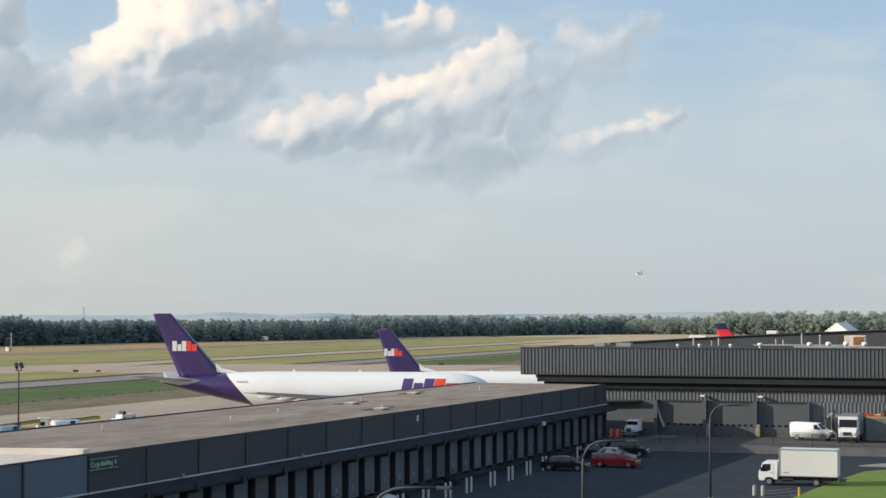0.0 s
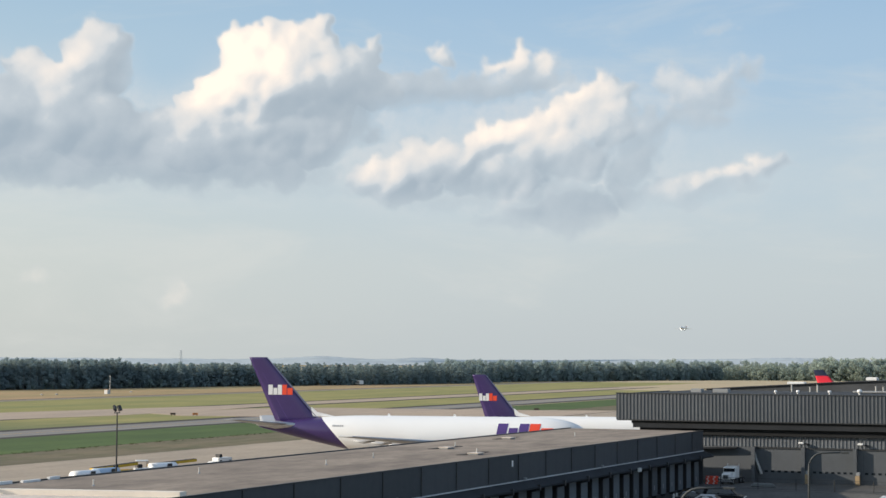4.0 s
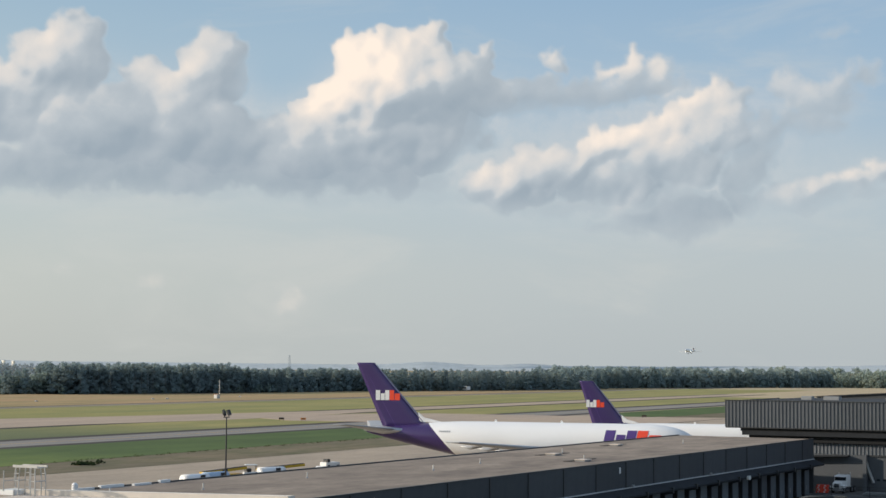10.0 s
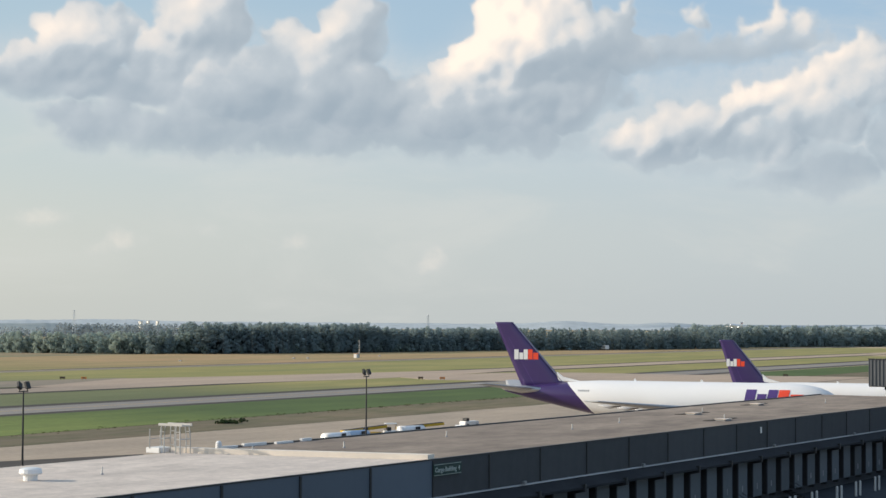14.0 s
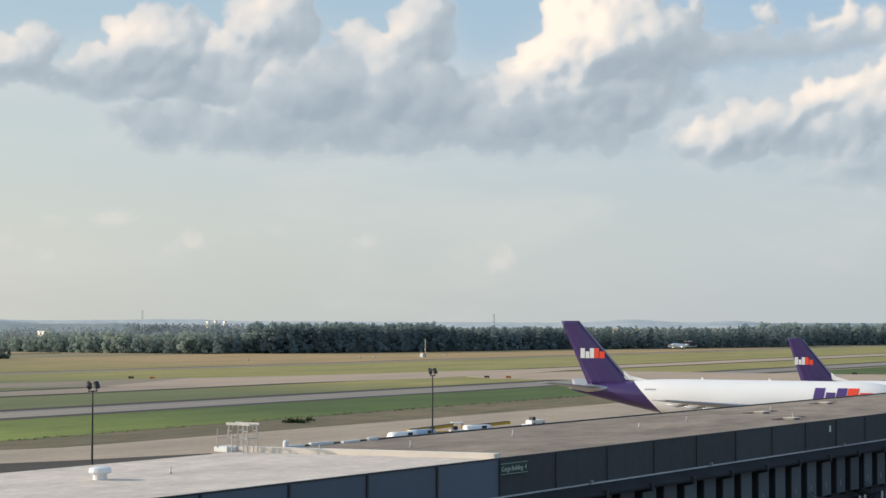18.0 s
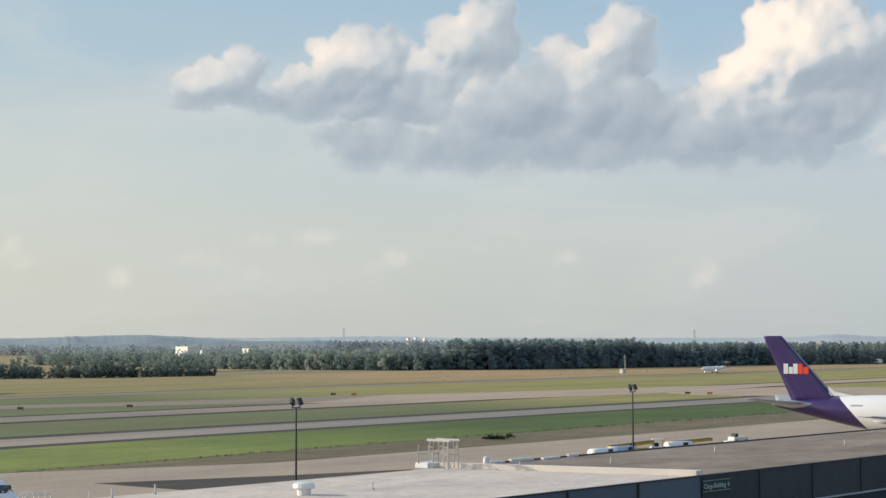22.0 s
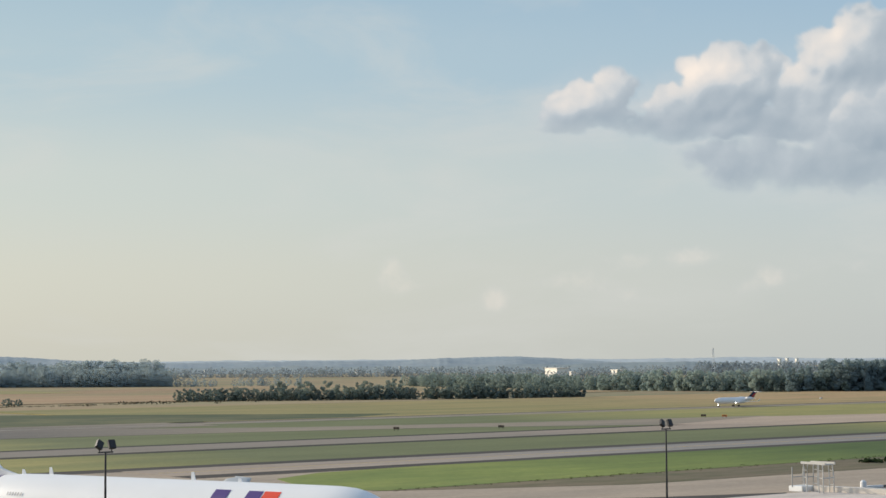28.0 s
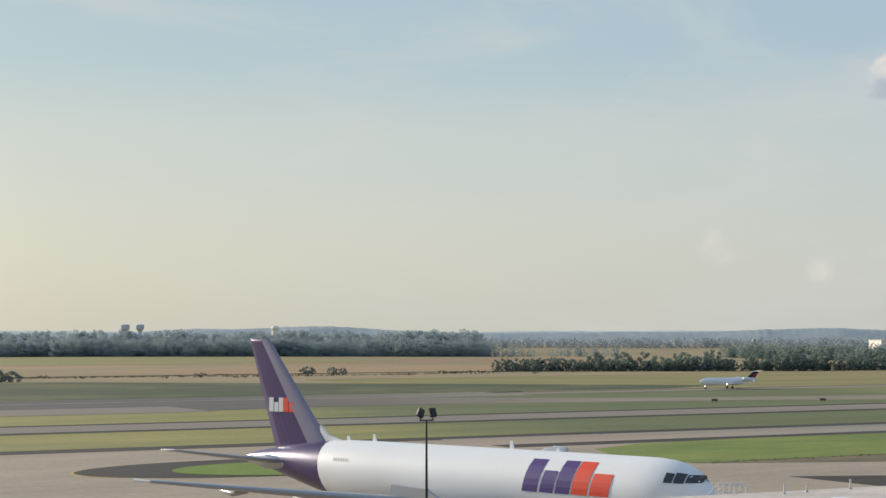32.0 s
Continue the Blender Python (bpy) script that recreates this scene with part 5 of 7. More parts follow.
    for side in (1, -1):
        part("main_leg", tube(NB(), [(-gx, side * gy, gr), (-gx, side * gy, zc - H * 0.4)], 0.22, 10), "steel", a)
        wheel_set(a, -gx + 0.7, side * gy, gr, 0.45, 2)
    part("nose_leg", tube(NB(), [(-spec["nose_gear"], 0, 0.5), (-spec["nose_gear"], 0, zc - H * 0.7)], 0.13, 10), "steel", a)
    wheel_set(a, -spec["nose_gear"], 0, 0.5, 0.3, 1)
    return a


WIDE = dict(fall=0.62, length=48.3, half=2.52, tall=2.70, centre=4.85, nose=5.6, taper=0.69, paint_edge=37.7, paint_slant=1.0, fin=(38.1, 6.9, 2.5, 7.1, 15.83, 7.6), fin_thick=0.34, lead=0.36,
            fillet=2.4, tailplane=(41.3, 5.9, 2.4, 5.35, 9.0, 5.6, 1.25), wing=(16.2, 10.4, 2.6, 3.1, 23.8, 15.4, 2.75), engine=(16.8, 7.9, 2.58, 1.48, 4.9), title=(15.2, 7.3, 4.75, 7.05),
            fin_title=(45.4, 9.6, 3.15, 1.2), panes=((2.95, 2.35, 5.98, 6.66), (2.28, 1.62, 5.96, 6.66), (1.55, 0.72, 5.98, 6.52)), aerials=((35.6, 0.35), (32.6, 0.55), (18.0, 0.6), (13.5, 0.25)),
            gear=(25.0, 4.6, 0.6), nose_gear=6.0)
TWIN = dict(fall=0.55, length=50.4, half=2.82, tall=2.82, centre=5.05, nose=9.0, taper=0.66, paint_edge=40.6, paint_slant=4.6, fin=(41.2, 7.0, 2.85, 7.55, 16.5, 8.1), fin_thick=0.34, lead=0.05,
            fillet=2.6, tailplane=(44.5, 5.9, 2.4, 6.35, 8.7, 6.3, 1.0), wing=(16.5, 10.4, 2.4, 3.7, 22.4, 13.6, 2.0), engine=(16.0, 7.9, 2.3, 1.35, 5.2), title=(13.6, 5.4, 5.05, 6.95),
            fin_title=(49.0, 10.85, 3.8, 1.5), panes=((4.1, 3.5, 5.75, 6.4), (3.4, 2.6, 5.7, 6.35), (2.5, 1.4, 5.55, 6.1)), aerials=((30.0, 0.3), (20.0, 0.3)),
            gear=(24.5, 4.8, 0.6), nose_gear=6.5)
SLIM = dict(fall=0.5, length=46.0, half=1.90, tall=2.05, centre=4.20, nose=7.5, taper=0.66, paint_edge=37.0, paint_slant=1.5, fin=(36.2, 6.4, 2.5, 6.1, 13.56, 6.2), fin_thick=0.28, lead=0.05,
            fillet=2.0, tailplane=(40.0, 4.8, 1.8, 4.9, 7.6, 4.6, 0.8), wing=(14.5, 8.2, 1.9, 3.0, 19.0, 11.0, 1.9), engine=(14.0, 6.5, 1.9, 1.15, 4.2), title=(14.0, 7.0, 4.4, 6.0),
            fin_title=(43.6, 8.9, 3.2, 1.3), panes=((3.6, 3.0, 4.9, 5.4), (2.9, 2.2, 4.8, 5.35), (2.1, 1.2, 4.7, 5.15)), aerials=((24.0, 0.3),),
            gear=(22.5, 3.6, 0.55), nose_gear=5.5)
freighter(WIDE, pose(-97.6, 74.3, 0, 0, 0, 19), "white and purple twin-engined cargo jet parked on the apron")
freighter(TWIN, pose(-79.0, 245.7, 0, 0, 0, 11), "white and purple cargo jet parked behind the cargo building")
freighter(SLIM, pose(-72.8, 302.6, 0, 0, 0, 11), "smaller white and purple cargo jet parked further down the apron")


def regional_jet(m):
    """A landing regional jet with two engines at the tail and a high tailplane."""
    spec = dict(fall=0.42, length=26.8, half=1.35, tall=1.38, centre=2.75, nose=5.0, taper=0.68)
    a = thing("regional_jet", m, "white regional jet with a dark tail landing on the runway", "airplane")
    st = [0, 0.06, 0.2, 0.45, 0.8, 1.3, 2.0, 2.9, 4.0, 5.0] + [5 + 2.0 * k for k in range(1, 11)] + [25.6, 26.5, 26.8]
    part("body", loft(NB(), fuselage_rings(spec, st, seg=20)), "air_white", a, "white fuselage", True)
    for side in (1, -1):
        w = [((-(11.0 + 5.2 * t), side * (0.6 + 10.0 * t), 1.75 + 0.75 * t), 4.6 * (1 - 0.72 * t), 0.32 * (1 - 0.7 * t), (0, 1)) for t in (0, 0.4, 0.97, 1.0)]
        wing = part("wing", aerofoil(NB(), w), "air_white", a, "", True)
        part("winglet", prism(NB(), [(-16.2, 2.45), (-17.4, 2.45), (-17.9, 3.4), (-17.4, 3.4)], side * 10.55 - 0.04, side * 10.55 + 0.04), "air_white", wing)
        bm = NB()
        loft(bm, [[(-(18.6 + 3.6 * t), side * 2.15 + 0.72 * q * math.cos(k * math.tau / 16), 3.55 + 0.72 * q * math.sin(k * math.tau / 16)) for k in range(16)] for t, q in ((0, 0.85), (0.1, 1), (0.6, 0.95), (1, 0.62))])
        part("engine", bm, "air_white", a, "", True)
        t = [((-(25.4 + 1.5 * u), side * 3.1 * u, 6.35), 2.3 * (1 - 0.5 * u), 0.16 * (1 - 0.5 * u), (0, 1)) for u in (0, 0.97, 1.0)]
        part("tailplane", aerofoil(NB(), t), "air_white", a, "", True)
        part("main_leg", tube(NB(), [(-13.9, side * 1.6, 0.4), (-13.9, side * 1.5, 2.0)], 0.1, 8), "steel", a)
        wheel_set(a, -13.9, side * 1.6, 0.42, 0.2)
    part("fin", aerofoil(NB(), [((-(21.6 + 3.6 * t), 0, 3.9 + 2.5 * t), 4.3 - 1.5 * t, 0.2, (1, 0)) for t in (0, 0.5, 1.0)]), "tail_navy", a, "dark fin", True)
    part("fin_flash", aerofoil(NB(), [((-(23.9 + 2.2 * t), 0, 4.2 + 1.5 * t), 1.7 - 0.4 * t, 0.22, (1, 0)) for t in (0, 1.0)]), "tail_red", a, "red flash on the fin", True)
    part("nose_leg", tube(NB(), [(-2.6, 0, 0.3), (-2.6, 0, 1.6)], 0.07, 8), "steel", a)
    wheel_set(a, -2.6, 0, 0.3, 0.14)
    for y in (-2.4, 2.4):
        part("landing_light", tube(NB(), [(-10.9, y, 1.75), (-10.85, y, 1.75)], 0.2, 10), "landing_lamp", a, "glowing landing light")
    part("nose_light", tube(NB(), [(-2.25, 0, 1.0), (-2.2, 0, 1.0)], 0.15, 10), "landing_lamp", a, "glowing taxi light")
    bm = NB()
    for k in range(16):
        skin_block(bm, spec, 6.2 + 0.8 * k, 5.95 + 0.8 * k, 2.95, 3.3, 0, 1, 1)
    part("window_row", bm, "glass", a, "row of dark cabin windows")
    bm = NB()
    skin_block(bm, spec, 2.4, 1.5, 3.05, 3.5, 0, 3, 1)
    part("cockpit_window", bm, "glass", a)
    return a


jet = regional_jet(pose(-403.5, 1724, 55))
jet.scale = (0.765, 0.765, 0.765)


# ---- cargo building with truck docks ----
DOCK_TURN = -1.8
DOCK = pose(-61.9, 103.4, 0, 0, 0, DOCK_TURN)
ROOF = 7.0


def dock_building():
    """Local frame: y runs along the dock front, x points out to the car park; y 0 is the joint between the two halves."""
    b = thing("cargo_building", DOCK, "long low cargo building with truck docks and a flat roof", "building", "", "structure")
    near, far, back = -62.0, 125.0, -18.6
    part("dark_core", box(NB(), back + 0.3, -1.2, near, far, -1.3, ROOF - 0.3), "dock_wall", b)
    part("back_wall", box(NB(), back, back + 0.29, near, far, -1.3, ROOF - 0.02), "panel_dark", b)
    part("roof_gravel", prism(NB(), [(back, -5.0), (-0.16, -0.2), (-0.16, far), (back, far)], ROOF - 0.29, ROOF, "z"), "roof_tan", b, "brown gravelled flat roof")
    part("roof_membrane", prism(NB(), [(back, near), (-0.16, near), (-0.16, -0.2), (back, -5.0)], ROOF - 0.29, ROOF + 0.02, "z"), "roof_white", b, "white membrane flat roof")
    part("roof_kerb", prism(NB(), [(back, -5.6), (back, -4.8), (-0.1, 0.3), (-0.1, -0.5)], ROOF - 0.2, ROOF + 0.38, "z"), "kerb_white", b, "cream raised kerb across the roof")
    part("back_gutter", box(NB(), back - 0.12, back + 0.12, 0.3, far, ROOF - 0.15, ROOF + 0.10), "dark_trim", b)
    part("edge_flashing", box(NB(), -0.18, 0.04, near, far + 0.1, ROOF - 0.02, ROOF + 0.07), "dark_trim", b)
    # fascia panels, one by one
    first = None
    n = int(far / 7.5)
    for k in range(n + 1):
        y0 = k * 7.5
        y1 = min(y0 + 7.42, far)
        if first is None:
            first = part("fascia_panel", box(NB(), -0.15, 0.0, 0, 7.42, 4.45, ROOF - 0.03, 0.012), "panel_dark", b, "dark grey fascia panel")
        elif y1 - y0 > 7:
            twin(first, b, 0, y0, 0)
        else:
            part("fascia_panel", box(NB(), -0.15, 0.0, y0, y1, 4.45, ROOF - 0.03), "panel_dark", b)
        part("panel_batten", box(NB(), 0.0, 0.07, y0 - 0.10, y0 + 0.02, 4.4, ROOF - 0.05), "dark_trim", b) if k < 30 else None
    blue = part("fascia_panel", box(NB(), -0.15, 0.0, -7.42, 0, 4.45, ROOF - 0.03, 0.012), "panel_blue", b, "blue-grey fascia panel")
    for k in range(1, 8):
        twin(blue, b, 0, -7.5 * k, 0)
    for k in range(0, 8):
        part("panel_batten", box(NB(), 0.0, 0.09, -7.5 * k - 0.12, -7.5 * k + 0.06, 4.4, ROOF - 0.05), "dark_trim", b)
    part("end_wall", box(NB(), back + 0.1, -0.02, far - 0.02, far + 0.2, -1.3, ROOF - 0.03), "panel_dark", b)
    # gutter and canopy below the fascia
    part("gutter", box(NB(), 0.0, 0.14, near, far, 4.35, 4.45), "gutter", b, "pale grey gutter strip")
    part("canopy", prism(NB(), [(-1.1, 4.32), (0.2, 4.32), (1.45, 3.80), (1.45, 3.62), (-1.1, 3.62)], near, far), "canopy", b, "dark sloping dock canopy")
    # dock doors with their seals, rail stubs and numbers
    door = seal = pier = stub = None
    y, k = -51.6, 0
    while y < far - 3:
        if door is None:
            door = part("dock_door", box(NB(), 0.32, 0.48, 0.30, 2.55, 0.05, 3.55, 0.03), "dock_door", b, "dark slate dock shelter panel")
            seal = part("dock_seal", box(NB(), -0.9, 0.62, -0.12, 0.12, 0.1, 3.6, 0.03), "rubber", b, "black dock seal")
            pier = part("dock_bumper", box(NB(), -0.62, -0.1, 0.1, 0.5, -0.35, 0.15, 0.02), "rubber", b, "black rubber bumper")
            stub = part("canopy_bracket", prism(NB(), [(-0.9, 3.62), (1.2, 3.62), (1.2, 3.95), (1.56, 4.02), (1.56, 3.42), (-0.9, 2.9)], -0.16, 0.16), "dark_trim", b, "dark canopy bracket")
            door.matrix_basis = seal.matrix_basis = pier.matrix_basis = stub.matrix_basis = pose(0, y, 0)
        else:
            for o in (door, seal, pier):
                twin(o, b, 0, y, 0)
            if k % 2 == 0:
                twin(stub, b, 0, y, 0)
        if y > 8 and k % 5 != 2:
            part("door_number_bar", box(NB(), 0.48, 0.50, y + 1.25, y + 1.45, 0.75, 1.30), "trim", b, "small pale bar of lettering")
        y += 3.55
        k += 1
    part("dock_plinth", box(NB(), -1.18, -0.62, near, far, -1.3, 0.05), "dock_wall", b, "stained concrete dock edge")
    return b


dock_building()


def on_dock(x, y, z=0.0, rz=0.0):
    return DOCK @ pose(x, y, z, 0, 0, rz)


def bollard_pair(y):
    for d in (0.0, 1.25):
        bm = tube(NB(), [(0, 0, 0), (0, 0, 1.42), (0, 0, 1.5)], [0.12, 0.12, 0.04], 12)
        solo("bollard", bm, "bollard", on_dock(5.2 - 0.045 * max(0, y - 65), y + d, -0.9), "white painted steel bollard before the dock", "bollard", "dock bollards")


for y in (28, 34.5, 41, 47, 52.6, 58.2, 65.0, 71.3, 78.1, 84.5, 99.9, 107.8):
    bollard_pair(y)


# ---- hangar ----
def ribbed(bm, x0, x1, y, z0, z1, pitch=0.5, depth=0.09):
    """A sheet with upright ribs, facing -y."""
    pts, x = [], x0
    while x < x1 - 1e-6:
        w = min(pitch, x1 - x)
        pts += [(x, y), (x + 0.55 * w, y), (x + 0.65 * w, y - depth), (x + 0.82 * w, y - depth), (x + 0.95 * w, y)]
        x += w
    pts += [(x1, y), (x1, y + 0.15), (x0, y + 0.15)]
    return prism(bm, pts, z0, z1, "z")


def hangar():
    h = thing("hangar", pose(0, 0, 0), "large grey metal hangar with ribbed siding and roller doors", "hangar", "", "structure")
    wall_y, face_y = 236.0, 234.4
    left, right = -71.65, 30.0
    part("fascia", ribbed(NB(), left, right, face_y, 8.15, 11.69), "siding", h, "light grey ribbed metal fascia")
    part("fascia_end", box(NB(), left - 0.06, left, face_y - 0.05, 262, 8.15, 11.69), "siding", h)
    part("fascia_cap", box(NB(), left - 0.1, right, face_y - 0.12, face_y + 0.4, 11.69, 11.82), "dark_trim", h)
    part("fascia_foot", box(NB(), left, right, face_y - 0.05, face_y + 0.3, 8.0, 8.15), "dark_trim", h)
    # near-black soffit and lintel sheet put the overhang's shade into colour
    part("soffit", box(NB(), left + 2, right, face_y + 0.35, wall_y + 0.1, 7.62, 8.0), "void", h, "soffit beneath the fascia, coloured near-black for shade")
    part("soffit_beam", box(NB(), left + 2.2, right, face_y + 0.35, face_y + 0.6, 7.05, 7.62), "canopy", h)
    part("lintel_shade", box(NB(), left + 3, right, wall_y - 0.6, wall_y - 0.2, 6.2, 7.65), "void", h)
    part("upper_wall", ribbed(NB(), -60.5, right, wall_y, 4.75, 6.2, 0.5), "siding_low", h, "grey ribbed wall over the doors")
    part("left_wall", box(NB(), -66.0, -53.1, wall_y, wall_y + 0.15, 0.0, 4.75), "hangar_door", h, "flat grey wall panel")
    part("right_wall", ribbed(NB(), -32.2, right, wall_y, 0.0, 4.75, 0.5), "siding_low", h)
    part("inner_core", box(NB(), -66, right, wall_y + 0.6, 275, 0, 11.2), "void", h)
    part("roof_deck", box(NB(), left, right, face_y + 0.4, 275, 11.25, 11.55), "roof_grey", h, "flat grey roof deck")
    door = None
    for x0, x1 in ((-52.6, -46.4), (-45.2, -39.6), (-38.4, -32.4)):
        d = part("roller_door", box(NB(), x0, x1, wall_y + 0.05, wall_y + 0.2, 0, 4.5), "hangar_door", h, "large grey roller door")
        for k in range(1, 9):
            part("door_rib", box(NB(), x0, x1, wall_y + 0.038, wall_y + 0.05, 0.5 * k, 0.5 * k + 0.025), "hangar_door", d)
        n = 7
        for k in range(n):
            w = (x1 - x0) / n
            part("door_window", box(NB(), x0 + w * (k + 0.25), x0 + w * (k + 0.75), wall_y + 0.0, wall_y + 0.05, 1.35, 1.62), "glass", d, "small dark window slot")
    for x0, x1 in ((-53.1, -52.6), (-46.4, -45.2), (-39.6, -38.4), (-32.4, -32.2)):
        part("door_pillar", box(NB(), x0, min(x1, x0 + 0.5), wall_y - 0.95, wall_y + 0.3, 0, 4.75), "hangar_door", h, "grey pillar between doors")
        part("door_jamb", box(NB(), min(x1, x0 + 0.5), x1 + 0.01, wall_y - 0.05, wall_y + 0.3, 0, 4.75), "hangar_door", h)
    part("door_head", box(NB(), -53.1, -32.2, wall_y - 0.1, wall_y + 0.3, 4.5, 4.75), "dark_trim", h)
    part("canopy_left", prism(NB(), [(-61, 4.3), (-55.0, 4.5), (-55.0, 4.65), (-61, 4.5)], wall_y - 1.3, wall_y - 0.05), "canopy", h, "dark lean-to canopy")
    part("down_pipe", tube(NB(), [(-53.0, wall_y - 0.4, 4.7), (-52.6, wall_y - 0.4, 3.2), (-51.8, wall_y - 0.4, 1.1)], 0.22, 10), "steel", h, "slanting galvanised pipe")
    for x in (-46.2, -38.4):
        lamp = part("wall_lamp", box(NB(), x - 0.55, x + 0.15, wall_y - 1.0, wall_y - 0.45, 5.25, 5.5, 0.05), "white", h, "white wall floodlight")
        part("lamp_arm", tube(NB(), [(x, wall_y - 0.6, 5.3), (x + 0.9, wall_y - 0.1, 5.15)], 0.06, 8), "dark_steel", lamp)
    return h


hangar()


def rear_hangar():
    h = thing("terminal_block", pose(0, 0, 0), "dark flat-roofed block behind the hangar", "building", "", "structure")
    part("wall", box(NB(), -72, 30, 275.5, 300, 0, 11.2), "dock_wall", h)
    part("raised_wall", prism(NB(), [(-72, 11.2), (-72, 11.5), (-50, 12.8), (-26, 13.85), (30, 14.6), (30, 11.2)], 286, 300), "dock_wall", h, "dark raised wall")
    part("raised_roof", prism(NB(), [(-72.3, 11.5), (-50, 12.8), (-26, 13.85), (30, 14.6), (30, 14.72), (-26, 13.97), (-50, 12.92), (-72.3, 11.62)], 285.6, 300.4), "roof_grey", h)
    return h


rear_hangar()


# ---- masts and lamps ----
def apron_mast(x, y):
    a = thing("apron_floodlight", pose(x, y, 0), "tall thin dark floodlight mast with two lamp heads", "light mast", "apron floodlights")
    part("footing", tube(NB(), [(0, 0, 0), (0, 0, 0.35)], 0.35, 14), "kerb", a)
    part("pole", tube(NB(), [(0, 0, 0.3), (0, 0, 6), (0, 0, 11.15)], [0.105, 0.085, 0.055], 12), "lamp_grey", a, "slim dark pole")
    bar = part("crossbar", box(NB(), -0.48, 0.48, -0.032, 0.032, 11.12, 11.20), "lamp_grey", a)
    for sx, tilt in ((-0.40, 1.2), (0.40, 0.0)):
        part("stirrup", tube(NB(), [(sx, 0, 11.19), (sx, 0, 11.45)], 0.032, 8), "dark_steel", bar)
        bm = box(NB(), -0.22, 0.22, -0.115, 0.115, -0.27, 0.27, 0.03)
        bmesh.ops.rotate(bm, verts=bm.verts, matrix=Matrix.Rotation(radians(28 * tilt), 3, "Y") @ Matrix.Rotation(radians(-25), 3, "X"))
        bmesh.ops.translate(bm, verts=bm.verts, vec=(sx, 0, 11.60))
        part("lamp_head", bm, "dark_steel", a, "black floodlight head")
    return a


for y in (49.1, 95.7, 141.8):
    apron_mast(-92.4, y).rotation_euler = (0, 0, radians(90))


def street_lamp(x, y, arm):
    a = thing("street_lamp", pose(x, y, -0.9), "dark street lamp with a curved arm", "street lamp", "car park lamps")
    part("base", tube(NB(), [(0, 0, 0), (0, 0, 0.7)], [0.3, 0.24], 12), "kerb", a)
    pts = [(0, 0, 0.6), (0, 0, 7.6)] + [(arm * (1 - math.cos(t)), 0, 7.6 + 1.45 * math.sin(t)) for t in (0.3, 0.6, 0.9, 1.2, 1.5)]
    pts += [(arm + 1.6, 0, 9.1)]
    part("pole", tube(NB(), pts, [0.115, 0.095] + [0.08] * 5 + [0.065], 12), "pole_dark", a, "curved dark steel pole", True)
    part("lamp_head", box(NB(), arm + 1.5, arm + 2.3, -0.16, 0.16, 9.02, 9.18, 0.05), "pole_dark", a)
    return a


street_lamp(-30.6, 158.5, 1.3)
street_lamp(-29.9, 111.5, 1.4)
street_lamp(-31.6, 78.5, 1.9)


# ---- on the cargo building's roof and front ----
def words(text, size, mat, parent, m):
    cu = bpy.data.curves.new("lettering", "FONT")
    cu.body, cu.size, cu.extrude = text, size, 0.01
    tmp = new("lettering", cu)
    bpy.context.view_layer.update()
    me = bpy.data.meshes.new_from_object(tmp.evaluated_get(bpy.context.evaluated_depsgraph_get()))
    bpy.data.objects.remove(tmp)
    me.materials.clear()
    me.materials.append(M[mat])
    ob = new("lettering", me)
    ob.parent = parent
    ob.matrix_basis = m
    return ob


def building_sign():
    s = thing("building_sign", on_dock(0.08, -0.12, 5.87), "dark green building sign with pale lettering on the fascia", "sign")
    part("board", box(NB(), 0.0, 0.06, 0, 3.6, 0, 0.85, 0.01), "green_sign", s)
    part("border", box(NB(), 0.055, 0.07, 0.06, 3.54, 0.05, 0.08), "sign_letters", s)
    part("border", box(NB(), 0.055, 0.07, 0.06, 3.54, 0.77, 0.80), "sign_letters", s)
    for text, y in (("Cargo", 0.16), ("Building", 1.42), ("4", 3.13)):
        words(text, 0.47, "sign_letters", s, pose(0.075, y, 0.27, 90, 0, 90))


building_sign()


def vent_pipe(x, y, h=0.42):
    v = thing("vent_pipe", pose(x, y, ROOF), "thin white vent pipe on the flat roof", "vent", "roof vent pipes")
    part("collar", tube(NB(), [(0, 0, 0), (0, 0, 0.1)], [0.13, 0.07], 10), "trim", v)
    part("pipe", tube(NB(), [(0, 0, 0.1), (0, 0, h)], 0.05, 10), "bollard", v)
    part("rim", tube(NB(), [(0, 0, h), (0, 0, h + 0.05)], 0.065, 10), "bollard", v)


for x, y in ((-72.6, 82.0), (-73.3, 109.5), (-73.5, 124.9), (-76.0, 101.8), (-69.5, 140.0), (-64.6, 163.8), (-70.5, 152.0), (-71.5, 175.0), (-68.0, 205.0)):
    vent_pipe(x, y)
for x, y in ((-80.2, 66.0), (-80.6, 68.0), (-80.8, 71.5)):
    vent_pipe(x, y, 0.55)


def mushroom_vent(x, y):
    v = thing("roof_vent", pose(x, y, ROOF + 0.02), "white mushroom vent on the white roof", "vent")
    part("stem", tube(NB(), [(0, 0, 0), (0, 0, 0.45)], 0.42, 16), "white", v)
    part("hood", tube(NB(), [(0, 0, 0.38), (0, 0, 0.45), (0, 0, 0.68), (0, 0, 0.76)], [0.62, 0.68, 0.64, 0.4], 18), "white", v, "white round hood")


mushroom_vent(-73.3, 76.6)
mushroom_vent(-70.8, 62.0)


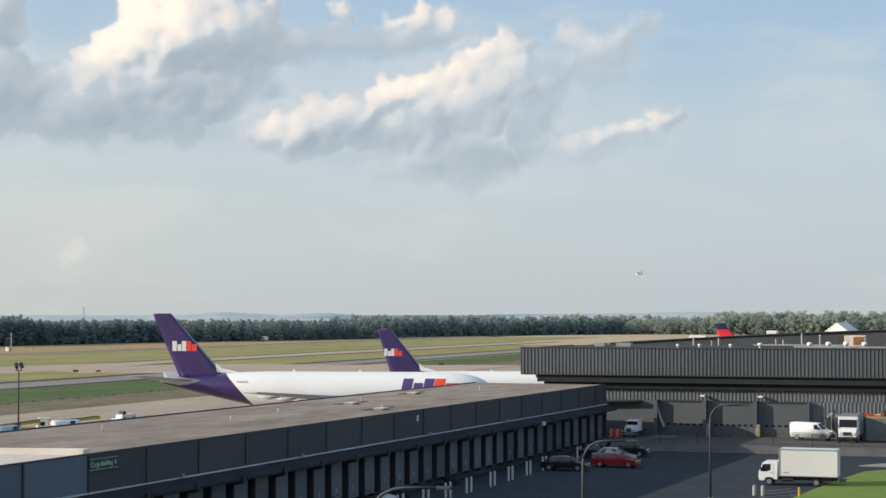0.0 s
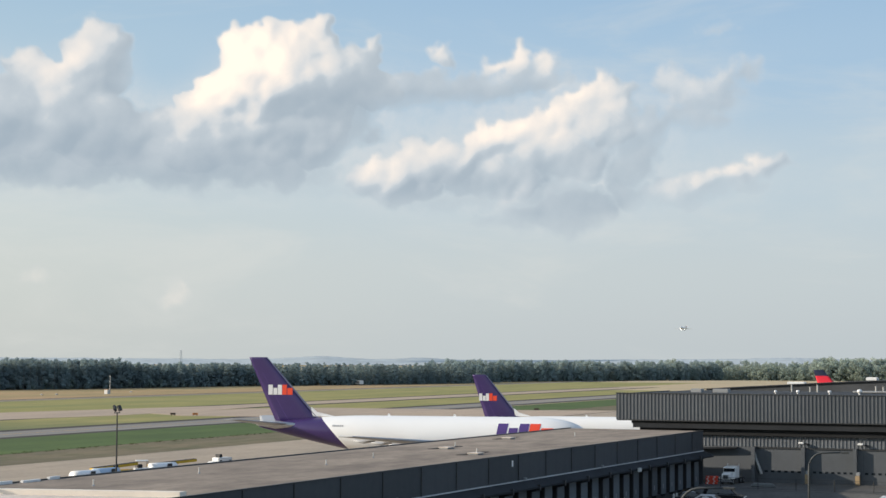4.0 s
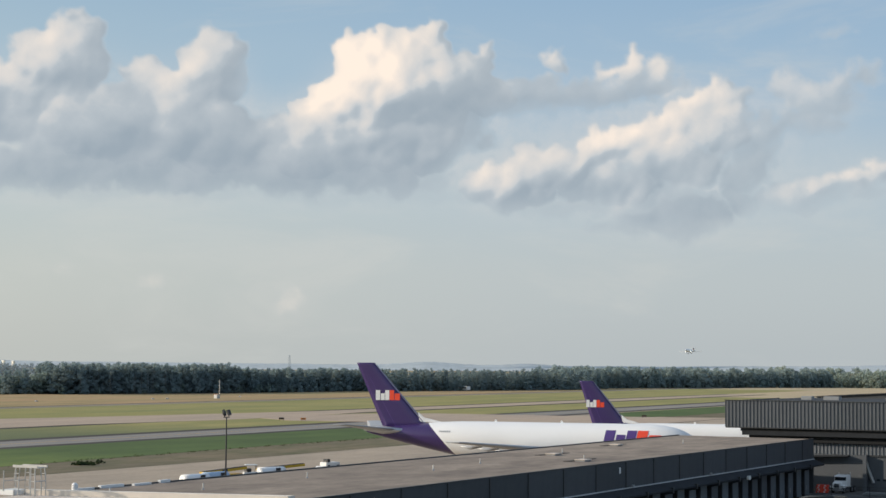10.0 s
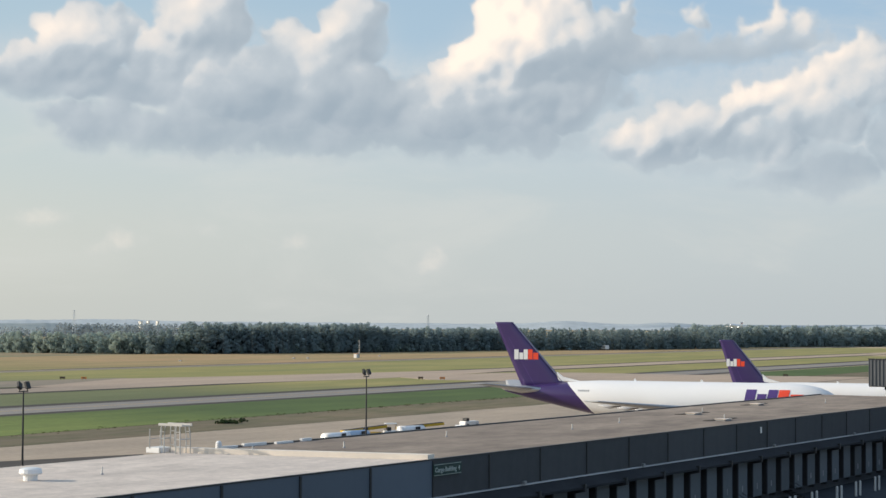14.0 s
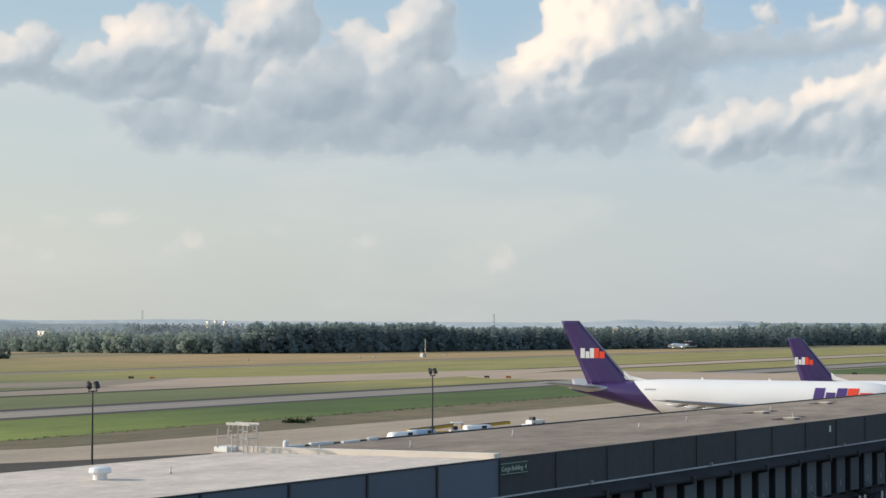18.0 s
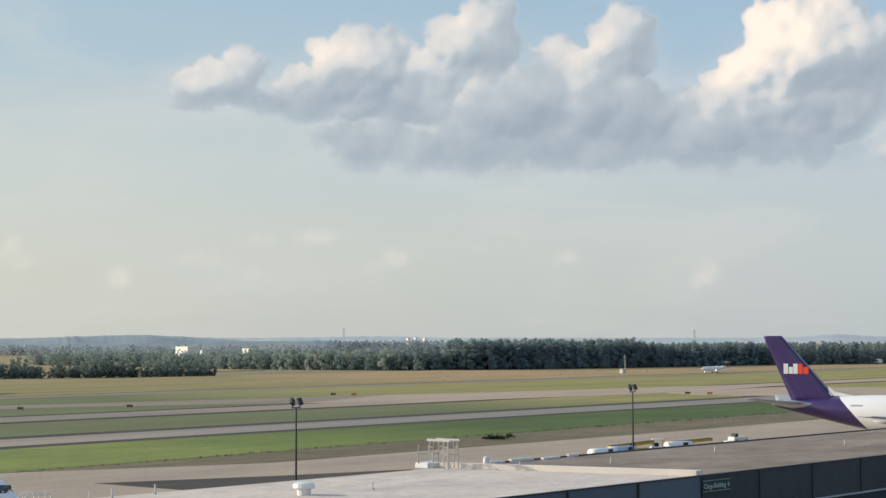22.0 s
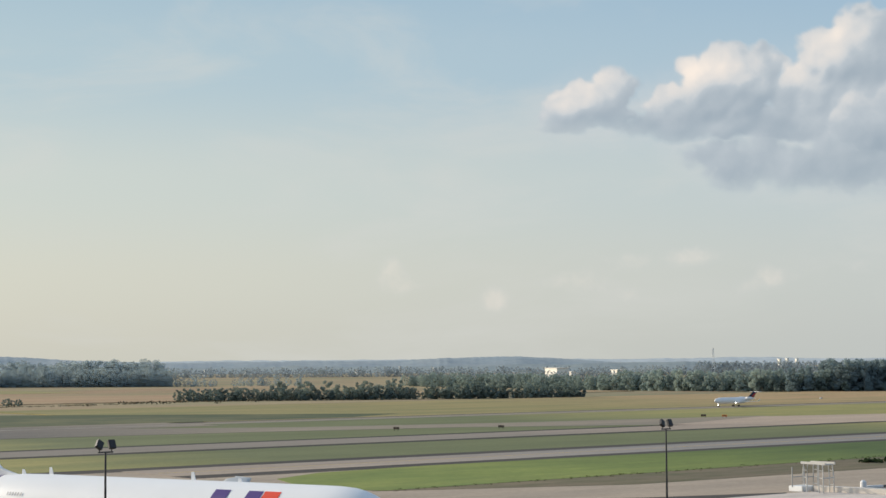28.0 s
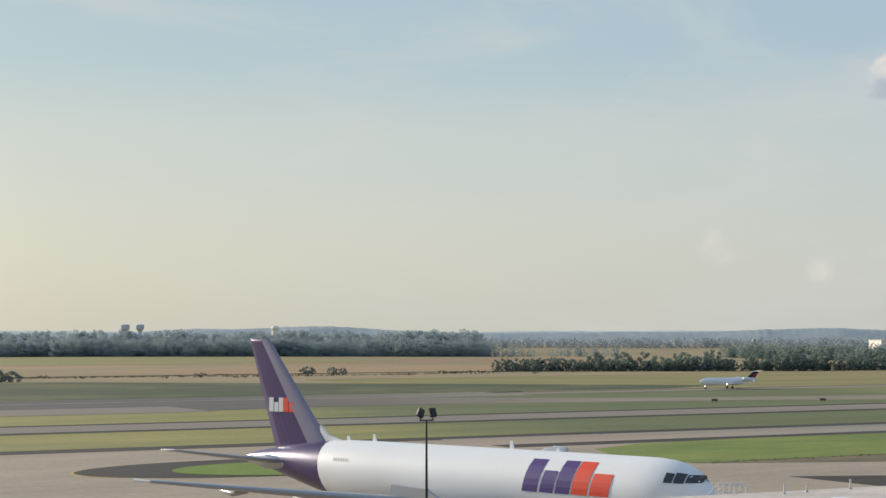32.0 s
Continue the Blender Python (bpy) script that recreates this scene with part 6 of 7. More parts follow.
def roof_hatch(x, y, turn):
    v = thing("roof_hatch", pose(x, y, ROOF, 0, 0, turn), "pale metal roof hatch beside a dark walkway mat", "hatch", "roof hatches")
    part("kerb", box(NB(), -0.75, 0.75, -0.5, 0.5, 0, 0.14, 0.02), "trim", v)
    part("lid", box(NB(), -0.85, 0.85, -0.6, 0.6, 0.14, 0.22, 0.03), "roof_white", v, "white lid")
    part("walkway_mat", box(NB(), -1.4, 5.2, 0.8, 1.5, 0.01, 0.05), "shoulder", v, "dark walkway mat")


roof_hatch(-63.6, 161.0, 88)
roof_hatch(-72.5, 194.0, 88)
roof_hatch(-70.4, 170.0, 85)


def roof_cage():
    """A tubular ladder guard at the edge of the roof: two braced towers under a flat hoop."""
    c = thing("ladder_cage", pose(-80.0, 98.0, ROOF, 0, 0, 88), "weathered white tubular steel ladder cage at the roof edge", "cage")
    for x in (-0.55, 0.55):
        for y in (-0.95, -0.55, 0.55, 0.95):
            part("post", tube(NB(), [(x, y, 0), (x, y * 0.97, 1.2), (x * 0.9, y * 0.9, 1.98)], 0.042, 8), "cage_paint", c)
        for s0 in (-1, 1):
            for z in (0.55, 1.05, 1.55):
                part("rung", tube(NB(), [(x, s0 * 0.95, z), (x, s0 * 0.55, z)], 0.03, 6), "cage_paint", c)
    for y in (-0.9, 0.9):
        part("top_rail", tube(NB(), [(-0.52, y, 1.98), (0.52, y, 1.98)], 0.05, 8), "cage_paint", c)
        part("mid_rail", tube(NB(), [(-0.55, y * 1.04, 1.05), (0.55, y * 1.04, 1.05)], 0.04, 8), "cage_paint", c)
    for x in (-0.5, 0.5):
        part("hoop_rail", box(NB(), x - 0.05, x + 0.05, -1.12, 1.12, 1.96, 2.14, 0.02), "cage_paint", c)
    part("kerb_block", box(NB(), -0.5, 0.9, 1.05, 2.3, 0, 0.38, 0.03), "white", c, "white block beside the cage")
    for x in (-0.5, 0.75):
        part("gate_post", tube(NB(), [(x, 1.95, 0.3), (x, 1.95, 1.7)], 0.04, 8), "cage_paint", c)
    part("gate_rail", tube(NB(), [(-0.5, 1.95, 1.0), (0.75, 1.95, 1.0)], 0.03, 8), "cage_paint", c)
    return c


roof_cage()
for k, (x, y, w, turn) in enumerate(((-80.3, 104.6, 1.6, 80), (-80.2, 107.6, 2.6, 86), (-79.9, 111.0, 2.2, 90), (-80.1, 114.2, 1.5, 95))):
    bm = box(NB(), -w / 2, w / 2, -0.14, 0.14, 0, 0.16 + 0.06 * (k % 2), 0.01)
    solo("roof_plank", bm, "white", pose(x, y, ROOF, 0, 0, turn), "white painted plank lying along the roof edge", "plank", "roof planks")
bm = tube(NB(), [(0, 0, 0), (0, 0, 0.5), (0, 0, 0.62)], [0.24, 0.22, 0.1], 12)
solo("roof_pot", bm, "white", pose(-80.0, 103.0, ROOF), "short white flue on the roof edge", "flue")
for y in (12, 32, 61, 84):
    bm = box(NB(), 0.0, 0.22, -0.18, 0.18, 0, 0.26, 0.03)
    solo("fascia_lamp", bm, "trim", on_dock(0.23, y, 4.45), "small grey wall lamp above the dock canopy", "lamp", "dock lamps")
solo("fascia_tag", box(NB(), 0.0, 0.03, 0, 0.36, 0, 0.6), "white", on_dock(0.01, 58.2, 5.9), "small white notice on the fascia", "notice")
solo("dock_lamp", box(NB(), 0.0, 0.3, -0.35, 0.35, 0, 0.45, 0.04), "lens", on_dock(1.56, 93.0, 3.5), "pale lamp box on the dock canopy", "lamp")


# ---- dock stairs and clutter ----
def dock_steps(y):
    s = thing("dock_stairs", on_dock(-0.5, y, -0.9), "dark steel stairs up to the dock", "stairs", "dock stairs")
    for k in range(6):
        part("tread", box(NB(), 0.1 + 0.3 * k, 0.42 + 0.3 * k, 0, 1.1, 0.95 - 0.17 * k, 1.0 - 0.17 * k), "dark_steel", s)
    for d in (0.0, 1.1):
        part("stringer", prism(NB(), [(0.1, 0.75), (0.1, 1.05), (2.1, 0.1), (2.1, 0.0), (1.7, 0.0)], d - 0.03, d + 0.03), "dark_steel", s)
        part("handrail", tube(NB(), [(0.15, d, 1.0), (0.15, d, 2.0), (2.0, d, 1.0), (2.0, d, 0.05)], 0.03, 8), "lamp_grey", s)


for y in (37.5, 44.5, 51.5, 64.8):
    dock_steps(y)


def covered_boat(y):
    b = thing("tarpaulin_heap", on_dock(2.4, y, -0.9), "grey-white tarpaulin over a heap at the dock", "tarpaulin")
    rings = []
    for t, w, h in ((0, 0.1, 0.3), (0.5, 0.8, 0.85), (1.6, 1.0, 1.1), (2.8, 0.9, 0.9), (3.6, 0.15, 0.3)):
        rings.append([(w * math.cos(a), t, max(0.0, h * math.sin(a))) for a in [math.pi * k / 8 for k in range(9)]])
    part("cover", loft(NB(), rings, closed=True), "bollard", b, "", True)


covered_boat(43.5)


# ---- vehicles ----
def wheel(parent, x, y, r, w):
    t = part("wheel", tube(NB(), [(x, y - w / 2, r), (x, y - w * 0.4, r), (x, y + w * 0.4, r), (x, y + w / 2, r)], [r * 0.9, r, r, r * 0.9], 18), "tyre", parent)
    part("rim", tube(NB(), [(x, y - w * 0.53, r), (x, y + w * 0.53, r)], r * 0.6, 14), "rim", t)


def slab(bm, quad, thick=0.03):
    """A thin pane through four corners."""
    q = [Vector(p) for p in quad]
    n = (q[1] - q[0]).cross(q[3] - q[0]).normalized() * thick
    lo = [bm.verts.new(p) for p in q]
    hi = [bm.verts.new(p + n) for p in q]
    bm.faces.new(lo[::-1])
    bm.faces.new(hi)
    for k in range(4):
        bm.faces.new((lo[k], lo[(k + 1) % 4], hi[(k + 1) % 4], hi[k]))
    return bm


def car(m, paint, label, length=4.7, height=1.45, tall=False):
    """A parked car: nose along +x, origin at the middle on the ground."""
    base_h = 1.75 if tall else 1.45
    c = thing("car", m @ Matrix.Diagonal((length / 4.7, length / 4.7, height / base_h, 1)), label, "car", "parked cars")
    l, h = 2.35, base_h
    belt = 1.05 if tall else 0.93
    side = [(-l, 0.45), (-l + 0.1, 0.27), (l - 0.12, 0.25), (l, 0.42), (l - 0.03, 0.62), (l - 0.22, belt - 0.17), (l - 1.2, belt), (-l + 0.5, belt + 0.03), (-l + 0.06, belt - 0.02)]
    rings = []
    for y, inset in ((-0.90, 0.16), (-0.86, 0.03), (-0.6, 0.0), (0.6, 0.0), (0.86, 0.03), (0.90, 0.16)):
        rings.append([(x * (1 - inset * 0.25), y, 0.55 + (z - 0.55) * (1 - inset)) for x, z in side])
    body = part("body", loft(NB(), rings), paint, c, "", False)
    a0, b0, a1, b1 = (-l + 0.12, l - 1.1, -l + 0.45, l - 1.95) if tall else (-l + 0.45, l - 1.15, -l + 1.3, l - 2.15)
    rings = []
    for t, w in ((0.0, 0.82), (0.35, 0.77), (0.7, 0.69), (0.9, 0.61), (1.0, 0.48)):
        z = belt - 0.03 + (h - belt + 0.03) * t
        u = t ** 1.15
        xa, xb = a0 + (a1 - a0) * u, b0 + (b1 - b0) * u
        rings.append([(xa, -w, z), ((xa + xb) / 2, -w - 0.015, z), (xb, -w, z), (xb + 0.09, 0, z), (xb, w, z), ((xa + xb) / 2, w + 0.015, z), (xa, w, z), (xa - 0.09, 0, z)])
    cabin = part("cabin", loft(NB(), rings), paint, c, "", True)

    def skin(t, u, s):
        w = float(np.interp(t, (0, 0.35, 0.7, 0.9, 1), (0.82, 0.77, 0.69, 0.61, 0.48))) + 0.012
        z = belt - 0.03 + (h - belt + 0.03) * t
        q = t ** 1.15
        xa, xb = a0 + (a1 - a0) * q, b0 + (b1 - b0) * q
        return Vector((xa + (xb - xa) * u, s * w, z))
    for s in (-1, 1):
        for u0, u1 in ((0.10, 0.46), (0.52, 0.90)):
            quad = [skin(0.12, u0, s), skin(0.12, u1, s), skin(0.80, min(u1, 0.86), s), skin(0.80, max(u0, 0.14), s)]
            part("side_window", slab(NB(), quad if s < 0 else quad[::-1], 0.015), "glass", cabin, "dark side window")
        part("headlight", box(NB(), l - 0.26, l - 0.03, s * 0.64 - 0.18, s * 0.64 + 0.18, belt - 0.36, belt - 0.22, 0.03), "lens", c, "clear headlight")
        part("tail_light", box(NB(), -l + 0.0, -l + 0.14, s * 0.68 - 0.17, s * 0.68 + 0.17, belt - 0.24, belt - 0.08, 0.02), "red_lens", c, "red tail light")
        part("mirror", box(NB(), b0 - 0.45, b0 - 0.27, s * 0.96 - 0.09, s * 0.96 + 0.09, belt + 0.02, belt + 0.16, 0.03), paint, c)
        for x in (-l + 0.92, l - 0.92):
            part("wheel_arch", tube(NB(), [(x, s * 0.70, 0.34), (x, s * 0.895, 0.34)], 0.39, 18), "rubber", body, "dark wheel arch")
            wheel(c, x, s * 0.82, 0.325, 0.2)
    for u, side_x in ((1.0, 1), (0.0, -1)):
        lo, hi = skin(0.10, u, 1), skin(0.84, u, 1)
        quad = [(lo.x + side_x * 0.10, -0.72, lo.z), (lo.x + side_x * 0.10, 0.72, lo.z), (hi.x + side_x * 0.10, 0.56, hi.z), (hi.x + side_x * 0.10, -0.56, hi.z)]
        part("windscreen" if u else "rear_window", slab(NB(), quad if u else quad[::-1], 0.02), "glass", cabin, "dark windscreen" if u else "dark rear window")
    part("bumper", box(NB(), l - 0.1, l + 0.04, -0.72, 0.72, 0.30, 0.44, 0.04), paint, c)
    part("number_plate", box(NB(), l + 0.02, l + 0.05, -0.25, 0.25, 0.44, 0.55), "white", c)
    return c


LOT = -0.9
car(pose(-48.3, 194.6, LOT), "red_car", "bright red saloon car parked by the docks", 5.4, 1.66)
car(pose(-52.6, 188.6, LOT, 0, 0, 3), "black_car", "black saloon car parked against the dock", 5.3, 1.62)
car(pose(-50.0, 200.6, LOT), "silver_car", "silver saloon car parked behind a red one", 5.0, 1.75)
car(pose(-50.6, 209.6, LOT, 0, 0, 6), "black_car", "dark sport utility vehicle parked near the yard", 5.2, 2.0, True)
car(pose(-53.4, 205.2, LOT, 0, 0, 4), "black_car", "dark hatchback parked against the dock", 4.4, 1.7)
car(pose(-126.0, 220.5, 0, 0, 0, 11), "white" , "white estate car on the apron", 4.7, 1.6, True)


def box_truck(m):
    t = thing("box_truck", m, "white box truck parked beside the lawn", "truck")
    part("chassis", box(NB(), -3.7, 3.6, -0.45, 0.45, 0.55, 0.85), "dark_steel", t)
    part("cargo_box", box(NB(), -3.85, 1.95, -1.2, 1.2, 0.98, 3.72, 0.04), "box_white", t, "white cargo box")
    for z in (0.98, 3.62):
        for y in (-1.22, 1.22):
            part("box_rail", box(NB(), -3.87, 1.97, y - 0.03, y + 0.03, z, z + 0.1), "alu", t)
    for x in (-3.85, 1.9):
        for y in (-1.22, 1.22):
            part("corner_post", box(NB(), x, x + 0.08, y - 0.03, y + 0.03, 0.98, 3.72), "alu", t)
    cab = [(2.15, 0.62), (2.5, 0.62), (2.6, 0.82), (3.0, 0.92), (3.4, 0.82), (3.5, 0.5), (3.98, 0.48), (4.06, 0.95), (4.0, 1.42), (3.66, 2.28), (3.42, 2.42), (2.15, 2.45)]
    bm = prism(NB(), cab, -1.02, 1.02)
    bmesh.ops.bevel(bm, geom=list(bm.edges), offset=0.04, segments=2, affect="EDGES")
    cab = part("cab", bm, "white", t, "white tilt cab")
    part("windscreen", prism(NB(), [(3.985, 1.46), (4.01, 1.46), (3.70, 2.25), (3.67, 2.25)], -0.9, 0.9), "glass", cab, "dark windscreen")
    for s in (-1, 1):
        part("door_seam", box(NB(), 2.52, 2.545, s * 1.021 - 0.006, s * 1.021 + 0.006, 0.85, 2.3), "trim", cab)
        part("door_handle", box(NB(), 2.62, 2.8, s * 1.03 - 0.015, s * 1.03 + 0.015, 1.26, 1.31), "dark_steel", cab)
        for k in range(3):
            part("box_mark", box(NB(), 1.0 + 0.2 * k, 1.16 + 0.2 * k, s * 1.2 - 0.006, s * 1.2 + 0.006, 1.28, 1.42), "trim", t, "small grey bars of lettering")
        part("fuel_tank", tube(NB(), [(0.6, s * 0.8, 0.66), (1.7, s * 0.8, 0.66)], 0.24, 14), "dark_steel", t)
    for s in (-1, 1):
        part("side_window", prism(NB(), [(2.85, 1.56), (3.2, 1.42), (3.86, 1.40), (3.6, 2.14), (2.85, 2.16)], s * 1.025 - 0.012, s * 1.025 + 0.012), "glass", cab, "dark side window")
        part("headlight", box(NB(), 3.98, 4.08, s * 0.75 - 0.18, s * 0.75 + 0.18, 0.85, 1.05, 0.02), "lens", t)
        part("mirror", box(NB(), 3.75, 3.85, s * 1.2 - 0.09, s * 1.2 + 0.09, 1.55, 1.95, 0.03), "dark_steel", t)
        wheel(t, 3.0, s * 0.9, 0.40, 0.26)
        wheel(t, -1.7, s * 0.88, 0.40, 0.42)
        part("mud_guard", box(NB(), -2.3, -2.25, s * 0.88 - 0.25, s * 0.88 + 0.25, 0.25, 0.95), "rubber", t)
    part("bumper", box(NB(), 3.95, 4.1, -1.0, 1.0, 0.4, 0.62, 0.03), "dark_steel", t)
    part("tail_step", box(NB(), -4.5, -3.9, -1.0, 1.0, 0.55, 0.72, 0.02), "dark_steel", t, "dark steel tail step")
    part("side_guard", box(NB(), -1.0, 2.0, -1.12, -1.06, 0.55, 0.9), "dark_steel", t)


box_truck(pose(-25.6, 180.0, LOT, 0, 0, 181.5))


def van(m):
    v = thing("van", m, "white panel van parked before the hangar", "van")
    side = [(-2.75, 0.5), (-2.6, 0.38), (2.5, 0.36), (2.78, 0.5), (2.8, 1.0), (2.65, 1.15), (1.75, 1.28), (1.1, 2.0), (0.9, 2.08), (-2.6, 2.1), (-2.75, 1.95)]
    bm = prism(NB(), side, -0.98, 0.98)
    bmesh.ops.bevel(bm, geom=list(bm.edges), offset=0.07, segments=2, affect="EDGES")
    part("body", bm, "white", v, "", True)
    part("windscreen", prism(NB(), [(1.72, 1.30), (1.76, 1.30), (1.16, 1.96), (1.12, 1.96)], -0.82, 0.82), "glass", v, "dark windscreen")
    for s in (-1, 1):
        part("side_window", prism(NB(), [(0.62, 1.34), (1.5, 1.30), (1.02, 1.86), (0.62, 1.88)], s * 0.985 - 0.012, s * 0.985 + 0.012), "glass", v, "dark cab window")
        part("headlight", box(NB(), 2.79, 2.87, s * 0.72 - 0.13, s * 0.72 + 0.13, 0.8, 0.98, 0.02), "lens", v)
        part("mirror", box(NB(), 1.35, 1.5, s * 1.12 - 0.08, s * 1.12 + 0.08, 1.3, 1.6, 0.03), "dark_steel", v)
        for x in (-1.75, 1.85):
            wheel(v, x, s * 0.86, 0.37, 0.24)
    part("grille", box(NB(), 2.78, 2.84, -0.86, 0.86, 0.66, 1.04, 0.01), "rubber", v, "wide black grille")
    for k in range(3):
        part("grille_bar", box(NB(), 2.835, 2.85, -0.5, 0.5, 0.72 + 0.1 * k, 0.75 + 0.1 * k), "steel", v)
    for s in (-1, 1):
        part("wheel_arch", tube(NB(), [(1.85, s * 0.9, 0.42), (1.85, s * 0.992, 0.42)], 0.44, 18), "rubber", v, "dark wheel arch")
        part("door_seam", box(NB(), 0.52, 0.54, s * 0.984 - 0.006, s * 0.984 + 0.006, 0.5, 1.95), "trim", v)
        part("rub_strip", box(NB(), -2.5, 1.3, s * 0.985 - 0.012, s * 0.985 + 0.012, 0.86, 0.92), "trim", v)
    part("bumper", box(NB(), 2.72, 2.92, -0.95, 0.95, 0.42, 0.62, 0.03), "dark_steel", v)


van(pose(-31.4, 231.6, 0, 0, 0, -12) @ Matrix.Diagonal((0.97, 1, 1.12, 1)))


def step_van(m):
    v = thing("delivery_truck", m, "white walk-in delivery truck parked nose out", "truck")
    part("body", box(NB(), -3.6, 2.35, -1.1, 1.1, 0.75, 3.1, 0.08), "white", v, "white walk-in body")
    bm = prism(NB(), [(2.3, 0.65), (3.2, 0.65), (3.25, 1.35), (2.9, 1.62), (2.3, 1.65)], -1.0, 1.0)
    bmesh.ops.bevel(bm, geom=list(bm.edges), offset=0.06, segments=2, affect="EDGES")
    part("bonnet", bm, "white", v, "short white bonnet")
    part("windscreen", box(NB(), 2.36, 2.40, -0.95, 0.95, 1.75, 2.65, 0.02), "glass", v, "large dark windscreen")
    part("roof_rim", box(NB(), -3.65, 2.42, -1.13, 1.13, 3.05, 3.16, 0.03), "trim", v)
    part("grille", box(NB(), 3.24, 3.28, -0.45, 0.45, 0.85, 1.25, 0.01), "dark_steel", v)
    for s in (-1, 1):
        part("headlight", box(NB(), 3.22, 3.3, s * 0.72 - 0.14, s * 0.72 + 0.14, 0.95, 1.2, 0.02), "lens", v)
        part("mirror", box(NB(), 2.5, 2.6, s * 1.4 - 0.12, s * 1.4 + 0.12, 1.7, 2.3, 0.03), "dark_steel", v)
        for x in (-2.1, 2.4):
            wheel(v, x, s * 0.92, 0.42, 0.28)
    part("bumper", box(NB(), 3.22, 3.4, -1.0, 1.0, 0.45, 0.68, 0.03), "dark_steel", v)


step_van(pose(-26.5, 231.5, 0, 0, 0, -90) @ Matrix.Diagonal((1, 1.15, 1.1, 1)))


def tractor_unit(m):
    v = thing("tractor_unit", m @ Matrix.Scale(0.82, 4), "white lorry tractor unit parked by the hangar wall", "truck")
    part("chassis", box(NB(), -3.2, 2.6, -0.45, 0.45, 0.6, 0.95), "dark_steel", v)
    bm = prism(NB(), [(-0.6, 0.9), (1.1, 0.9), (1.1, 1.9), (0.9, 2.75), (-0.6, 2.85)], -1.05, 1.05)
    bmesh.ops.bevel(bm, geom=list(bm.edges), offset=0.08, segments=2, affect="EDGES")
    part("cab", bm, "white", v, "white cab")
    bm = prism(NB(), [(1.05, 0.8), (2.7, 0.75), (2.75, 1.5), (2.5, 1.75), (1.05, 1.95)], -0.75, 0.75)
    bmesh.ops.bevel(bm, geom=list(bm.edges), offset=0.1, segments=2, affect="EDGES")
    part("bonnet", bm, "white", v, "long white bonnet")
    part("windscreen", prism(NB(), [(1.12, 1.95), (1.16, 1.95), (0.99, 2.6), (0.94, 2.6)], -0.93, 0.93), "glass", v, "dark windscreen")
    grille = part("grille", box(NB(), 2.72, 2.8, -0.45, 0.45, 0.85, 1.5, 0.02), "alu", v, "bright metal grille")
    for k in range(5):
        part("grille_slot", box(NB(), 2.795, 2.812, -0.36 + 0.15 * k, -0.27 + 0.15 * k, 0.92, 1.44), "rubber", grille)
    for y in (-0.7, -0.35, 0.0, 0.35, 0.7):
        part("roof_marker", box(NB(), 0.84, 0.93, y - 0.06, y + 0.06, 2.74, 2.84, 0.02), "lens", v)
    part("sun_visor", prism(NB(), [(0.95, 2.62), (1.32, 2.5), (1.34, 2.54), (0.95, 2.68)], -0.95, 0.95), "white", v)
    for s in (-1, 1):
        part("fender", box(NB(), 1.5, 2.7, s * 0.95 - 0.25, s * 0.95 + 0.25, 0.85, 1.15, 0.08), "white", v)
        part("headlight", box(NB(), 2.66, 2.76, s * 0.92 - 0.14, s * 0.92 + 0.14, 0.95, 1.12, 0.02), "lens", v)
        part("exhaust_stack", tube(NB(), [(-0.8, s * 0.95, 0.9), (-0.8, s * 0.95, 3.2)], 0.07, 8), "alu", v)
        for x in (-2.6, -1.4, 2.1):
            wheel(v, x, s * 0.9, 0.5, 0.3)
    part("bumper", box(NB(), 2.75, 2.92, -1.05, 1.05, 0.42, 0.7, 0.03), "alu", v)


tractor_unit(pose(-54.9, 231.5, 0, 0, 0, -97))


def barrier_stack(m):
    b = thing("barrier_stack", m, "stack of orange and white road barriers by the wall", "barriers")
    for k in range(4):
        x = 0.12 * (k % 2)
        bar = part("barrier", box(NB(), -0.85 + x, 0.75 + x, -0.22, 0.22, 0.27 * k, 0.27 * k + 0.24, 0.04), "orange_red", b, "orange plastic barrier")
        for u in (-0.55, 0.25):
            part("stripe", box(NB(), u + x - 0.1, u + x + 0.12, -0.228, -0.215, 0.27 * k + 0.05, 0.27 * k + 0.19), "white", bar, "white reflective stripe")


barrier_stack(pose(-57.1, 229.5, 0, 0, 0, 5))


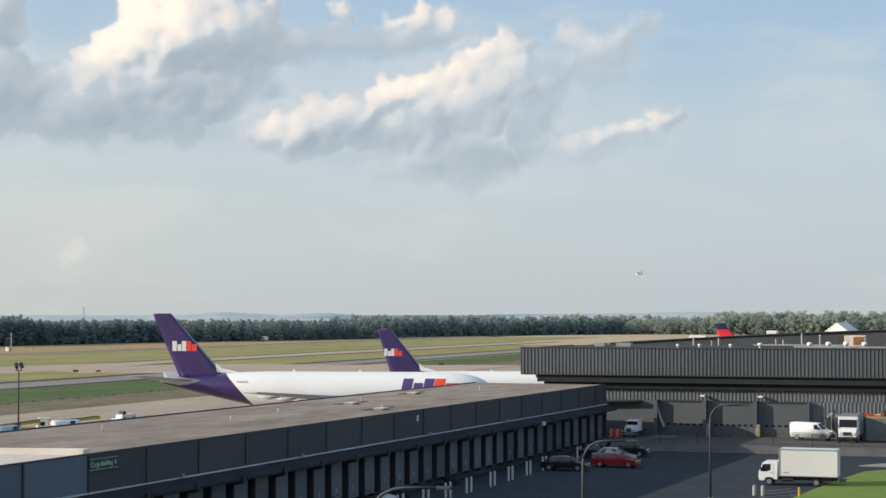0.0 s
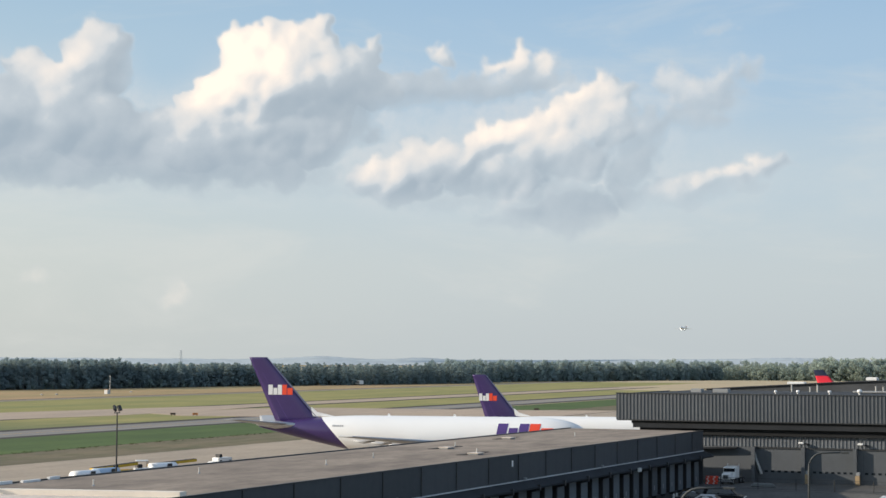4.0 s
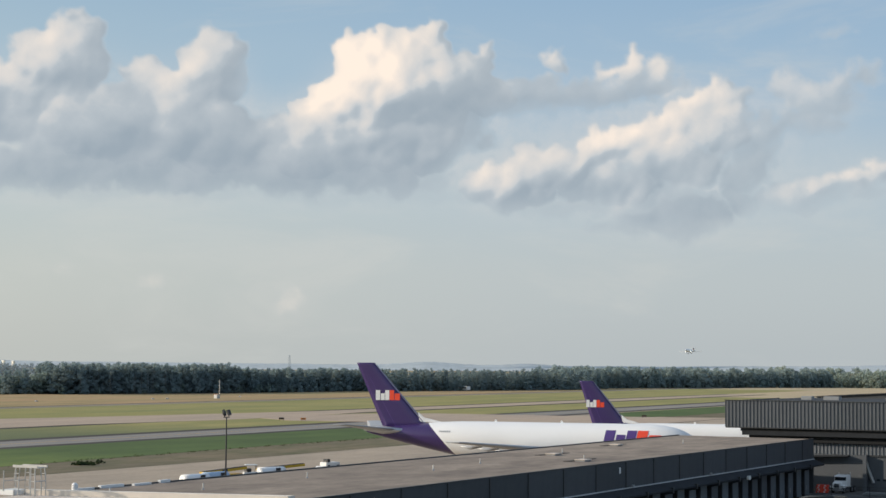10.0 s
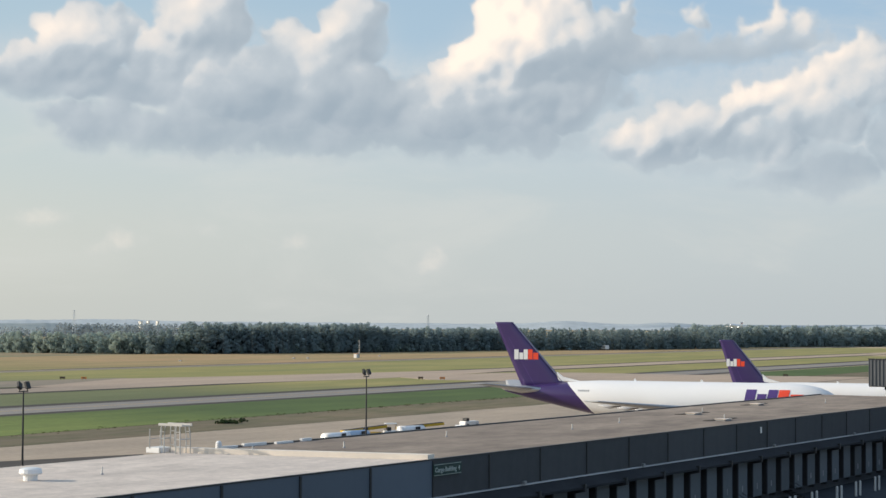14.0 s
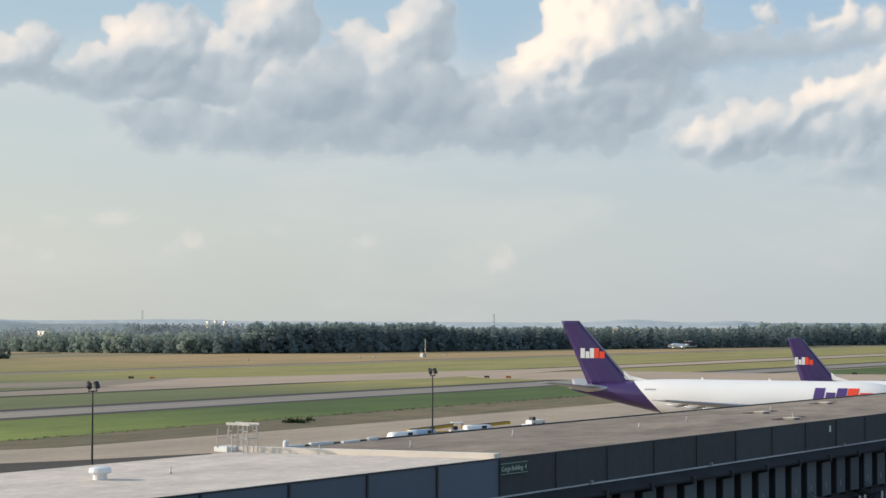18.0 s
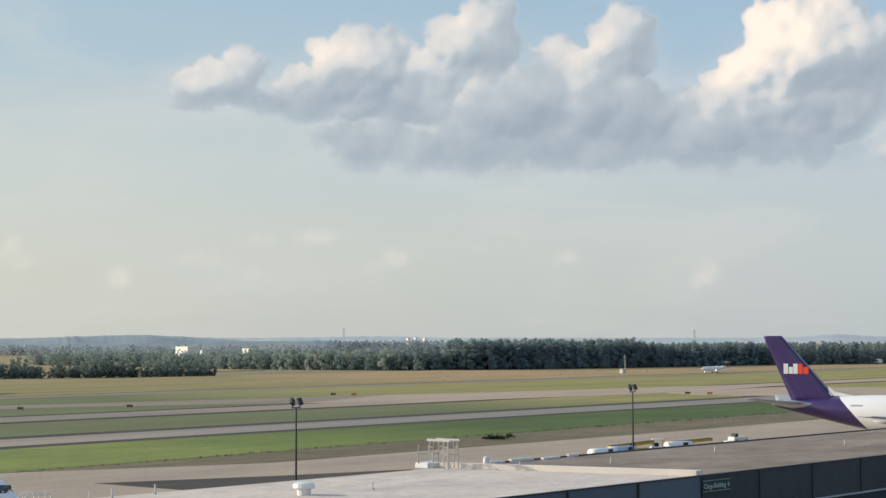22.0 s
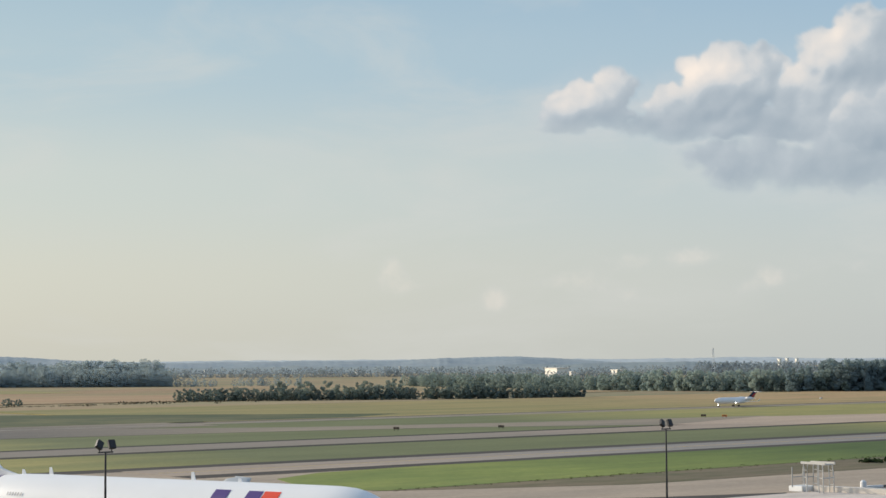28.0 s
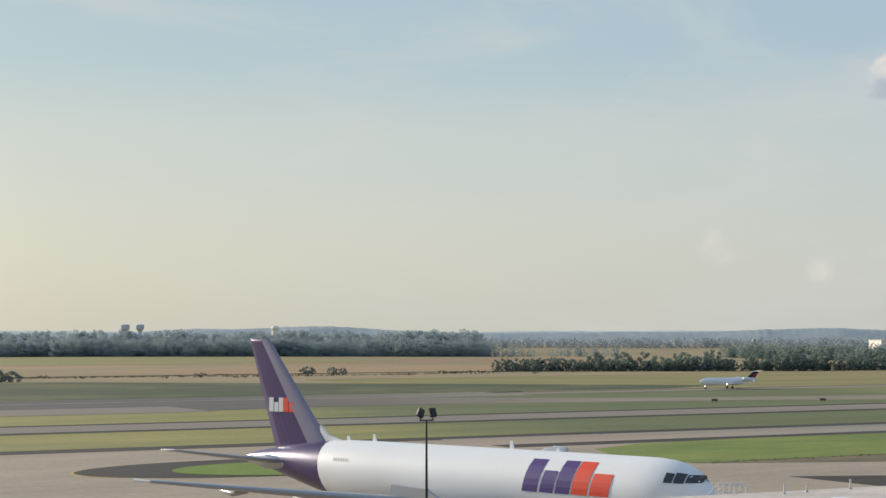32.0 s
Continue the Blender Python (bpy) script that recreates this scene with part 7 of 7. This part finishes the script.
def container(m):
    c = thing("skip_container", m, "grey steel container with timber and rusty scrap on top", "container")
    bm = NB()
    box(bm, -2.2, 2.2, -1.1, 1.1, 0.1, 2.3)
    part("shell", bm, "cont_grey", c)
    for k in range(12):
        part("rib", box(NB(), -2.1 + 0.37 * k, -2.0 + 0.37 * k, -1.16, -1.1, 0.15, 2.2), "cont_grey", c)
    part("top_rim", box(NB(), -2.25, 2.25, -1.18, 1.18, 2.3, 2.48, 0.02), "wood", c, "pale timber rim")
    for x, y, w, d, h, tilt, mat, name in ((-1.5, -0.5, 1.9, 0.3, 0.16, 6, "orange_red", "plank"), (-0.9, 0.1, 2.3, 0.35, 0.2, -8, "wood", "plank"), (-0.2, -0.4, 0.7, 0.6, 0.42, 3, "rust", "scrap"),
                                           (0.25, -0.5, 0.55, 0.6, 0.62, -4, "rubber", "scrap"), (0.9, -0.2, 0.8, 0.7, 0.3, 5, "rust", "scrap"), (1.3, 0.3, 1.0, 0.3, 0.18, -10, "orange_red", "plank")):
        piece = part(name, box(NB(), -w / 2, w / 2, -d / 2, d / 2, 0, h, 0.04), mat, c)
        piece.matrix_basis = pose(x, y, 2.5, 0, tilt, tilt * 3)
    part("drum", tube(NB(), [(0.35, -0.45, 3.05), (0.35, -0.45, 3.1), (0.35, -0.45, 3.4)], [0.2, 0.24, 0.24], 12), "rubber", c, "black drum")


container(pose(-22.2, 232.5, 0) @ Matrix.Diagonal((1.05, 1, 1.3, 1)))
bm = NB()
for k in range(5):
    tube(bm, [(-1.6 + 0.1 * k, 0.1 * (k % 3), 0.16 + 0.2 * (k // 3)), (1.5 - 0.08 * k, 0.12 * (k % 3), 0.14 + 0.2 * (k // 3))], 0.15, 8)
solo("pipe_bundle", bm, "cont_grey", pose(-49.6, 226.8, 0, 0, 0, 6), "low bundle of dark pipes lying in the yard", "pipes")
cabinet = thing("wall_cabinet", pose(-29.8, 235.3, 0), "pair of dark metal cabinets with pipes fixed on the hangar wall", "cabinet")
for x0, x1 in ((-0.35, 0.3), (0.9, 1.45)):
    door = part("cabinet_box", box(NB(), x0, x1, -0.25, 0.28, 1.15, 2.75, 0.03), "rubber", cabinet, "dark metal cabinet")
    part("hinge", box(NB(), x0 + 0.03, x0 + 0.07, -0.27, -0.25, 1.4, 2.5), "steel", door)
part("conduit", tube(NB(), [(0.0, 0.1, 2.7), (0.0, 0.1, 3.1), (0.35, 0.1, 3.35), (1.1, 0.1, 3.35), (1.15, 0.1, 2.7)], 0.07, 8), "steel", cabinet, "bent grey conduit")
part("fitting", box(NB(), 0.15, 0.6, -0.2, 0.2, 3.0, 3.3, 0.05), "trim", cabinet, "pale fitting")
part("fitting", box(NB(), 0.7, 0.95, -0.15, 0.2, 3.25, 3.8, 0.05), "rubber", cabinet)
for x in (-45.6, -39.0):
    p = thing("guard_post", pose(x, 235.2, 0), "weathered yellow guard post between the hangar doors", "post", "guard posts")
    part("post", box(NB(), -0.3, 0.3, -0.2, 0.2, 0, 1.25, 0.04), "wood", p)
    part("cap", box(NB(), -0.24, 0.3, -0.18, 0.2, 1.25, 1.7, 0.05), "trim", p)


def yard_fence():
    f = thing("yard_fence", pose(0, 221.6, 0), "low chain-link fence along the hangar yard", "fence")
    post = None
    x = -54.0
    while x < 20:
        if post is None:
            post = part("post", tube(NB(), [(0, 0, 0), (0, 0, 1.5)], 0.05, 8), "dark_steel", f)
            post.matrix_basis = pose(x, 0, 0)
        else:
            twin(post, f, x, 0, 0)
        x += 4.8
    for z in (0.15, 1.45):
        part("rail", tube(NB(), [(-54, 0, z), (20, 0, z)], 0.02, 6), "dark_steel", f)
    bm = NB()
    for k in range(0, 740, 3):
        for a, b in ((0, 1.2), (1.2, 0)):
            x = -54 + k * 0.1
            tube(bm, [(x + a, 0, 0.15), (x + b, 0, 1.45)], 0.006, 3, False)
    part("mesh", bm, "dark_steel", f, "thin wire mesh")


yard_fence()
for x in (-28.3, -27.5):
    solo("grey_post", tube(NB(), [(0, 0, 0), (0, 0, 0.9), (0, 0, 1.0)], [0.2, 0.2, 0.1], 12), "steel", pose(x, 168.5, LOT), "short grey post at the car park edge", "bollard", "car park posts")
solo("yellow_post", tube(NB(), [(0, 0, 0), (0, 0, 0.9), (0, 0, 0.98)], [0.12, 0.12, 0.05], 12), "yellow_gse", pose(-24.0, 168.0, LOT), "short yellow post at the lawn corner", "bollard")


for x0, y0, x1, y1 in ((-28.0, 169.6, -24.8, 174.5), (-27.7, 167.0, -24.6, 170.6), (-28.3, 172.3, -26.0, 176.0)):
    run = Vector((x1 - x0, y1 - y0, 0)).length
    line = part("parking_line", box(NB(), 0, run, -0.06, 0.06, 0, 0.006), "marking")
    line.matrix_basis = pose(x0, y0, LOT + 0.002, 0, 0, math.degrees(math.atan2(y1 - y0, x1 - x0)))
    tagged(line, "thin worn white parking line on asphalt", "marking", "parking lines", "structure")


# ---- roofscape of the hangar ----
def ball_vent(x, y, z, s=1.0):
    v = thing("turbine_vent", pose(x, y, z), "white turbine vent on the hangar roof", "vent", "turbine vents")
    part("stem", tube(NB(), [(0, 0, 0), (0, 0, 0.35 * s)], 0.2 * s, 10), "white", v)
    part("ball", tube(NB(), [(0, 0, 0.3 * s), (0, 0, 0.42 * s), (0, 0, 0.65 * s), (0, 0, 0.9 * s), (0, 0, 1.0 * s)], [0.25 * s, 0.42 * s, 0.5 * s, 0.4 * s, 0.1 * s], 14), "white", v, "white slatted ball", True)


for x, y, s in ((-53.3, 252, 0.5), (-50.1, 252, 0.55), (-45.6, 252, 0.55), (-41.4, 252, 0.75), (-34.4, 252, 0.85), (-32.0, 254, 0.9), (-29.9, 257, 0.9), (-27.0, 254, 0.9)):
    ball_vent(x, y, 11.55, s)


def air_unit(x, y):
    v = thing("air_handler", pose(x, y, 11.55), "beige rooftop air handling unit with a brown grille", "air unit")
    part("housing", box(NB(), -1.5, 1.5, -0.9, 0.9, 0.2, 1.75, 0.04), "roof_white", v)
    part("grille", box(NB(), -0.2, 1.3, -0.94, -0.9, 0.4, 1.55), "rust", v, "brown grille")
    part("skid", box(NB(), -1.7, 1.7, -1.0, 1.0, 0.0, 0.2), "steel", v)


air_unit(-28.8, 259.0)
for x, y, h in ((-54.2, 268, 1.1), (-51.4, 268, 0.7), (-50.3, 268, 1.1), (-41.6, 268, 1.0), (-40.5, 268, 0.9), (-37.7, 268, 1.9), (-35.0, 268, 1.7), (-24.6, 262, 2.0)):
    solo("roof_flue", tube(NB(), [(0, 0, 0), (0, 0, h), (0, 0, h + 0.08)], [0.13, 0.13, 0.2], 10), "steel", pose(x, y, 11.55), "thin grey flue on the hangar roof", "flue", "roof flues")
for x0, x1 in ((-66.6, -65.0), (-63.3, -61.0)):
    solo("skylight", box(NB(), x0, x1, -0.8, 0.8, 0, 0.55, 0.05), "trim", pose(0, 256, 11.55), "pale flat skylight on the hangar roof", "skylight", "skylights")
for x0, x1, y in ((-44, -30, 262), (-36, -22, 248)):
    solo("roof_duct", tube(NB(), [(x0, 0, 0.35), (x1, 0, 0.35)], 0.16, 10), "steel", pose(0, y, 11.4), "long grey duct along the hangar roof", "duct", "roof ducts")
solo("roof_crate", box(NB(), -0.9, 0.9, -1, 1, 0, 0.6, 0.1), "white", pose(-46.5, 296, 13.0), "white rooftop unit on the rear block", "air unit")
solo("roof_crate", box(NB(), -1.5, 1.5, -0.8, 0.8, 0, 0.45, 0.1), "white", pose(-59.0, 296, 12.3), "small white rooftop unit on the rear block", "air unit")


def gable_shed():
    g = thing("gable_shed", pose(-49.4, 417, 0, 0, 0, -22), "white gabled shed far behind the hangar", "building")
    part("wall", box(NB(), -3.3, 3.3, -2.5, 2.5, 0, 11.9), "box_white", g)
    part("roof", prism(NB(), [(-3.6, 11.75), (0, 14.1), (3.6, 11.75), (3.6, 12.0), (0, 14.4), (-3.6, 12.0)], -2.6, 2.6), "box_white", g, "pale metal roof")
    part("gable", prism(NB(), [(-3.3, 11.9), (3.3, 11.9), (0, 14.05)], -2.5, -2.3), "box_white", g)


gable_shed()


def parked_jet(m):
    spec = dict(length=36.0, half=1.9, tall=1.95, centre=4.0, nose=6.5, taper=0.66)
    a = thing("parked_airliner", m, "airliner with a red and navy tail parked behind the hangar", "airplane")
    st = [0, 0.1, 0.4, 1, 2, 3.5, 5, 6.5] + [6.5 + 2.6 * k for k in range(1, 12)] + [36.0]
    part("body", loft(NB(), fuselage_rings(spec, st, seg=20)), "air_white", a, "", True)
    f = part("fin", aerofoil(NB(), [((-(25.4 + 7.8 * t), 0, 5.8 + 8.8 * t), 6.9 - 5.1 * t, 0.28 * (1 - 0.4 * t), (1, 0)) for t in (0, 0.5, 0.87)]), "tail_red", a, "red tail fin", True)
    part("fin_tip", aerofoil(NB(), [((-(25.4 + 7.8 * t), 0, 5.8 + 8.8 * t), 6.9 - 5.1 * t, 0.28 * (1 - 0.4 * t), (1, 0)) for t in (0.87, 1.0)]), "tail_navy", f, "navy fin tip")
    for s in (1, -1):
        part("wing", aerofoil(NB(), [((-(12 + 8 * t), s * (1 + 16 * t), 3.0 + 1.2 * t), 6.5 - 4.8 * t, 0.5 * (1 - 0.7 * t), (0, 1)) for t in (0, 0.5, 1.0)]), "air_grey", a, "", True)
        part("tailplane", aerofoil(NB(), [((-(31 + 3 * t), s * 6 * t, 5.0 + 0.5 * t), 3.6 - 2.0 * t, 0.25 * (1 - 0.5 * t), (0, 1)) for t in (0, 1.0)]), "air_grey", a, "", True)
        part("main_leg", tube(NB(), [(-18, s * 3, 0.5), (-18, s * 2.8, 3.0)], 0.15, 8), "steel", a)
        wheel_set(a, -18, s * 3, 0.5, 0.35)
    part("nose_leg", tube(NB(), [(-4, 0, 0.4), (-4, 0, 2.6)], 0.1, 8), "steel", a)
    wheel_set(a, -4, 0, 0.4, 0.25)


parked_jet(pose(-27.7, 330.0, 0, 0, 0, 0))


# ---- equipment on the apron ----
def belt_loader(m):
    b = thing("belt_loader", m, "yellow belt loader standing on the apron", "belt loader", "belt loaders")
    part("chassis", box(NB(), -3.0, 2.6, -0.8, 0.8, 0.45, 1.0, 0.06), "yellow_gse", b)
    part("conveyor", prism(NB(), [(-3.8, 1.05), (3.6, 1.55), (3.6, 1.9), (-3.8, 1.4)], -0.5, 0.5), "yellow_gse", b, "inclined yellow conveyor")
    part("belt", prism(NB(), [(-3.75, 1.41), (3.55, 1.91), (3.55, 1.95), (-3.75, 1.45)], -0.42, 0.42), "rubber", b, "black belt")
    part("seat", box(NB(), -0.6, 0.1, -0.75, -0.35, 1.0, 1.7, 0.05), "dark_steel", b)
    for s in (-1, 1):
        for x in (-2.2, 1.8):
            wheel(b, x, s * 0.75, 0.4, 0.25)


belt_loader(pose(-134.5, 206.0, 0, 0, 0, 70))
belt_loader(pose(-132.0, 217.0, 0, 0, 0, 60))


def tug(m, label, roofed=True):
    t = thing("baggage_tug", m, label, "tug")
    part("body", box(NB(), -1.5, 1.5, -0.75, 0.75, 0.35, 1.1, 0.08), "white", t)
    if roofed:
        part("canopy", box(NB(), -1.3, 0.4, -0.75, 0.75, 2.05, 2.15, 0.03), "white", t)
    for x in (-1.2, 0.3) if roofed else ():
        for y in (-0.68, 0.68):
            part("post", tube(NB(), [(x, y, 1.05), (x, y, 2.08)], 0.035, 6), "dark_steel", t)
    part("seat", box(NB(), -1.0, -0.4, -0.5, 0.5, 1.1, 1.6, 0.06), "dark_steel", t)
    for s in (-1, 1):
        for x in (-1.0, 1.0):
            wheel(t, x, s * 0.7, 0.36, 0.22)


tug(pose(-132.5, 210.5, 0, 0, 0, 40), "white baggage tug with a canopy on the apron")
tug(pose(-136.0, 238.0, 0, 0, 0, 75), "low open white tug standing on the apron", False)


def cart(m, cover, label):
    c = thing("baggage_cart", m, label, "cart", "baggage carts")
    part("deck", box(NB(), -2.0, 2.0, -0.85, 0.85, 0.5, 0.65, 0.02), "steel", c)
    rings = [[(x, 0.9 * math.cos(a), 0.7 + 1.0 * math.sin(a) ** 0.7) for a in [math.pi * k / 10 for k in range(11)]] for x in (-2.0, -1.0, 0.0, 1.0, 2.0)]
    part("cover", loft(NB(), rings), cover, c, "rounded cover", True)
    part("doorway", box(NB(), 0.2, 1.0, -0.93, -0.9, 0.75, 1.6), "dark_steel", c)
    for s in (-1, 1):
        for x in (-1.4, 1.4):
            wheel(c, x, s * 0.7, 0.28, 0.18)
    part("tow_bar", tube(NB(), [(2.0, 0, 0.5), (3.0, 0, 0.4)], 0.04, 6), "steel", c)


cart(pose(-131.5, 194.5, 0, 0, 0, 75), "white", "white covered baggage cart on the apron")
cart(pose(-132.0, 200.0, 0, 0, 0, 78), "blue_cover", "pale blue covered baggage cart on the apron")
cart(pose(-131.5, 213.5, 0, 0, 0, 65), "white", "white covered baggage cart beside the belt loaders")


def boarding_stairs(m):
    s = thing("boarding_stairs", m, "white wheeled stairs at the nose of the jet", "stairs")
    part("base", box(NB(), -2.4, 1.0, -0.9, 0.9, 0.35, 0.75, 0.04), "white", s)
    part("flight", prism(NB(), [(-4.2, 0.6), (0.0, 4.7), (0.0, 5.0), (-4.4, 0.75)], -0.7, 0.7), "white", s)
    part("platform", box(NB(), 0.0, 1.6, -0.8, 0.8, 4.85, 5.0), "white", s)
    for x in (0.05, 0.8, 1.55):
        for y in (-0.78, 0.78):
            part("post", tube(NB(), [(x, y, 4.95), (x, y, 6.15)], 0.04, 6), "white", s)
    for y in (-0.78, 0.78):
        for z in (5.5, 6.1):
            part("rail", tube(NB(), [(0.05, y, z), (1.55, y, z)], 0.035, 6), "white", s)
        part("handrail", tube(NB(), [(0.05, y, 6.1), (-4.2, y, 1.9)], 0.035, 6), "white", s)
        part("strut", tube(NB(), [(0.9, y, 0.6), (0.9, y, 4.9)], 0.06, 8), "steel", s)
        wheel(s, -1.8, y, 0.35, 0.22)
        wheel(s, 0.6, y, 0.35, 0.22)


boarding_stairs(pose(-95.6, 73.2, 0, 0, 0, 65))


# ---- airfield furniture ----
def guidance_sign(x, y, face, label, w=1.5, h=0.55):
    s = thing("taxiway_sign", pose(x, y, 0, 0, 0, 20), label, "sign", "taxiway signs")
    part("board", box(NB(), -w / 2, w / 2, -0.12, 0.12, 0.35, 0.35 + h, 0.02), face, s)
    for k in (-0.35, 0.35):
        part("leg", tube(NB(), [(k * w, 0, 0), (k * w, 0, 0.4)], 0.05, 6), "dark_steel", s)
    part("bar", box(NB(), -w * 0.3, w * 0.3, -0.135, -0.12, 0.35 + h * 0.3, 0.35 + h * 0.7), "sign_dark" if face == "sign_orange" else "trim", s, "bar of lettering") if face == "sign_orange" else None


for x, y, face in ((-260.5, 428, "sign_dark"), (-254.5, 430, "sign_orange"), (-262, 505, "sign_dark"), (-331, 366, "sign_orange"), (-186.5, 524, "sign_dark"), (-327, 249, "sign_dark"), (-317.5, 273, "sign_dark"), (-337, 364, "sign_dark")):
    guidance_sign(x, y, face, "orange taxiway guidance sign on the turf" if face == "sign_orange" else "dark taxiway guidance sign on the turf")


def glide_mast(x, y):
    g = thing("antenna_mast", pose(x, y, 0), "thin white antenna mast beside a white equipment hut", "antenna")
    part("mast", tube(NB(), [(0.8, 0, 0), (0.8, 0, 8.4)], [0.2, 0.16], 8), "steel", g)
    for z in (3.5, 5.5, 7.5):
        part("antenna", box(NB(), 0.55, 1.05, -0.35, -0.2, z, z + 0.3), "steel", g)
    part("hut", box(NB(), -1.6, 0.1, -1.0, 1.0, 0, 1.9, 0.05), "box_white", g, "white equipment hut")
    part("hut_roof", box(NB(), -1.7, 0.2, -1.1, 1.1, 1.9, 2.02), "sign_orange", g)


glide_mast(-440, 668)


def trailer(x, y):
    t = thing("white_trailer", pose(x, y, 0, 0, 0, -35), "long white trailer standing beyond the runway", "trailer")
    part("body", box(NB(), -5, 5, -1.3, 1.3, 0.6, 2.9, 0.1), "white", t)
    part("windows", box(NB(), -4.2, 4.2, -1.33, -1.3, 1.6, 2.2), "glass", t, "row of dark windows")
    for k in (-3.2, 3.2):
        for s in (-1, 1):
            wheel(t, k, s * 1.1, 0.4, 0.25)


trailer(-463, 975)
for x, y in ((-448, 640), (-450, 632), (-455, 560), (-452, 705)):
    solo("runway_light_box", box(NB(), -0.5, 0.5, -0.35, 0.35, 0, 0.6, 0.05), "trim", pose(x, y, 0), "small white equipment box beside the runway", "box", "runway boxes")


def weeds(x, y):
    rng = np.random.RandomState(31)
    spots = [(x + rng.normal(0, 0.9), y + rng.normal(0, 2.6)) for _ in range(16)]
    wood("weed_clump", "leaf_weed", spots, 0.35 + 0.4 * rng.rand(16), 31, "dark clump of weeds on the soil verge", "weeds", lobes=9, per=14, leaf=3.4, bulk=1.6, wide=1.3, crown_from=0.0)


weeds(-173.5, 226.5)
rng = np.random.RandomState(44)
tuft_y = [134 + 330 * rng.rand() for _ in range(420)]
tufts = [(-177.5 - min(5.0, 0.04 * (y - 134)) + rng.normal(0, 0.8), y) for y in tuft_y]
wood("verge_tufts", "leaf_verge", tufts, 0.07 + 0.16 * rng.rand(420), 44, "ragged grass tufts along the soil verge", "grass", lobes=5, per=8, leaf=4.0, bulk=1.6, wide=1.6, crown_from=0.0)


# ---- far landmarks ----
def far_at(az, d, z=0.0):
    return pose(-math.sin(radians(az)) * d, math.cos(radians(az)) * d, z, 0, 0, az)


def far_block(az, d, w, z1, label, mat="far_wall", name="warehouse"):
    b = thing(name, far_at(az, d) @ pose(0, 0, 0, 0, 0, -60), label, "building", "far buildings")
    part("wall", box(NB(), -w / 2, w / 2, 0, w * 0.6, -1, z1 - 0.5), mat, b)
    part("roof", box(NB(), -w / 2 - 0.4, w / 2 + 0.4, -0.4, w * 0.6 + 0.4, z1 - 0.5, z1), mat, b)
    part("door", box(NB(), -w * 0.2, w * 0.1, -0.12, 0, 0, z1 * 0.4), "trim", b)


far_block(47.68, 1480, 20, 9.4, "pale sunlit warehouse among the trees")
far_block(45.62, 1480, 12, 7.6, "small pale sunlit warehouse among the trees")
far_block(47.05, 1520, 5, 6.0, "small pale house among the trees")
for az, d, w, h in ((57.6, 1900, 4, 7), (54.0, 2050, 5, 6), (60.4, 2100, 6, 6), (51.5, 2200, 6, 7), (52.6, 2150, 3, 9), (58.9, 2000, 3, 7), (62.3, 1500, 4, 9), (40.4, 2250, 5, 15.5), (40.15, 2250, 4, 16.2), (39.85, 2250, 4, 15.8)):
    far_block(az, d, w, h, "pale grey distant building between the trees", "box_grey" if d < 2240 else "far_wall")


def pylon(az, d, top):
    p = thing("lattice_mast", far_at(az, d), "thin dark lattice mast on the horizon", "mast", "far masts")
    for sx in (-1, 1):
        for sy in (-1, 1):
            part("leg", tube(NB(), [(sx * 1.6, sy * 1.6, 0), (sx * 0.5, sy * 0.5, top)], 0.22, 5), "tower_grey", p)
    for k in range(8):
        z = top * k / 8
        w = 1.6 - 1.1 * k / 8
        part("brace", tube(NB(), [(-w, -w, z), (w * 0.9, -w * 0.9, z + top / 8)], 0.14, 4), "tower_grey", p)


pylon(42.46, 1900, 27.5)
pylon(31.1, 1700, 23.5)


def water_tower(az, d, top, r, label):
    t = thing("water_tower", far_at(az, d), label, "tower", "far towers")
    part("shaft", tube(NB(), [(0, 0, 0), (0, 0, top - r * 1.4)], r * 0.45, 12), "tower_grey", t)
    part("tank", tube(NB(), [(0, 0, top - r * 1.5), (0, 0, top - r * 0.9), (0, 0, top - r * 0.2), (0, 0, top)], [r * 0.5, r * 0.95, r, r * 0.85], 18), "tower_grey", t, "grey tank")


water_tower(71.72, 3000, 29.5, 8.0, "tall grey storage tower on the horizon")
water_tower(71.25, 3000, 29.5, 7.4, "tall grey storage tower beside another")
t = thing("dome_tower", far_at(66.92, 2900), "pale domed tower above distant woods", "tower")
part("shaft", tube(NB(), [(0, 0, 0), (0, 0, 22)], 5.6, 14), "far_wall", t)
part("dome", tube(NB(), [(0, 0, 19.5), (0, 0, 22), (0, 0, 24.5), (0, 0, 26.4), (0, 0, 27)], [5.8, 6.6, 5.9, 3.6, 0.8], 16), "far_wall", t, "pale dome", True)
# ---- what moves ----
def motions():
    glide = ((0, 1761, 55.5), (2.5, 1629, 47.0), (6, 1454, 37.0), (9, 1306, 28.6), (13, 1113, 16.6), (16, 971, 7.4), (18, 880, 2.0), (19, 834, 0.6), (20, 787, 0.1), (21, 742, 0.1),
             (23, 660, 0.1), (25, 578, 0.1), (26, 538, 0.1), (29, 424, 0.1), (30.5, 370, 0.1), (32, 319, 0.1))
    rows = []
    for t, y, z in glide:
        nose_up = 3.0 if t < 19.5 else (1.5 if t < 20.5 else 0.0)
        rows.append((t, pose(-403.5, 0.98 * (y - 10.8), z, 0, 0, -90) @ pose(0, 0, 0, 0, -nose_up, 0)))
    walk(jet, rows)
    walk(clouds, [(0, pose(0, 0, EYE, 0, 0, 0)), (16, pose(0, 0, EYE, 0, 0, -0.5)), (32, pose(0, 0, EYE, 0, 0, -1.0))])

motions()
